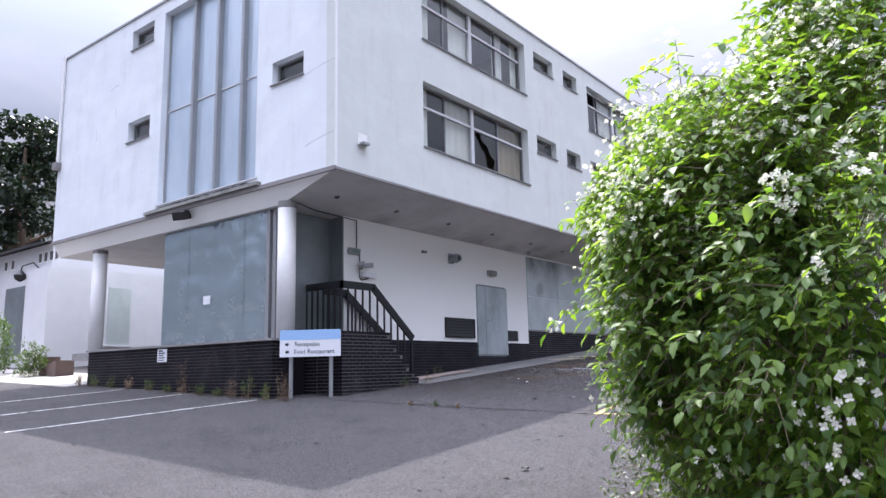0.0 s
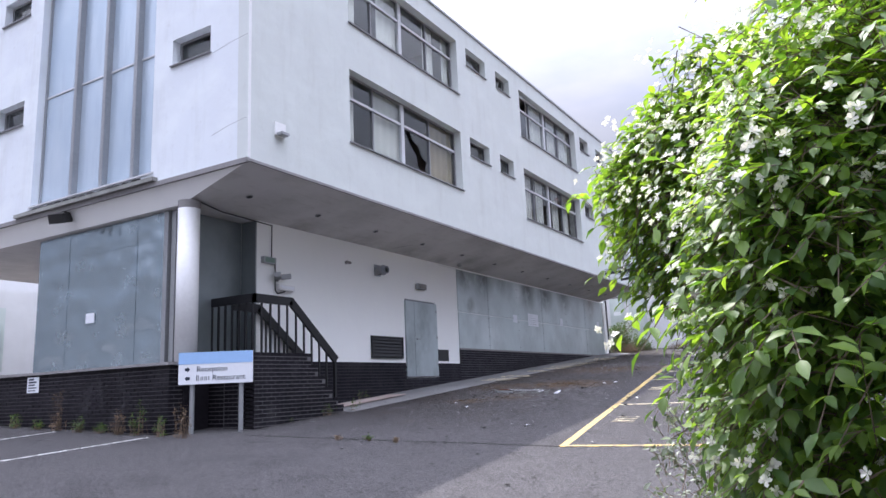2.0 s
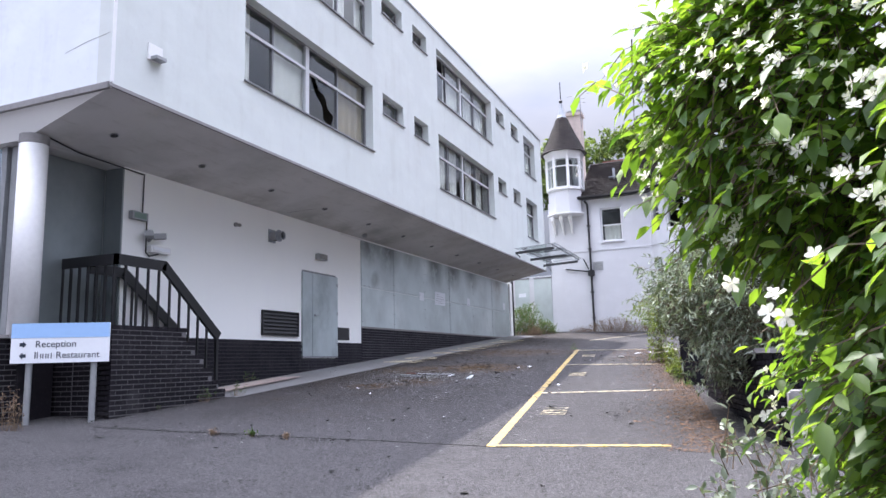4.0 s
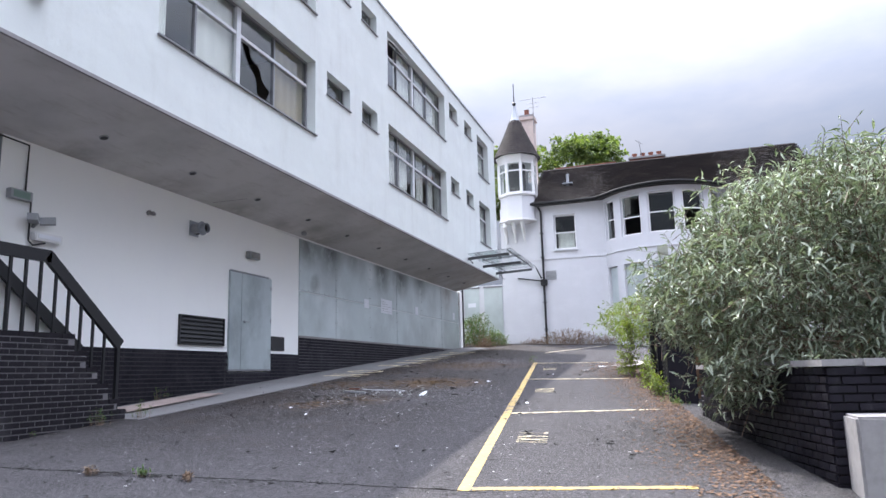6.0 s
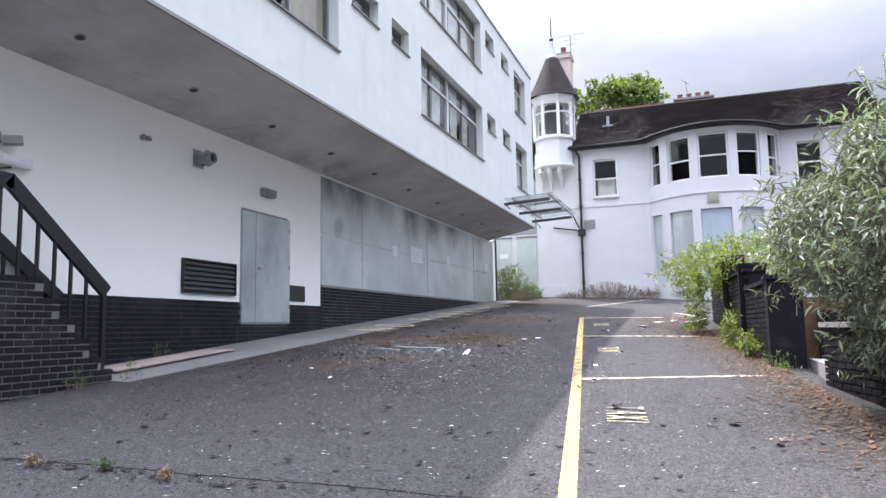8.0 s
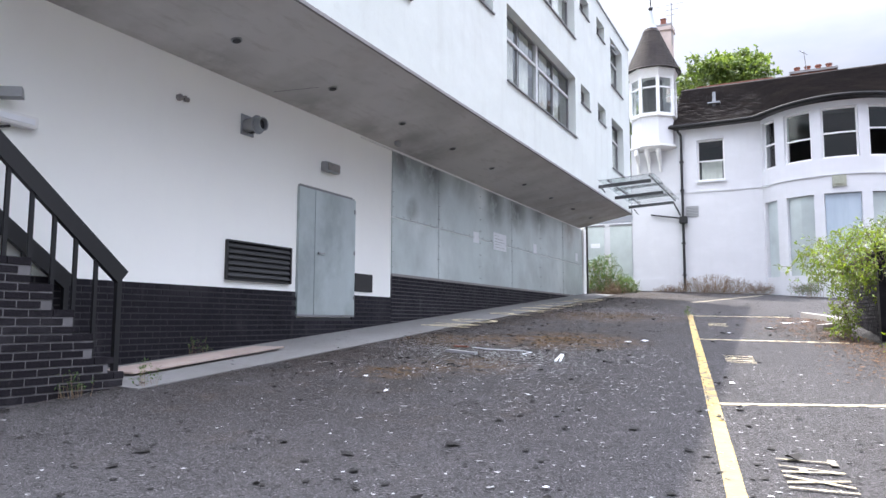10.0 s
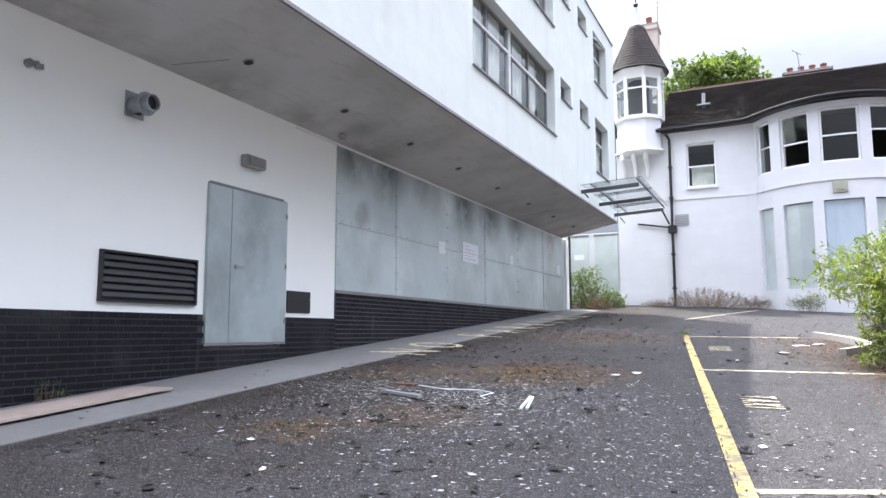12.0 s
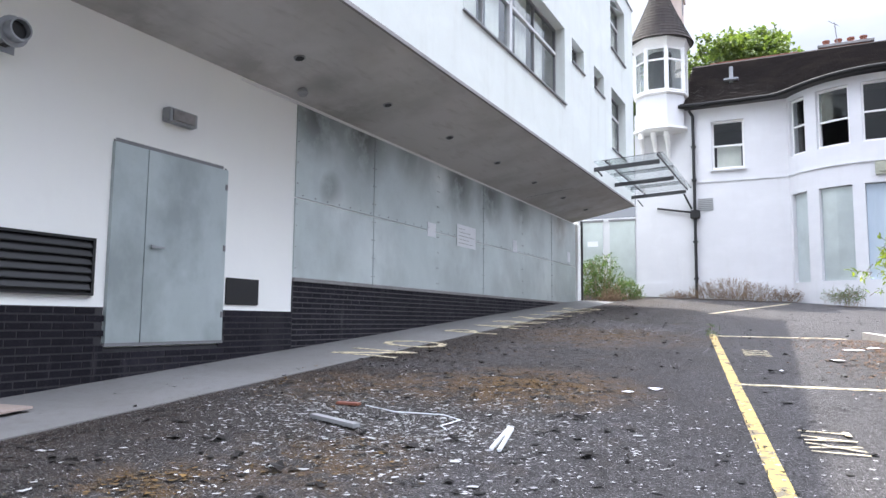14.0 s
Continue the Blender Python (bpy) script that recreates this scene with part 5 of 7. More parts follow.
for z in (3.7, 5.0, 7.2, 8.4):
    boxed("collar", (-7.88, -7.72, Y2 - 0.2, Y2 - 0.04, z, z + 0.07), M["black"], th)

# roof: rows of tiles on a slope that bows out over the bay
roof_thing = thing("house_roof", "steep dark brown tile roof with a bowed eave", "roof", kind="structure", at=(-2, Y2, 9.9))
RIDGE_Y, RIDGE_Z, EAVE_Z = Y2 + 4.0, 12.72, 9.92


def eave_y(x):
    d = x - bay_c.x
    r = BAY_R + 0.3
    out = bay_c.y - math.sqrt(max(0, r * r - d * d)) if abs(d) < r else 99
    base = Y2 - 0.32
    k = 5.0
    return -math.log(math.exp(-k * (out - base)) + 1) / k + base if out < 90 else base


def eave_z(x):
    return EAVE_Z + 0.12 * math.exp(-((x - bay_c.x) / 2.4) ** 2)


ROWS_T, tw = 30, 0.2
verts, faces = [], []
rng = random.Random(2)
for r in range(ROWS_T):
    f0, f1 = r / ROWS_T, (r + 1.25) / ROWS_T
    x = -8.25 + (0.1 if r % 2 else 0)
    right = 4.5
    while x < right:
        ex, ez = eave_y(x + tw / 2), eave_z(x + tw / 2)
        lift = 0.05 + rng.uniform(0, 0.012)
        n = len(verts)
        for f, up in ((f0, lift), (f1, 0.0)):
            for u in (x + 0.004, x + tw - 0.004):
                y = ex + (RIDGE_Y - ex) * f
                z = ez + (RIDGE_Z - ez) * f
                verts.append((u, y - up * 0.35, z + up + 0.01))
        verts += [(x + 0.004, ex + (RIDGE_Y - ex) * f0, ez + (RIDGE_Z - ez) * f0), (x + tw - 0.004, ex + (RIDGE_Y - ex) * f0, ez + (RIDGE_Z - ez) * f0)]
        faces += [(n, n + 1, n + 3, n + 2), (n, n + 4, n + 5, n + 1)]
        x += tw
raw("tiles", verts, faces, M["tile"], roof_thing, kind="stuff")
xs = [-8.25 + 0.25 * i for i in range(52)]
verts, faces = [], []
for x in xs:
    ey, ez = eave_y(x), eave_z(x)
    verts += [(x, ey, ez - 0.02), (x, RIDGE_Y, RIDGE_Z - 0.02), (x, Y2 + 8.3, EAVE_Z - 0.02), (x, ey, ez - 0.1), (x, Y2 + 0.4, ez - 0.1)]
for i in range(len(xs) - 1):
    a, b = i * 5, i * 5 + 5
    faces += [(a, b, b + 1, a + 1), (a + 1, b + 1, b + 2, a + 2), (a, a + 3, b + 3, b), (a + 3, a + 4, b + 4, b + 3)]
raw("roof_deck", verts, faces, M["black"], roof_thing)
bm = bmesh.new()
tube(bm, [(x, eave_y(x) - 0.05, eave_z(x) - 0.03) for x in xs], 0.07, 8)
part("gutter", bm, M["gutter"], roof_thing, "black gutter following the eave")
bm = bmesh.new()
for x in (-8.25, 4.5):
    vs = [bm.verts.new(p) for p in ((x, Y2 - 0.3, EAVE_Z - 0.1), (x, RIDGE_Y, RIDGE_Z - 0.02), (x, Y2 + 8.3, EAVE_Z - 0.1))]
    bm.faces.new(vs)
part("gable", bm, M["house"], roof_thing)
bm = bmesh.new()
for k in range(42):
    x = -8.25 + 0.305 * k
    tube(bm, [(x, RIDGE_Y, RIDGE_Z - 0.02), (x + 0.3, RIDGE_Y, RIDGE_Z - 0.02)], 0.1, 8)
part("ridge_tiles", bm, M["tile"], roof_thing, kind="stuff")
boxed("vent_flashing", (-6.85, -6.35, Y2 + 1.35, Y2 + 1.75, 11.22, 11.28), M["lead"], roof_thing, "grey lead flashing")
bm = bmesh.new()
tube(bm, [(-6.6, Y2 + 1.55, 11.1), (-6.6, Y2 + 1.55, 11.75)], 0.07, 10)
part("vent_pipe", bm, M["lead"], roof_thing)
# chimneys
th = thing("chimney", "low brick chimney stack with four terracotta pots behind the ridge", "chimney", at=(-2.6, RIDGE_Y + 1, 12.5))
boxed("stack", (-3.55, -1.75, RIDGE_Y + 0.6, RIDGE_Y + 1.3, 11.5, 13.05), M["terracotta"], th)
boxed("cap", (-3.62, -1.68, RIDGE_Y + 0.53, RIDGE_Y + 1.37, 13.05, 13.15), M["coping"], th)
for k in range(4):
    bm = bmesh.new()
    lathe(bm, (-3.3 + 0.43 * k, RIDGE_Y + 0.95), ((0.13, 13.15), (0.11, 13.34), (0.14, 13.37), (0.14, 13.42)), 12)
    part("chimney_pot", bm, M["terracotta"], th)
th = thing("tv_aerial", "thin crooked television aerial on the chimney", "aerial", "aerials", at=(-2.9, RIDGE_Y + 1, 13.1))
bm = bmesh.new()
tube(bm, [(-2.9, RIDGE_Y + 0.58, 12.9), (-3.0, RIDGE_Y + 0.58, 14.0)], 0.018, 6)
tube(bm, [(-3.2, RIDGE_Y + 0.58, 14.1), (-2.85, RIDGE_Y + 0.6, 13.85)], 0.014, 6)
part("mast", bm, M["frame"], th)
th = thing("chimney", "tall stained rendered chimney stack beside the turret", "chimney", at=(-8.9, RIDGE_Y, 12.5))
boxed("stack", (-9.35, -8.6, RIDGE_Y - 0.35, RIDGE_Y + 0.4, 9.8, 15.75), M["chimney"], th)
boxed("cap", (-9.43, -8.52, RIDGE_Y - 0.43, RIDGE_Y + 0.48, 15.75, 15.92), M["chimney"], th)
boxed("cap", (-9.38, -8.57, RIDGE_Y - 0.38, RIDGE_Y + 0.43, 15.92, 16.05), M["coping"], th)
bm = bmesh.new()
lathe(bm, (-9.0, RIDGE_Y), ((0.15, 16.05), (0.13, 16.4), (0.16, 16.43)), 12)
part("chimney_pot", bm, M["terracotta"], th)
th = thing("tv_aerial", "large television aerial on the tall chimney", "aerial", "aerials", at=(-8.6, RIDGE_Y, 16))
bm = bmesh.new()
tube(bm, [(-8.55, RIDGE_Y - 0.45, 14.9), (-8.55, RIDGE_Y - 0.45, 17.0)], 0.02, 6)
for z, w in ((16.9, 0.75), (16.65, 0.35), (16.4, 0.3)):
    tube(bm, [(-8.55 - w, RIDGE_Y - 0.45, z), (-8.55 + w, RIDGE_Y - 0.43, z + 0.03)], 0.013, 5)
part("mast", bm, M["frame"], th)
# raised parapet bit behind the low ridge
fixed("wall_house", (-9.58, -8.25, Y2 + 0.35, Y2 + 6, 9.85, 11.2), M["house"])
fixed("roof", (-7.6, -4.3, RIDGE_Y + 0.3, RIDGE_Y + 0.6, 12.2, 12.95), M["terracotta"])

# corner turret
TX, TY, TR = -8.93, Y2 + 0.12, 0.97
tur = thing("corner_turret", "octagonal white oriel turret under a bell-shaped tiled cap", "turret", kind="structure", at=(TX, TY, 9.1))


def octa(r, z):
    return [(TX + r * math.cos(radians(22.5 + 45 * k)), TY + r * math.sin(radians(22.5 + 45 * k)), z) for k in range(8)]


def octa_ring(name, spec, material, label=""):
    bm = bmesh.new()
    rings = [[bm.verts.new(p) for p in octa(r, z)] for r, z in spec]
    for a, b in zip(rings, rings[1:]):
        for k in range(8):
            bm.faces.new((a[k], a[(k + 1) % 8], b[(k + 1) % 8], b[k]))
    bm.faces.new(rings[0][::-1])
    bm.faces.new(rings[-1])
    return part(name, bm, material, tur, label)


octa_ring("apron", ((TR - 0.06, 9.18), (TR - 0.06, 10.35)), M["house"])
octa_ring("base_moulding", ((TR - 0.25, 9.02), (TR + 0.04, 9.1), (TR + 0.04, 9.18)), M["trim"])
octa_ring("window_sill", ((TR - 0.02, 10.35), (TR + 0.04, 10.4), (TR - 0.04, 10.47)), M["trim"])
octa_ring("cornice", ((TR - 0.02, 12.08), (TR + 0.03, 12.2), (TR + 0.1, 12.34), (TR + 0.1, 12.42)), M["trim"])
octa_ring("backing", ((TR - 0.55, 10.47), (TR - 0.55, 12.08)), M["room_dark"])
for k in range(8):
    p, q = [Vector(octa(TR - 0.04, 0)[i % 8]) for i in (k, k + 1)]
    bm = bmesh.new()
    beam(bm, (p.x, p.y, 10.47), (p.x, p.y, 12.08), 0.13)
    part("corner_post", bm, M["trim"], tur)
    bm = bmesh.new()
    for z, h in ((10.5, 0.07), (11.62, 0.06), (12.05, 0.07)):
        beam(bm, (p.x, p.y, z), (q.x, q.y, z), 0.07, h)
    part("window_frame", bm, M["trim"], tur)
    for z0, z1 in ((10.53, 11.59), (11.65, 12.02)):
        n = Vector((q.y - p.y, p.x - q.x, 0)).normalized() * 0.003
        ring = [Vector((p.x, p.y, z0)), Vector((q.x, q.y, z0)), Vector((q.x, q.y, z1)), Vector((p.x, p.y, z1))]
        bm = bmesh.new()
        a, b = [bm.verts.new(v + n) for v in ring], [bm.verts.new(v - n) for v in ring]
        bm.faces.new(a)
        bm.faces.new(b[::-1])
        for i in range(4):
            bm.faces.new((a[i], b[i], b[(i + 1) % 4], a[(i + 1) % 4]))
        part("pane", bm, M["glass"], tur).visible_shadow = False
for dx in (-0.62, -0.18, 0.28):
    bm = bmesh.new()
    tube(bm, [(TX + dx, Y2 - 0.62 + abs(dx) * 0.2, 9.02), (TX + dx, Y2 - 0.5, 8.85), (TX + dx, Y2 - 0.2, 8.55), (TX + dx, Y2 - 0.05, 8.1)], [0.09, 0.1, 0.08, 0.05], 10)
    part("corbel", bm, M["trim"], tur, "white scrolled corbel under the turret")
# tiled bell cap: courses of small tiles
def cap_r(f):
    return 0.28 + (TR + 0.17 - 0.28) * (1 - f) ** 1.12


CZ0, CZ1 = 12.42, 14.4
verts, faces = [], []
for r in range(15):
    f0, f1 = r / 15, (r + 1) / 15
    n_t = max(12, int(2 * math.pi * cap_r(f0) / 0.17))
    for k in range(n_t):
        a0, a1 = 2 * math.pi * (k + (r % 2) / 2) / n_t, 2 * math.pi * (k + 0.94 + (r % 2) / 2) / n_t
        n = len(verts)
        for rr, z in ((cap_r(f0) + 0.06, CZ0 + (CZ1 - CZ0) * f0), (cap_r(f1) + 0.005, CZ0 + (CZ1 - CZ0) * (f1 + 0.02)), (cap_r(f0) - 0.02, CZ0 + (CZ1 - CZ0) * f0)):
            for a in (a0, a1):
                verts.append((TX + rr * math.cos(a), TY + rr * math.sin(a), z))
        faces += [(n, n + 1, n + 3, n + 2), (n, n + 4, n + 5, n + 1)]
raw("tiles", verts, faces, M["tile"], tur, "dark brown plain tiles", "stuff")
bm = bmesh.new()
lathe(bm, (TX, TY), [(cap_r(f / 10) - 0.01, CZ0 + (CZ1 - CZ0) * f / 10) for f in range(11)], 24)
part("cap_deck", bm, M["black"], tur)
bm = bmesh.new()
lathe(bm, (TX, TY), ((0.3, 14.36), (0.2, 14.6), (0.1, 15.0), (0.05, 15.3)), 12)
part("lead_spire", bm, M["lead"], tur, "grey lead-covered spire tip")
bm = bmesh.new()
lathe(bm, (TX, TY), ((0.03, 15.25), (0.1, 15.36), (0.1, 15.42), (0.03, 15.5), (0.02, 16.5)), 10)
part("finial", bm, M["black"], tur)

# low white annex beyond the front, half hidden by the block
AX, AY = -27.7, 10.0
fixed("wall_annex", (AX - 0.3, AX, AY, AY + 14, 1.2, 5.9), M["house"])
wall("wall_annex", "y", AY, 0.3, AX - 2.0, AX - 0.3, 1.2, 5.9, [], M["house"])
wall("wall_annex", "y", AY + 0.4, 0.3, AX - 18, AX - 1.0, 1.2, 6.95, [], M["house"])
fixed("wall_annex", (AX - 1.0, AX - 0.7, AY + 0.4, AY + 14, 5.9, 6.95), M["house"])
fixed("roof", (AX - 2.0, AX - 0.3, AY + 0.3, AY + 14, 5.7, 5.85), M["coping"])
for y0 in (12.45, 17.2):
    th = thing("metal_hoarding", "pale metal sheet over a window of the low annex", "hoarding", at=(AX, y0, 2.7))
    boxed("panel", (AX + 0.002, AX + 0.03, y0, y0 + 0.97, 2.85, 5.22), M["metal"], th)
    boxed("window_sill", (AX + 0.002, AX + 0.1, y0 - 0.1, y0 + 1.07, 2.76, 2.84), M["house"], th)
th = thing("metal_hoarding", "tall dark metal sheet over a doorway of the annex", "hoarding", at=(-31.5, AY, 2.4))
boxed("panel", (-32.55, -30.55, AY + 0.36, AY + 0.398, 2.5, 5.4), M["metal_dark"], th)
for x in (-32.8, -32.1, -29.45, -28.95, -28.45, -27.98):
    w = tagged(new("window"), "tiny high dark window of the annex", kind="structure")
    boxed("pane", (x - 0.13, x + 0.13, AY + 0.385, AY + 0.398, 6.25, 6.62), M["room_dark"], w)
    boxed("window_frame", (x - 0.18, x + 0.18, AY + 0.392, AY + 0.399, 6.2, 6.67), M["trim"], w)
th = thing("outdoor_lamp", "black lantern on a curved bracket on the annex wall", "lamp", at=(-29.8, AY, 5.4))
bm = bmesh.new()
tube(bm, [(-29.5, AY + 0.4, 6.0), (-29.6, AY + 0.2, 6.25), (-29.9, AY - 0.1, 6.1), (-29.9, AY - 0.15, 5.9)], 0.03, 6)
part("arm", bm, M["black"], th)
bm = bmesh.new()
lathe(bm, (-29.9, AY - 0.15), ((0.05, 5.92), (0.25, 5.72), (0.2, 5.55), (0.05, 5.45)), 12)
part("lantern", bm, M["black"], th)
an = thing("annex_roof", "dark slate pitched roof of the annex with a yellowed tile patch", "roof", kind="structure", at=(-35, AY, 7))
bm = bmesh.new()
vs = [bm.verts.new(p) for p in ((AX - 18, AY, 6.93), (AX - 0.6, AY, 6.93), (AX - 0.6, AY + 5, 8.3), (AX - 18, AY + 5, 8.3), (AX - 18, AY + 10, 6.93), (AX - 0.6, AY + 10, 6.93))]
bm.faces.new(vs[:4])
bm.faces.new((vs[3], vs[2], vs[5], vs[4]))
bm.faces.new((vs[1], vs[5], vs[2]))
part("slope", bm, M["tile"], an)
boxed("gutter", (AX - 18, AX - 0.6, AY - 0.1, AY + 0.02, 6.86, 6.95), M["black"], an)
boxed("ridge_patch", (AX - 9, AX - 6.4, AY - 1.5, AY - 0.1, 6.9, 7.25), M["lichen"], an)
for k, (x, y) in enumerate(((-24.6, 8.9), (-23.6, 8.7))):
    th = thing("old_planter" if k else "old_bin", "rusty brown discarded metal tub by the annex", "tub", at=(x, y, ground_z(x, y)))
    bm = bmesh.new()
    g = ground_z(x, y)
    if k:
        vs = box(bm, x - 0.55, x + 0.6, y - 0.3, y + 0.3, g - 0.02, g + 0.5)
        for v in vs:
            if v.co.x < x and v.co.z > g + 0.2:
                v.co.z -= 0.2
    else:
        lathe(bm, (x, y), ((0.3, g - 0.02), (0.34, g + 0.6), (0.3, g + 0.6), (0.26, g + 0.1)), 16)
    part("body", bm, plain("rusty_metal", (0.13, 0.09, 0.08), 0.8), th)

on_ground("pavement", ((-31, 6.6), (-19.0, 6.9), (-19.0, 9.5), (-31, 9.5)), M["kerb"], 0.02)


# foliage
def leaves(name, spots, size, material, parent, seed, droop=0.3, width=0.5, label="", kind="stuff", stray=0.55):
    """One mesh of small folded leaves; spots: (position, outward direction, and the way the face looks)."""
    rng = np.random.default_rng(seed)
    P = np.array([s[0] for s in spots], float)
    D = np.array([s[1] for s in spots], float)
    n = len(P)
    D = D + rng.normal(0, stray, (n, 3)) + np.array((0, 0, -droop))
    D /= np.linalg.norm(D, axis=1)[:, None]
    face = rng.normal(0, 1, (n, 3)) * np.array((0.6, 0.6, 0.2)) + np.array((0, 0, 1.0))
    if len(spots[0]) > 2:
        face = np.array([s[2] for s in spots], float) + rng.normal(0, 0.22, (n, 3))
    S = np.cross(D, face)
    S /= np.linalg.norm(S, axis=1)[:, None] + 1e-9
    U = np.cross(S, D)
    L = size * rng.uniform(0.6, 1.25, n)[:, None]
    W = L * width * 0.5
    def at(f, s, drop):
        return P + D * L * f + S * W * s - U * L * drop

    V = np.stack((P, at(0.22, -0.75, -0.06), at(0.55, -0.95, -0.07), at(1.0, 0, 0.14), at(0.55, 0.95, -0.07), at(0.22, 0.75, -0.06), at(0.3, 0, 0.0), at(0.62, 0, 0.03)), 1).reshape(-1, 3)
    me = bpy.data.meshes.new(name)
    F = np.array([(0, 6, 1), (1, 6, 7), (1, 7, 2), (2, 7, 3), (0, 5, 6), (6, 5, 7), (5, 4, 7), (7, 4, 3)])
    idx = (F[None] + 8 * np.arange(n)[:, None, None]).reshape(-1)
    me.vertices.add(len(V))
    me.vertices.foreach_set("co", V.astype(np.float32).ravel())
    me.loops.add(len(idx))
    me.loops.foreach_set("vertex_index", idx.astype(np.int32))
    m = len(idx) // 3
    me.polygons.add(m)
    me.polygons.foreach_set("loop_start", np.arange(0, 3 * m, 3, dtype=np.int32))
    me.update(calc_edges=True)
    me.materials.append(material)
    ob = new(name, me)
    attach(ob, parent)
    return tagged(ob, label, kind=kind)


def sprays(rng, centre, radii, twigs, per, length, floor=None, fill=0.35, gap=0.0, up=0.0, cut=None):
    """Twigs that reach the surface of a lumpy ellipsoid, with leaves along them."""
    spots, stems = [], []
    c, R = np.array(centre, float), np.array(radii, float)
    bumps = [(rng.normal(0, 1, 3), rng.uniform(0.6, 1.3)) for _ in range(26)]
    bumps = [(b / np.linalg.norm(b), w) for b, w in bumps]
    made = 0
    while made < twigs:
        d = rng.normal(0, 1, 3)
        d /= np.linalg.norm(d)
        lump = 0.82 + 0.2 * max(max(0.0, (d @ b) - 0.82) * 5.5 * w for b, w in bumps)
        r = lump * (1 - fill * rng.random() ** 2.2)
        if rng.random() < 0.07:
            r *= 1.15
        p = c + d * R * r
        if floor is not None and p[2] < floor(p[0], p[1]) + 0.06:
            continue
        if cut and not cut(p):
            continue
        made += 1
        way = d * 0.8 + rng.normal(0, 0.4, 3) + np.array((0, 0, up))
        way /= np.linalg.norm(way)
        start = p - way * length
        stems.append((start, p))
        for k in range(per):
            f = (k + rng.random() * 0.6) / per
            side = rng.normal(0, 1, 3)
            side -= way * (side @ way)
            side /= np.linalg.norm(side)
            spots.append((start + way * length * (0.25 + 0.8 * f) + rng.normal(0, 0.012, 3), way * 0.55 + side * 0.85))
    return spots, stems


def twig_mesh(name, stems, radius, material, parent, kind="stuff"):
    verts, faces = [], []
    for a, b in stems:
        a, b = Vector(a), Vector(b)
        d = (b - a).normalized()
        s = d.orthogonal().normalized()
        u = d.cross(s)
        n = len(verts)
        for p, r in ((a, radius), (b, radius * 0.45)):
            for k in range(3):
                verts.append(p + (s * math.cos(2.09 * k) + u * math.sin(2.09 * k)) * r)
        faces += [(n + k, n + (k + 1) % 3, n + 3 + (k + 1) % 3, n + 3 + k) for k in range(3)]
    return raw(name, verts, faces, material, parent, kind=kind)


def limbs(parent, base, tips, radius, material, name="trunk"):
    for k, t in enumerate(tips):
        bm = bmesh.new()
        a, b = Vector(base), Vector(t)
        m = a.lerp(b, 0.5) + Vector((0.1 * math.sin(k * 2.1), 0.1 * math.cos(k * 1.7), 0.15))
        tube(bm, [a + Vector((0.08 * math.cos(k * 2.4), 0.08 * math.sin(k * 2.4), 0)), m, b], [radius, radius * 0.7, radius * 0.25], 7)
        part(name, bm, material, parent)


def flowers(name, spots, size, material, parent, seed):
    rng = random.Random(seed)
    verts, faces = [], []
    for p, d in spots:
        p, d = Vector(p), Vector(d).normalized()
        s = d.orthogonal().normalized()
        s.rotate(Matrix.Rotation(rng.uniform(0, 3), 3, d))
        u = d.cross(s)
        for k in range(7):
            a = 1.571 * k + (0.8 if k > 3 else 0)
            lift = 0.0 if k < 4 else 0.28
            n = len(verts)
            verts.append(p)
            for o, q, up in ((-0.6, 0.3, 0.06 + lift), (-0.45, 0.55 - lift * 0.6, 0.14 + lift), (0.0, 0.68 - lift * 0.7, 0.1 + lift * 1.3), (0.45, 0.55 - lift * 0.6, 0.14 + lift), (0.6, 0.3, 0.06 + lift)):
                verts.append(p + (s * math.cos(a + o) + u * math.sin(a + o)) * size * q + d * size * up)
            faces.append(tuple(range(n, n + 6)))
    return raw(name, verts, faces, material, parent, "small white four-petalled blossoms" if size > 0.034 else "", "stuff")


# the flowering shrub beside the path
nr = np.random.default_rng(11)
sh = thing("flowering_shrub", "large mock orange shrub with clusters of white blossom beside the drive", "shrub", at=(0.9, 3.2, ground_z(0.9, 3.2)))
# the lobes of the crown: centre, half sizes, share of the twigs
LOBES = (((1.3, 3.3, 3.75), (1.1, 1.1, 0.95), 0.07), ((2.0, 3.1, 4.1), (1.0, 1.0, 0.9), 0.05), ((1.04, 3.47, 1.73), (2.1, 2.38, 2.36), 0.6), ((-0.03, 3.37, 2.75), (1.42, 0.74, 0.98), 0.13), ((1.86, 3.32, 2.0), (1.2, 1.4, 1.15), 0.04),
         ((0.6, 2.85, 1.9), (0.5, 1.08, 1.42), 0.08), ((-0.18, 2.81, 2.05), (0.42, 1.3, 1.25), 0.11))


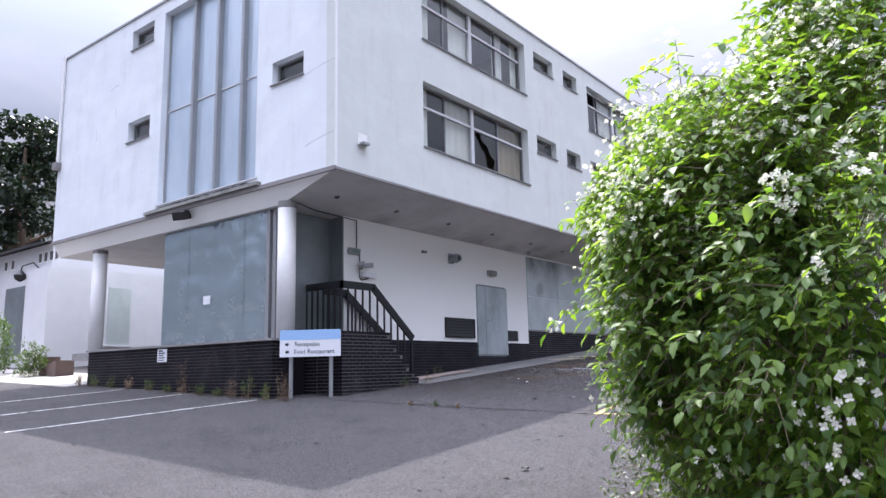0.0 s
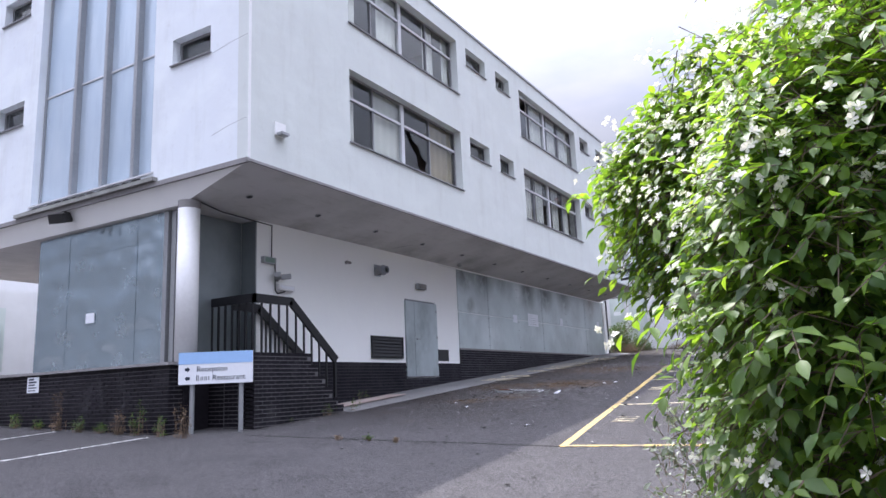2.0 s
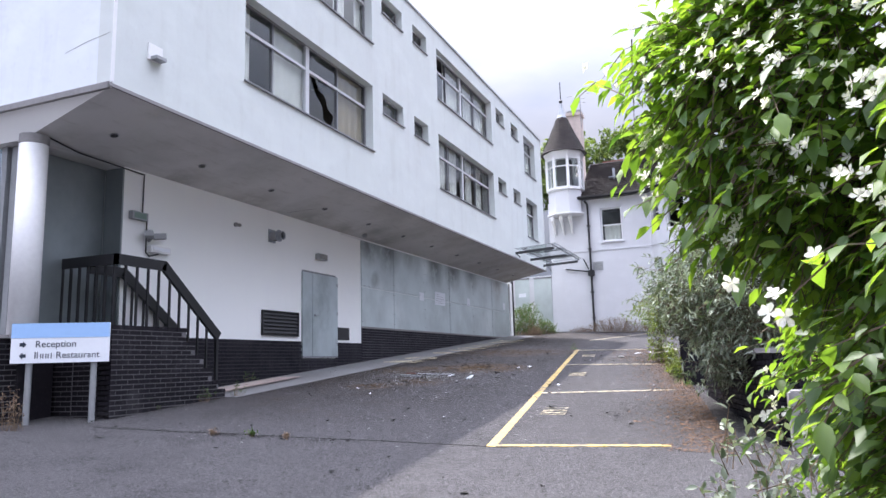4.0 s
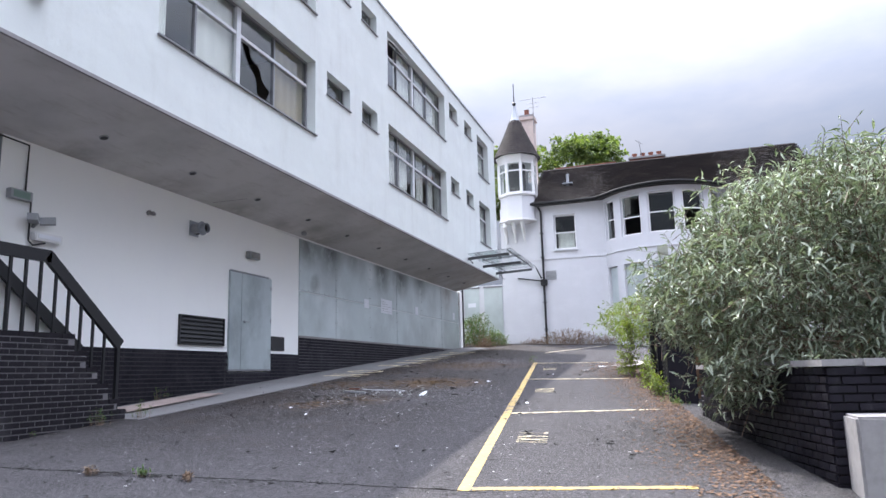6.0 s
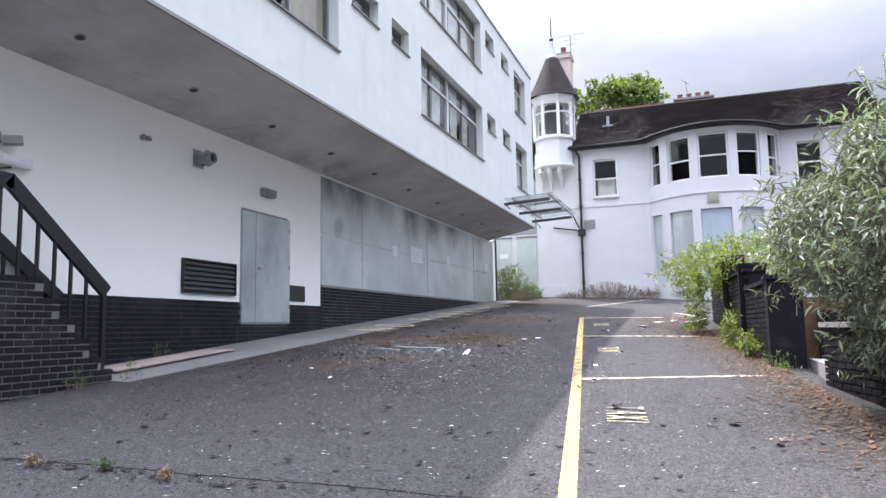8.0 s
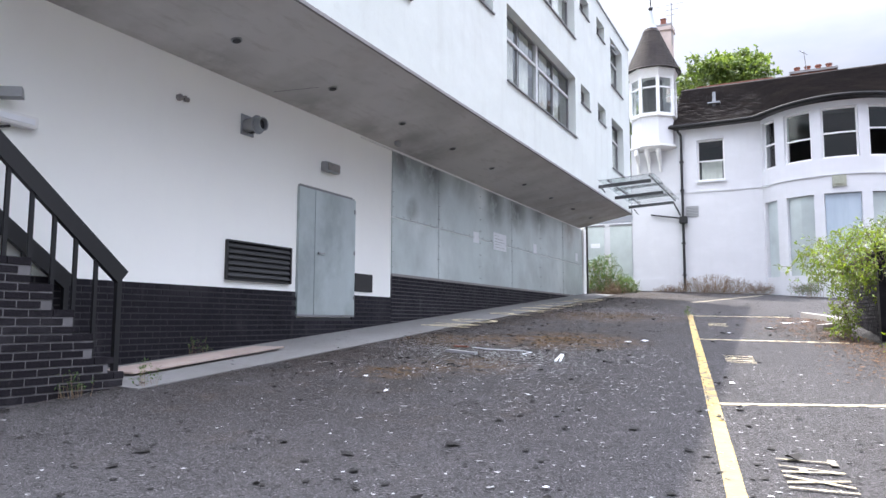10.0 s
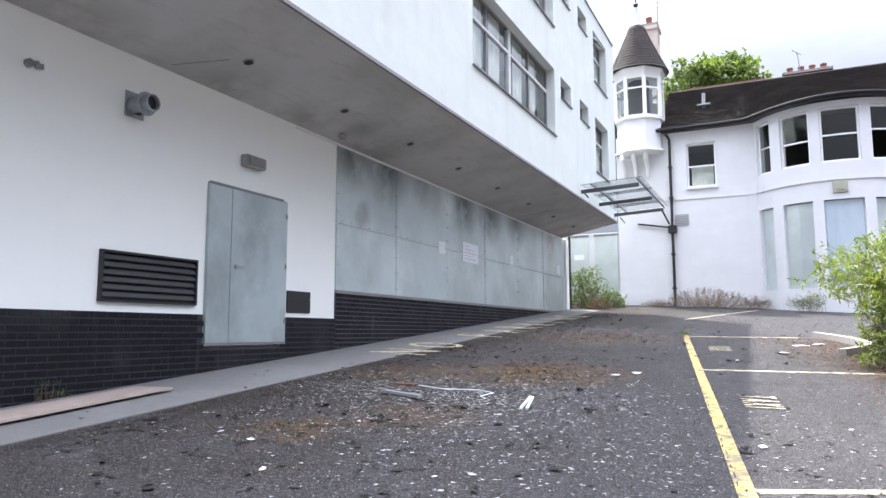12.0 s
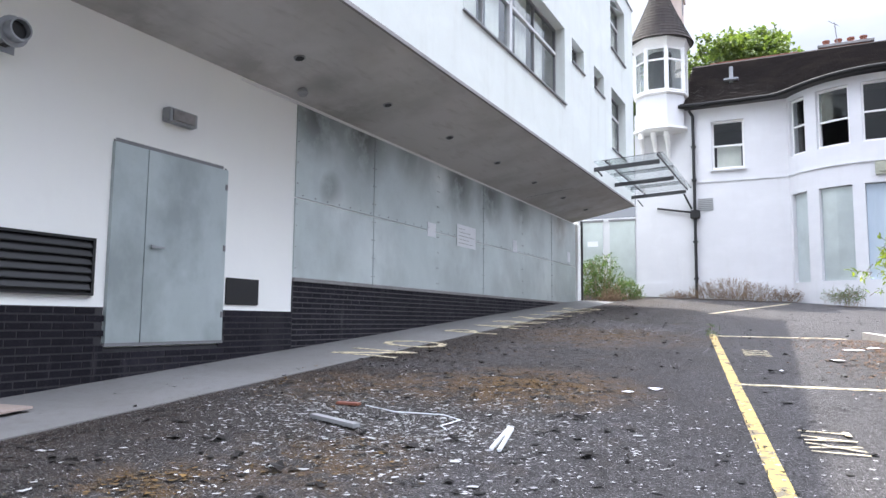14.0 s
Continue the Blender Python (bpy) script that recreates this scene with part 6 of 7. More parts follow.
def arching_sprays(rng, lobes, twigs):
    """Arching twigs with opposite leaves that hang in layers, over a crown of several lobes."""
    spots, stems = [], []
    for (c, R, share) in lobes:
        c, R = np.array(c), np.array(R)
        lumps = [(b / np.linalg.norm(b), w) for b, w in [(rng.normal(0, 1, 3), rng.uniform(0.4, 1.5)) for _ in range(44)]]
        made = 0
        while made < twigs * share:
            d = rng.normal(0, 1, 3)
            d /= np.linalg.norm(d)
            if d @ np.array((0.6, 0.75, 0.0)) > 0.45 and rng.random() < 0.75:
                continue
            lump = 0.80 + 0.22 * max(max(0.0, (d @ b) - 0.89) * 8.5 * w for b, w in lumps)
            p = c + d * R * lump * (1 - 0.3 * rng.random() ** 2.0) * (1.12 if rng.random() < 0.08 else 1.0)
            if p[2] < ground_z(p[0], p[1]) + 0.1:
                continue
            if any(o is not c and (((p - np.array(k)) / np.array(o)) ** 2).sum() < 0.5 for k, o, _ in lobes):
                continue
            made += 1
            out = d * np.array((1, 1, 0.5)) + rng.normal(0, 0.35, 3)
            out /= np.linalg.norm(out)
            length = rng.uniform(0.25, 0.5)
            start = p - out * length * 0.8 - np.array((0, 0, 0.04))
            points = [start + out * length * f + np.array((0, 0, 0.16 * f - 0.26 * f * f)) for f in (0, 0.35, 0.6, 0.8, 1.0)]
            side = np.cross(out, (0, 0, 1))
            side /= np.linalg.norm(side)
            face = d * 0.55 + np.array((0, 0, 0.85))
            for k in (1, 2, 3):
                for s in (-1, 1):
                    spots.append((points[k], out * 0.6 + side * s * 0.75 + np.array((0, 0, -0.35)), face + side * s * 0.25))
            spots.append((points[4], out * 0.9 + np.array((0, 0, -0.55)), face))
            stems += [(points[0], points[2]), (points[2], points[4])]
    return spots, stems


spots, stems = arching_sprays(nr, LOBES, 9600)
leaves("foliage", spots, 0.086, M["leaf"], sh, 1, 0.15, 0.52, stray=0.28)
twig_mesh("brushwood", stems, 0.0035, M["bark"], sh)
limbs(sh, (0.9, 3.2, ground_z(0.9, 3.2) - 0.05), [(0.95 + 1.3 * math.cos(a), 3.3 + 1.0 * math.sin(a), z) for a, z in ((0.3, 3.2), (1.3, 3.6), (2.4, 3.3), (3.2, 2.4), (3.9, 3.0), (4.6, 2.6), (5.4, 3.5), (0.9, 2.4), (2.9, 1.4), (4.2, 1.5))], 0.03, M["bark"], "stem")
heads = []
hr = random.Random(8)
middle = np.array((0.9, 3.4, 1.8))
for a, b in hr.sample(stems[1::2], 1600):
    if b[2] < 2.2 and hr.random() < 0.8 or np.linalg.norm((b - middle) / np.array((2.2, 2.3, 2.4))) < 0.76:
        continue
    d = b - middle
    d = d / np.linalg.norm(d)
    for k in range(hr.randint(3, 7)):
        heads.append((b + d * 0.05 + np.array([hr.gauss(0, 0.045) for _ in range(3)]), d + np.array([hr.gauss(0, 0.4) for _ in range(3)]) + np.array((0, 0, 0.3))))
flowers("blossoms", heads, 0.036, M["petal"], sh, 4)
# small yellow-flowered plant and pale ground plants at its foot
for (x, y, r, h, m, lbl) in ((1.62, 1.35, 0.42, 0.75, "leaf_lime", "low yellow-flowered plant in front of the large shrub"), (-0.95, 3.5, 0.42, 0.95, "leaf_grey", "pale straggly brush at the foot of the large shrub")):
    th = thing("weed_clump", lbl, "plant", "weeds", at=(x, y, ground_z(x, y)))
    g = ground_z(x, y)
    spots, stems = sprays(nr, (x, y, g + h * 0.4), (r, r, h), 160, 6, 0.16, ground_z, 0.6, up=0.5)
    leaves("foliage", spots, 0.05, M[m], th, 5, 0.1, 0.5)
    twig_mesh("brushwood", stems, 0.003, M["dry"], th)
    if m == "leaf_lime" and x > 0:
        flowers("flowers", [(np.array(b) + np.array((0, 0, 0.04)), (0, -0.5, 1)) for a, b in stems[:30]], 0.03, M["petal_yellow"], th, 3)

# grey-leaved shrub over the retaining wall
th = thing("grey_shrub", "sprawling buddleia with grey-green leaves leaning over a brick wall", "shrub", at=(0.4, 11.6, 1.2))
spots, stems = sprays(nr, (0.6, 11.5, 2.5), (2.9, 2.5, 1.8), 7800, 8, 0.42, lambda x, y: 1.15 if x < -1.0 else 1.6, 0.4, up=0.25)
leaves("foliage", spots, 0.118, M["leaf_grey"], th, 2, 0.45, 0.2)
twig_mesh("brushwood", stems, 0.005, M["bark"], th)
limbs(th, (0.5, 11.5, 0.9), [(0.5 + 1.9 * math.cos(a), 11.5 + 1.6 * math.sin(a), z) for a, z in ((0.3, 3.7), (1.3, 3.9), (2.4, 3.6), (3.2, 3.0), (3.9, 3.4), (4.6, 3.2), (5.4, 3.9), (3.4, 1.9))], 0.04, M["bark"], "stem")
# lime shrub beyond
for k, (c, r, n, s) in enumerate((((-1.85, 20.5, 3.0), (1.95, 2.0, 0.72), 1500, 0.085), ((-3.0, 19.6, 2.2), (0.3, 0.6, 0.85), 170, 0.08), ((-2.5, 17.2, 1.6), (0.2, 0.5, 0.42), 100, 0.07), ((-2.3, 15.9, 1.35), (0.2, 0.35, 0.3), 70, 0.07))):
    th = thing("lime_shrub" if k == 0 else "lime_shoots", "yellow-green shrub growing over the stepped brick wall" if k == 0 else "bright green shoots at the foot of the stepped wall", "shrub" if k == 0 else "plant", at=(c[0], c[1], ground_z(c[0], c[1])))
    spots, stems = sprays(nr, c, r, n, 6, 0.28, ground_z, 0.5, up=0.3)
    leaves("foliage", spots, s, M["leaf_lime"], th, 20 + k, 0.1, 0.35)
    twig_mesh("brushwood", stems, 0.005, M["bark"], th)
    if k == 0:
        limbs(th, (c[0], c[1], ground_z(c[0], c[1]) - 0.05), [(c[0] + dx, c[1] + dy, 3.2) for dx, dy in ((-0.8, 0), (0.5, -0.7), (0.2, 0.9))], 0.035, M["bark"], "stem")
# self-sown shrub and weeds at the link and house foot
for c, r, n, s, m, lbl in (((-10.6, 33.9, 3.5), (0.9, 0.9, 1.1), 420, 0.11, "leaf_tree", "self-sown green shrub at the corner of the block"), ((-9.8, 34.6, 3.1), (0.7, 0.6, 0.6), 220, 0.09, "leaf_tree", "green weeds below the white wall"),
                           ((-9.9, 32.9, 2.9), (0.5, 0.4, 0.55), 120, 0.07, "dry", "dry grass tuft by the end of the block"), ((-6.6, 36.1, 3.2), (1.6, 0.5, 0.55), 480, 0.055, "dry", "dry reddish weeds along the foot of the house"),
                           ((-5.0, 36.2, 3.15), (0.6, 0.4, 0.3), 130, 0.055, "dry", "dry low weeds by the bow"), ((-3.4, 34.6, 3.1), (0.7, 0.4, 0.3), 150, 0.06, "leaf_tree", "green weeds under the bow"),
                           ((-8.4, 36.2, 3.1), (0.7, 0.4, 0.25), 110, 0.055, "dry", "sparse dry weeds below the turret")):
    th = thing("weed_clump", lbl, "plant", "weeds", at=(c[0], c[1], ground_z(c[0], c[1])))
    spots, stems = sprays(nr, c, r, n, 6, 0.25, ground_z, 0.7, up=0.6)
    leaves("foliage", spots, s, M[m], th, 30, 0.1, 0.35)
    twig_mesh("brushwood", [((a[0], a[1], ground_z(a[0], a[1]) - 0.02) if i % 4 == 0 else a, b) for i, (a, b) in enumerate(stems)], 0.006, M["dry"], th)
# shrub and weeds by the annex, weeds along the low wall
for c, r, n, s, lbl in (((-26.8, 7.6, 2.6), (1.6, 0.9, 1.6), 700, 0.12, "dark green bush beside the annex wall"), ((-24.3, 8.2, 2.0), (1.0, 0.5, 0.8), 260, 0.09, "tall weeds by the annex")):
    th = thing("bush", lbl, "bush", at=(c[0], c[1], ground_z(c[0], c[1])))
    spots, stems = sprays(nr, c, r, n, 6, 0.3, ground_z, 0.6, up=0.3)
    leaves("foliage", spots, s, M["leaf_tree"], th, 31, 0.1, 0.4)
    twig_mesh("brushwood", stems, 0.006, M["bark"], th)
wr = random.Random(21)
for k, x in enumerate((-18.9, -18.2, -17.3, -16.4, -15.4, -14.6, -13.9, -13.2, -12.6, -12.0, -11.5, -10.9, -10.3)):
    y = 7.28 + wr.uniform(-0.05, 0.05)
    g = ground_z(x, y)
    h = wr.choice((0.16, 0.25, 0.5, 0.3)) + (0.35 if k in (6, 10) else 0)
    th = thing("weed_clump", "small green and dry weeds along the low brick wall", "plant", "weeds", at=(x, y, g))
    spots, stems = sprays(nr, (x, y, g + h * 0.4), (0.22, 0.12, h), 34, 5, 0.12, ground_z, 0.7, up=0.7)
    leaves("foliage", spots, 0.045, M["leaf_tree"] if k % 3 else M["dry"], th, 40 + k, 0.0, 0.4)
    twig_mesh("brushwood", [((a[0], a[1], g - 0.01), b) for a, b in stems], 0.003, M["dry"], th)
for x, y in ((-9.55, 11.1), (-10.7, 12.95), (-6.25, 7.9), (-7.35, 7.85), (-5.9, 22.8), (-6.8, 7.95), (-9.6, 10.4), (-2.1, 14.4), (-1.95, 14.2), (-9.75, 9.4)):
    g = ground_z(x, y)
    h = 0.05 if y < 10 else 0.22
    th = thing("weed_clump", "small weed sprouting from a joint in the tarmac", "plant", "weeds", at=(x, y, g))
    spots, stems = sprays(nr, (x, y, g + h * 0.3), (0.14 if h < 0.1 else 0.17, 0.06 if h < 0.1 else 0.17, h), 20, 5, 0.05, ground_z, 0.7, up=0.7)
    leaves("foliage", spots, 0.035, M["dry"] if y < 7.92 else M["leaf_tree"], th, 60, 0.0, 0.35)
    twig_mesh("brushwood", [((a[0], a[1], g - 0.01), b) for a, b in stems], 0.002, M["dry"], th)


# trees
def tree(name, label, base, height, crown, blobs, n, size, material, seed, trunk_r=0.35):
    rng = np.random.default_rng(seed)
    g = base[2]
    th = thing(name, label, "tree", at=base)
    bm = bmesh.new()
    tube(bm, [(base[0], base[1], g - 0.3), (base[0] + 0.2, base[1], g + height * 0.5), (base[0], base[1], g + height * 0.85)], [trunk_r, trunk_r * 0.7, trunk_r * 0.2], 9)
    part("trunk", bm, M["bark"], th)
    limbs(th, (base[0] + 0.1, base[1], g + height * 0.45), [b[0] for b in blobs[:7]], trunk_r * 0.35, M["bark"], "limb")
    spots = []
    for c, r in blobs:
        s, _ = sprays(rng, c, r, int(n * r[0] * r[2]), 7, size * 1.8, None, 0.6, up=0.1)
        spots += s
    leaves("crown", spots, size, material, th, seed, 0.2, 0.7)
    return th


def crown_blobs(seed, centre, spread_r, count, r0, r1, flat=0.7):
    rng = random.Random(seed)
    out = []
    for _ in range(count):
        a, d, z = rng.uniform(0, 6.28), rng.uniform(0.2, 1) ** 0.6, rng.uniform(-1, 1)
        r = rng.uniform(r0, r1)
        k = math.sqrt(max(0.1, 1 - z * z * 0.8))
        out.append(((centre[0] + spread_r[0] * d * k * math.cos(a), centre[1] + spread_r[1] * d * k * math.sin(a), centre[2] + spread_r[2] * z), (r, r, r * flat)))
    return out


tree("broadleaf_tree", "tall light green broadleaf tree behind the house roof", (-7.5, 52, 3), 14, 0, crown_blobs(1, (-7.9, 52, 14.4), (5.2, 2.5, 3.4), 60, 0.8, 1.5), 52, 0.24, M["leaf_far"], 70)
tree("broadleaf_tree", "light green broadleaf tree showing beside the turret", (-12.5, 54, 3), 14, 0, crown_blobs(2, (-12.9, 54, 15.6), (3.0, 2, 3.2), 30, 0.8, 1.4), 50, 0.24, M["leaf_far"], 71)
tree("pine_tree", "dark Scots pine with bare limbs and flat needle clumps", (-59, 21, 3), 20, 0, crown_blobs(3, (-59.5, 21, 15.5), (6.5, 5, 6.5), 52, 1.3, 2.4, 0.45), 26, 0.42, M["needle"], 72, 0.6)
tree("pine_tree", "dark pine beyond the annex roof", (-68, 24, 3), 18, 0, crown_blobs(4, (-68, 24, 13.5), (7, 5, 8), 40, 1.5, 2.6, 0.45), 22, 0.45, M["needle"], 73, 0.6)

# retaining walls on the uphill side
def brick_run(name, label, p, q, z_top, thick=0.3, singles=120, cap=True):
    p, q = Vector((*p, 0)), Vector((*q, 0))
    d = q - p
    L = d.length
    d.normalize()
    side = Vector((-d.y, d.x, 0))
    th = thing(name, label, "wall", kind="structure", at=(p.x, p.y, ground_z(p.x, p.y)))
    bm = bmesh.new()
    for (a, b, zt) in z_top:
        vs = []
        lo = ground_z(p.x, p.y) - 0.5
        for u in (a + 0.012, b - 0.012):
            for s in (-0.03, -thick):
                for z in (lo, zt - 0.006):
                    v = p + d * u + side * s
                    vs.append(bm.verts.new((v.x, v.y, z)))
        for f in ((0, 1, 3, 2), (4, 6, 7, 5), (0, 4, 5, 1), (2, 3, 7, 6), (0, 2, 6, 4), (1, 5, 7, 3)):
            bm.faces.new([vs[i] for i in f])
    part("core", bm, M["brick"], th)
    # bricks on the face toward the drive: the run is walked from far to near so that it looks that way
    ang = math.degrees(math.atan2(-d.y, -d.x))
    brickwork(th, (q.x, q.y), ang, lambda u: next((zt for a, b, zt in z_top if a - 1e-6 <= L - u <= b + 1e-6), 0), L, M["brick"], singles)
    if cap:
        for a, b, zt in z_top:
            bm = bmesh.new()
            beam(bm, p + d * (a - 0.02) - side * (thick / 2 - 0.01) + Vector((0, 0, zt + 0.03)), p + d * (b + 0.02) - side * (thick / 2 - 0.01) + Vector((0, 0, zt + 0.03)), thick + 0.05, 0.06)
            part("coping", bm, M["coping"] if name == "retaining_wall" else M["brick"], th)
    return th


RA, RB = (-0.71, 9.2), (-1.64, 13.4)

brick_run("retaining_wall", "black painted brick retaining wall with a grey stone coping", RA, RB, [(0, 4.3, 1.68)], singles=200)
near = thing("retaining_wall", "short return of the black brick retaining wall with a lower block", "wall", kind="structure", at=(-0.5, 9.1, 0.7))
boxed("core", (-0.68, 1.6, 9.215, 9.5, 0.3, 1.67), M["brick"], near)
boxed("coping", (-0.4, 1.65, 9.16, 9.52, 1.675, 1.74), M["coping"], near)
boxed("low_block", (-0.62, 1.2, 8.7, 9.2, 0.2, 1.28), M["coping"], near, bevel=0.02)
brickwork(near, (-0.71, 9.2), 0, lambda u: 1.67, 2.3, M["brick"], 60)
brick_run("stepped_wall", "black painted brick wall stepping up the slope with square piers", (-2.04, 15.0), (-2.66, 23.2), [(0, 2.2, 2.3), (2.2, 4.6, 2.62), (4.6, 8.22, 3.02)], singles=240)
pier_things = []
for x, y, zt in ((-1.87, 14.95, 2.4), (-2.08, 17.6, 2.78), (-2.28, 19.8, 3.12)):
    th = thing("brick_pier", "square black brick pier of the stepped garden wall", "pier", "brick piers", at=(x, y, ground_z(x, y)))
    boxed("shaft", (x - 0.22, x + 0.22, y - 0.2, y + 0.2, ground_z(x, y) - 0.2, zt - 0.07), M["brick"], th)
    boxed("cap", (x - 0.25, x + 0.25, y - 0.23, y + 0.23, zt - 0.07, zt), M["brick"], th, bevel=0.01)
fixed("wall_garden", (-1.6, -1.3, 13.45, 15.0, 0.8, 1.25), M["coping"])
fixed("wall_garden", (-1.4, 3.0, 15.2, 15.5, 0.8, 1.9), M["brick"])
bm = bmesh.new()
lo = [bm.verts.new((x, y, 0.4)) for x, y in ((-0.45, 9.45), (6, 9.45), (6, 13.3), (-1.3, 13.3))]
hi = [bm.verts.new((v.co.x, v.co.y, 1.5)) for v in lo]
bm.faces.new(hi)
for i in range(4):
    bm.faces.new((lo[i], lo[(i + 1) % 4], hi[(i + 1) % 4], hi[i]))
part("ground", bm, M["litter"], kind="structure", label="raised soil bed behind the retaining wall")
fixed("ground", (-1.7, 6.0, 15.5, 24.0, 0.6, 2.1), M["litter"])
th = thing("broken_kerb", "curved pale concrete kerb edging around the litter bed", "kerb", at=(-3.3, 22.5, ground_z(-3.3, 22.5)))
pts = [(-3.6 + 0.75 * math.sin(k * 0.35), 24.4 - 0.42 * k) for k in range(9)]
bm = bmesh.new()
for (x0, y0), (x1, y1) in zip(pts, pts[1:]):
    beam(bm, (x0, y0, ground_z(x0, y0) + 0.05), (x1, y1, ground_z(x1, y1) + 0.05), 0.12, 0.14)
part("kerb", bm, M["kerb"], th)

# road markings
def yline(y):
    return -3.75 - 0.145 * (y - 8.29)


def stripe(name, p, q, w, material, lift=0.004, label=""):
    p, q = Vector(p), Vector(q)
    d = (q - p).normalized()
    s = Vector((-d.y, d.x)) * w / 2
    return on_ground(name, [tuple(v) for v in (p + s, q + s, q - s, p - s)], material, lift, label=label)


stripe("road_marking", (yline(8.24), 8.24), (yline(23.8), 23.8), 0.11, M["yellow"], 0.004, "worn yellow line down the drive")
stripe("road_marking", (yline(8.29) + 0.06, 8.31), (-1.85, 8.88), 0.1, M["yellow"], 0.007, "worn yellow line across a parking bay")
for y, dy, x1 in ((12.93, 1.0, -2.2), (18.42, 0.62, -3.0), (23.5, 0.75, -3.9)):
    stripe("road_marking", (yline(y) + 0.06, y), (x1, y + dy), 0.08, M["cream"], 0.007, "thin worn line across a parking bay")
for x0, x1 in ((-14.15, -13.8), (-11.52, -11.04), (-16.86, -16.49)):
    stripe("road_marking", (x0 - 0.15, 2.6), (x1, 7.2), 0.08, M["white_line"], 0.004, "thin white parking bay line")
stripe("road_marking", (-6.6, 29.0), (-4.9, 35.2), 0.08, M["cream"], 0.004)


def painted_word(text, x, y, size, angle, spacing, material, label, sx=1.0):
    th = thing("painted_word", label, "road marking", kind="structure", at=(x, y, ground_z(x, y)))
    d = Vector((math.cos(radians(angle)), math.sin(radians(angle))))
    slope = Matrix(((1, 0, 0, 0), (0, 1, 0, 0), (-0.0421, 0.076, 1, 0), (0, 0, 0, 1)))
    for k, ch in enumerate(text):
        if ch == " ":
            continue
        p = Vector((x, y)) + d * spacing * k
        m = Matrix.Translation((p.x, p.y, ground_z(p.x, p.y) + 0.014)) @ slope @ Matrix.Rotation(radians(angle), 4, "Z") @ Matrix.Diagonal((sx, 1, 1, 1))
        lettering("letter", ch, size, m, material, th, 0.0015)
    return th


painted_word("NO PARKING", -9.2, 18.05, 1.45, 90, 1.12, M["cream"], "NO PARKING painted in cream letters along the wall", 0.66)
for y in (11.25, 16.45, 21.6):
    painted_word("TAXI", yline(y) + 0.3, y, 0.52, -90 + 8, 0.22, M["cream"], "TAXI painted in worn yellow letters in a parking bay", 0.45)

# litter and debris
def scatter(name, spots, size, material, label, cat, seed, flat=0.25, sides=4):
    rng = random.Random(seed)
    verts, faces = [], []
    for x, y in spots:
        s = size * (0.4 + 1.6 * rng.random() ** 3.2)
        a0, el = rng.uniform(0, 6.28), rng.uniform(0.25, 1)
        z = ground_z(x, y) + 0.006
        n = len(verts)
        tilt = rng.uniform(-flat, flat)
        for k in range(sides):
            a = 2 * math.pi * k / sides + rng.uniform(-0.4, 0.4)
            u, v = s * math.cos(a), s * el * math.sin(a)
            verts.append((x + u * math.cos(a0) - v * math.sin(a0), y + u * math.sin(a0) + v * math.cos(a0), z + abs(u * tilt)))
        faces.append(tuple(range(n, n + sides)))
    ob = raw(name, verts, faces, material, None, label, "stuff")
    return tagged(ob, category=cat)


dr = random.Random(77)
spots = []
for cx, cy, sx, sy, n in ((-7.6, 15.2, 1.0, 0.7, 4200), (-6.6, 14.0, 1.5, 1.3, 2400), (-6.2, 12.2, 1.7, 1.2, 500), (-7.8, 23.8, 1.0, 1.3, 2200), (-6.5, 18.5, 1.6, 4.5, 900), (-4.5, 13.0, 1.4, 4.0, 900), (-6.0, 9.5, 2.6, 1.6, 500)):
    spots += [(dr.gauss(cx, sx), dr.gauss(cy, sy)) for _ in range(n)]
for _ in range(90):
    cx, cy = dr.gauss(-6.9, 1.3), dr.gauss(14.6, 1.5)
    spots += [(dr.gauss(cx, 0.12), dr.gauss(cy, 0.12)) for _ in range(14)]
spots = [p for p in spots if -9.4 < p[0] < -2.4 and 7.5 < p[1] < 34]
scatter("paint_flakes", spots, 0.0125, M["flake"], "scattered white flakes of paint and plaster on the tarmac", "debris", 5)
spots = [(dr.uniform(-9.6, -1.8), dr.uniform(3.0, 34)) for _ in range(6000)] + [(min(-3.0, dr.gauss(-7.2, 1.4)), dr.gauss(15.5, 3.5)) for _ in range(2600)] + [(dr.uniform(-16, 0), dr.uniform(-1.5, 7)) for _ in range(350)] + [(dr.gauss(-9.0, 0.5), dr.uniform(11, 30)) for _ in range(900)]
spots += [(-9.35 + abs(dr.gauss(0, 0.4)), dr.uniform(11.5, 31)) for _ in range(2600)]
scatter("dark_litter", spots, 0.021, M["crumb"], "scattered dark crumbs, cones and leaf bits on the tarmac", "debris", 6, 0.5, 5)
spots = [(dr.gauss(0, 0.42), dr.uniform(0, 1)) for _ in range(17000)]
lit = []
for o, f in spots:
    y = 8.6 + 15.5 * f
    edge = -0.95 - 0.14 * (y - 9.2) if y > 9 else -0.95
    w = 0.55 + 0.5 * math.exp(-((y - 22) / 3) ** 2)
    lit.append((edge - 0.25 - abs(o) * w * 1.7, y))
scatter("leaf_litter", lit, 0.018, M["litter"], "drift of brown fallen leaves along the foot of the garden wall", "leaf litter", 7, 0.7)
lit = [(dr.uniform(-10.6, -9.4), dr.gauss(8.3, 0.1) + 0) for _ in range(120)] + [(-9.65 + abs(dr.gauss(0, 0.08)), dr.uniform(8.4, 11.2)) for _ in range(260)] + [(dr.uniform(-19, -10.5), 7.32 - abs(dr.gauss(0, 0.12))) for _ in range(500)] + [(dr.gauss(-6.4, 0.7), dr.gauss(7.95, 0.05)) for _ in range(200)]
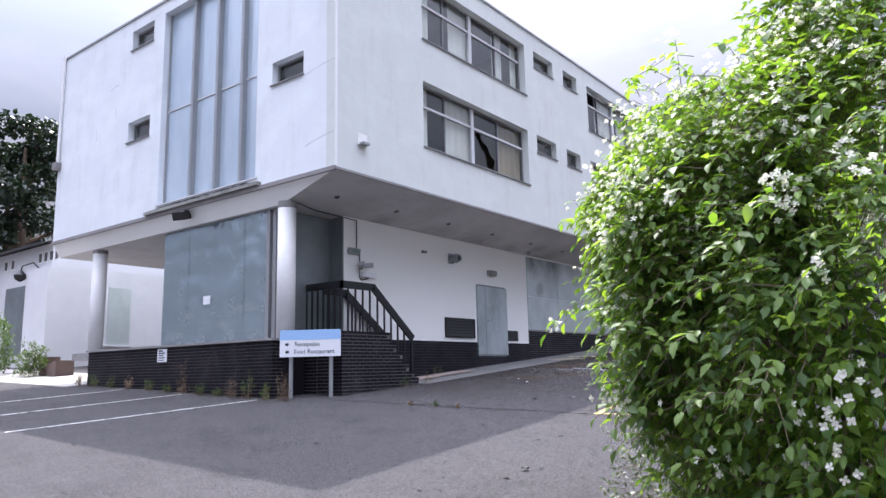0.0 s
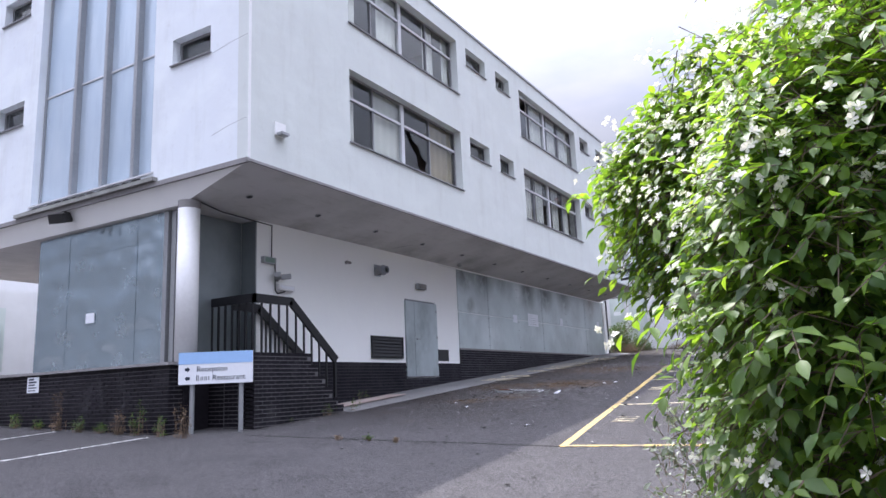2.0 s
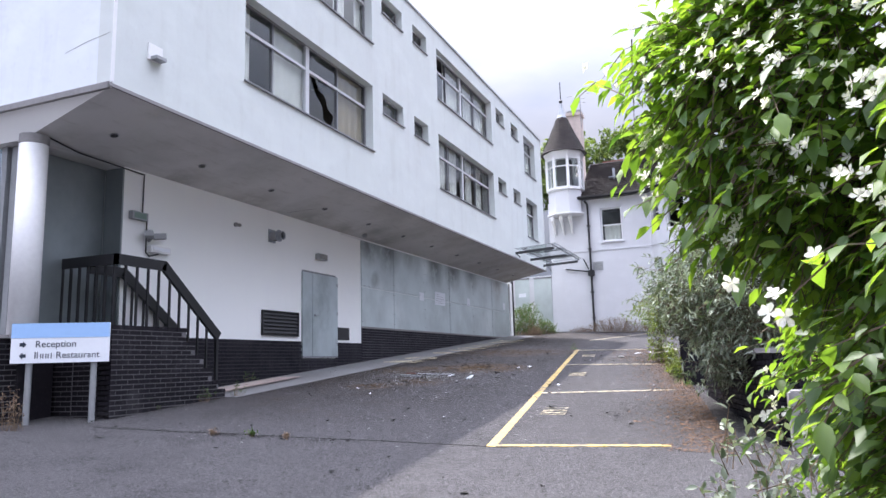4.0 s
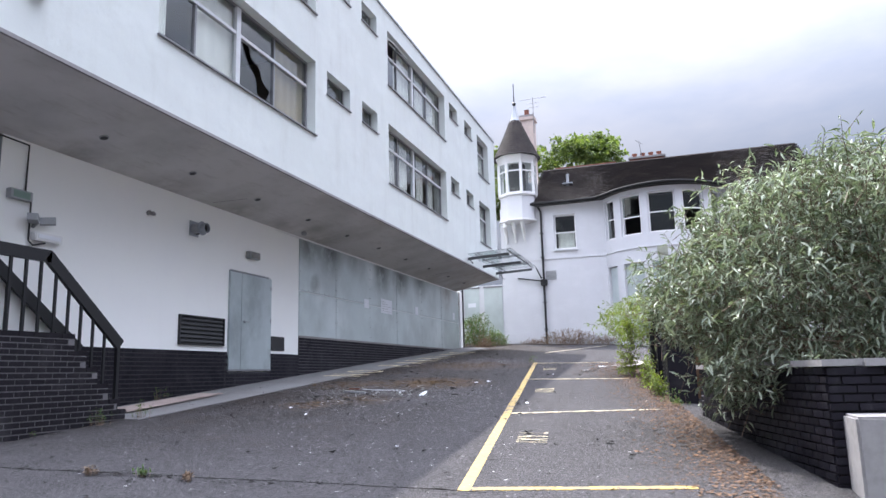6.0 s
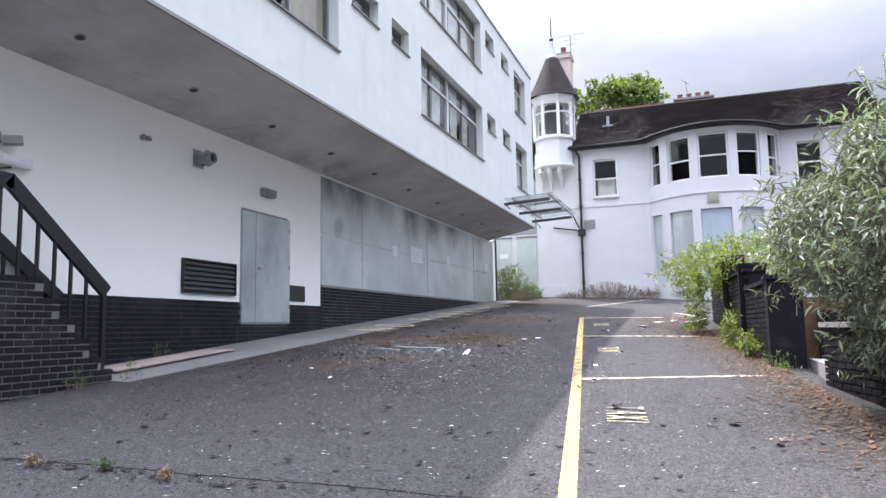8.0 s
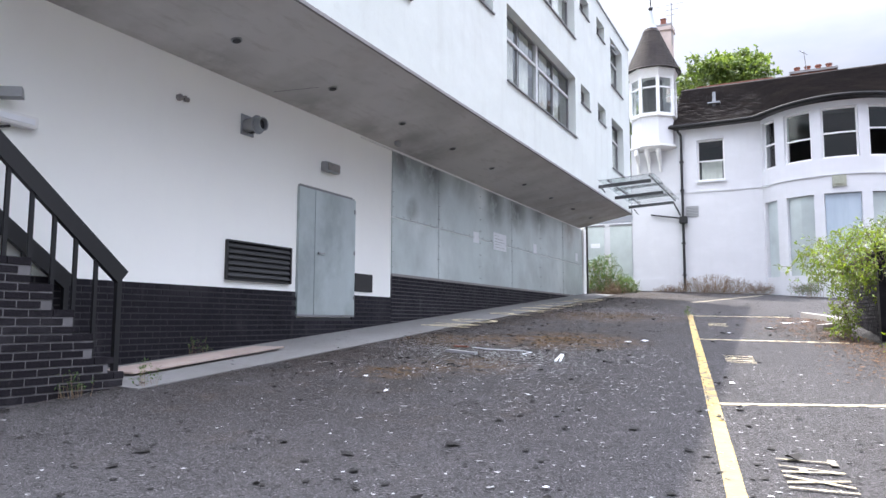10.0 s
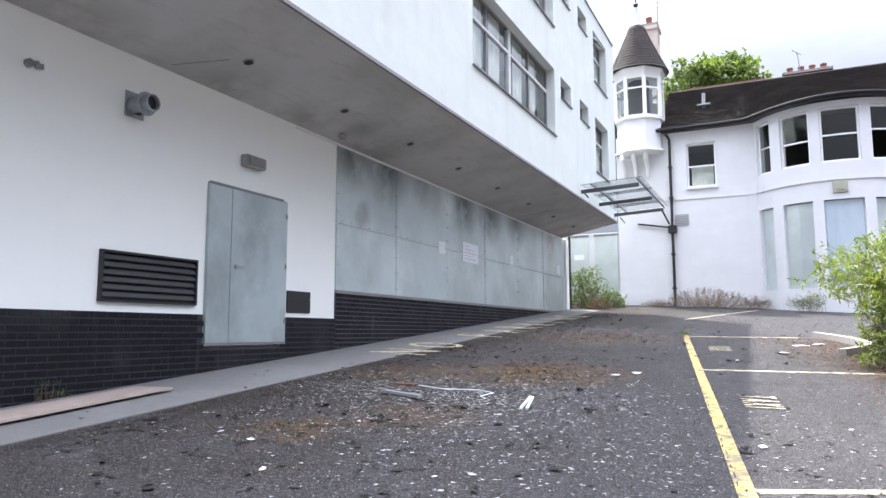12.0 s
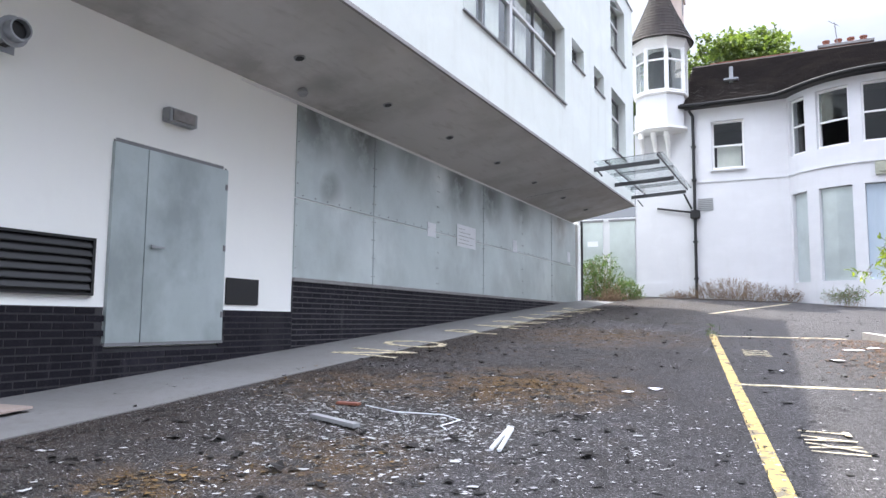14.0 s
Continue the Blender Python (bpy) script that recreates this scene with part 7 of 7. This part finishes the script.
lit += [(x, 7.86 + 0.06 * (x + 9.4) + dr.gauss(0, 0.045)) for x in [dr.uniform(-9.4, -3.4) for _ in range(380)]]
scatter("dry_litter", lit, 0.017, M["crumb"], "thin line of dry litter at the foot of the brick wall", "leaf litter", 8, 0.6)
lumps = [(dr.uniform(-9.2, -2.2), dr.uniform(8.5, 30)) for _ in range(420)] + [(dr.gauss(-7.6, 1.2), dr.gauss(17, 4)) for _ in range(260)] + [(dr.uniform(-14, -1), dr.uniform(0, 8)) for _ in range(90)]
scatter("fir_cones", [p for p in lumps if p[0] > -9.4], 0.034, M["crumb"], "scattered dark cones and clods on the tarmac", "debris", 17, 0.9, 6)
chips = [(dr.gauss(-7.3, 1.3), dr.gauss(14.9, 1.3)) for _ in range(260)] + [(dr.gauss(-6.0, 1.6), dr.uniform(9.5, 24)) for _ in range(110)] + [(dr.gauss(-7.6, 0.9), dr.gauss(23.6, 1.0)) for _ in range(160)]
scatter("plaster_chips", [p for p in chips if -9.2 < p[0] < -2.8], 0.025, M["flake"], "larger pale chips of plaster strewn over the tarmac", "debris", 15, 0.35, 5)
moss = [(dr.gauss(x, r), dr.gauss(y, r)) for x, y, r, n in ((-7.1, 17.2, 0.45, 1500), (-7.9, 13.1, 0.22, 260), (-7.3, 14.0, 0.25, 260), (-8.7, 16.0, 0.5, 500), (-7.7, 22.5, 0.7, 700), (-9.0, 19.5, 0.4, 300)) for _ in range(n)]
scatter("moss_crumbs", moss, 0.016, M["moss"], "small rusty crumbs of dry moss on the tarmac", "moss", 16, 0.6, 5)
# cracks in the tarmac
bm = bmesh.new()
cr = random.Random(4)
for x, y, dx, dy, n in ((-9.4, 7.86, 0.2, 0.012, 29), (-4.47, 13.0, -0.029, 0.2, 44)):
    for k in range(n):
        x2, y2 = x + dx + cr.uniform(-0.02, 0.02), y + dy + cr.uniform(-0.02, 0.03)
        beam(bm, (x, y, ground_z(x, y) + 0.003), (x2, y2, ground_z(x2, y2) + 0.001), 0.009, 0.004)
        x, y = x2, y2
part("crack", bm, M["crumb"], None, "thin dark crack in the tarmac", kind="structure")
# larger bits of debris


def strip(name, label, x, y, length, w, angle, material, h=0.02, pieces=1):
    th = thing(name, label, "debris", at=(x, y, ground_z(x, y)))
    for k in range(pieces):
        a = radians(angle + 3 * k)
        x0, y0 = x + 0.06 * k, y
        x1, y1 = x0 + length * math.cos(a), y0 + length * math.sin(a)
        bm = bmesh.new()
        beam(bm, (x0, y0, ground_z(x0, y0) + h), (x1, y1, ground_z(x1, y1) + h), w, h)
        part("strip", bm, material, th)
    return th


strip("plastic_trim", "two broken lengths of white plastic trim on the tarmac", -6.45, 14.7, 0.62, 0.022, 100, M["sign_white"], pieces=2)
strip("plastic_trim", "grey broken length of guttering on the tarmac", -8.05, 14.9, 0.5, 0.07, -14, M["grey"], 0.03)
strip("broken_tile", "broken reddish tile on the tarmac", -8.2, 15.45, 0.2, 0.08, 10, M["terracotta"], 0.02)
th = thing("white_cord", "loose white cord lying across the tarmac", "cord", at=(-7.6, 15.6, ground_z(-7.6, 15.6)))
bm = bmesh.new()
tube(bm, [(x, y, ground_z(x, y) + 0.015) for x, y in ((-7.95, 15.5), (-7.6, 15.4), (-7.2, 15.5), (-7.0, 15.4), (-7.05, 15.15), (-6.95, 15.05))], 0.0045, 6)
part("cord", bm, M["sign_white"], th)
for x, y, s in ((-5.0, 9.9, 0.03), (-5.9, 17.6, 0.08), (-6.1, 17.3, 0.06), (-4.8, 19.6, 0.04), (-4.35, 14.1, 0.03), (-7.9, 12.6, 0.04), (-7.3, 12.0, 0.03), (-4.2, 21.0, 0.12), (-3.9, 22.4, 0.14), (-3.6, 22.9, 0.12)):
    th = thing("paper_scrap", "crumpled pale scrap lying on the tarmac", "litter", "scraps", at=(x, y, ground_z(x, y)))
    bm = bmesh.new()
    g = ground_z(x, y)
    ring = [bm.verts.new((x + s * cr.uniform(0.6, 1.2) * math.cos(a), y + s * cr.uniform(0.6, 1.2) * math.sin(a), g + 0.006 + cr.uniform(0, 0.02))) for a in (0, 1, 2, 3, 4, 5.2)]
    top = bm.verts.new((x, y, g + 0.03))
    for i in range(6):
        bm.faces.new((ring[i], ring[(i + 1) % 6], top))
    part("scrap", bm, M["sign_white"], th)

lay_bricks()
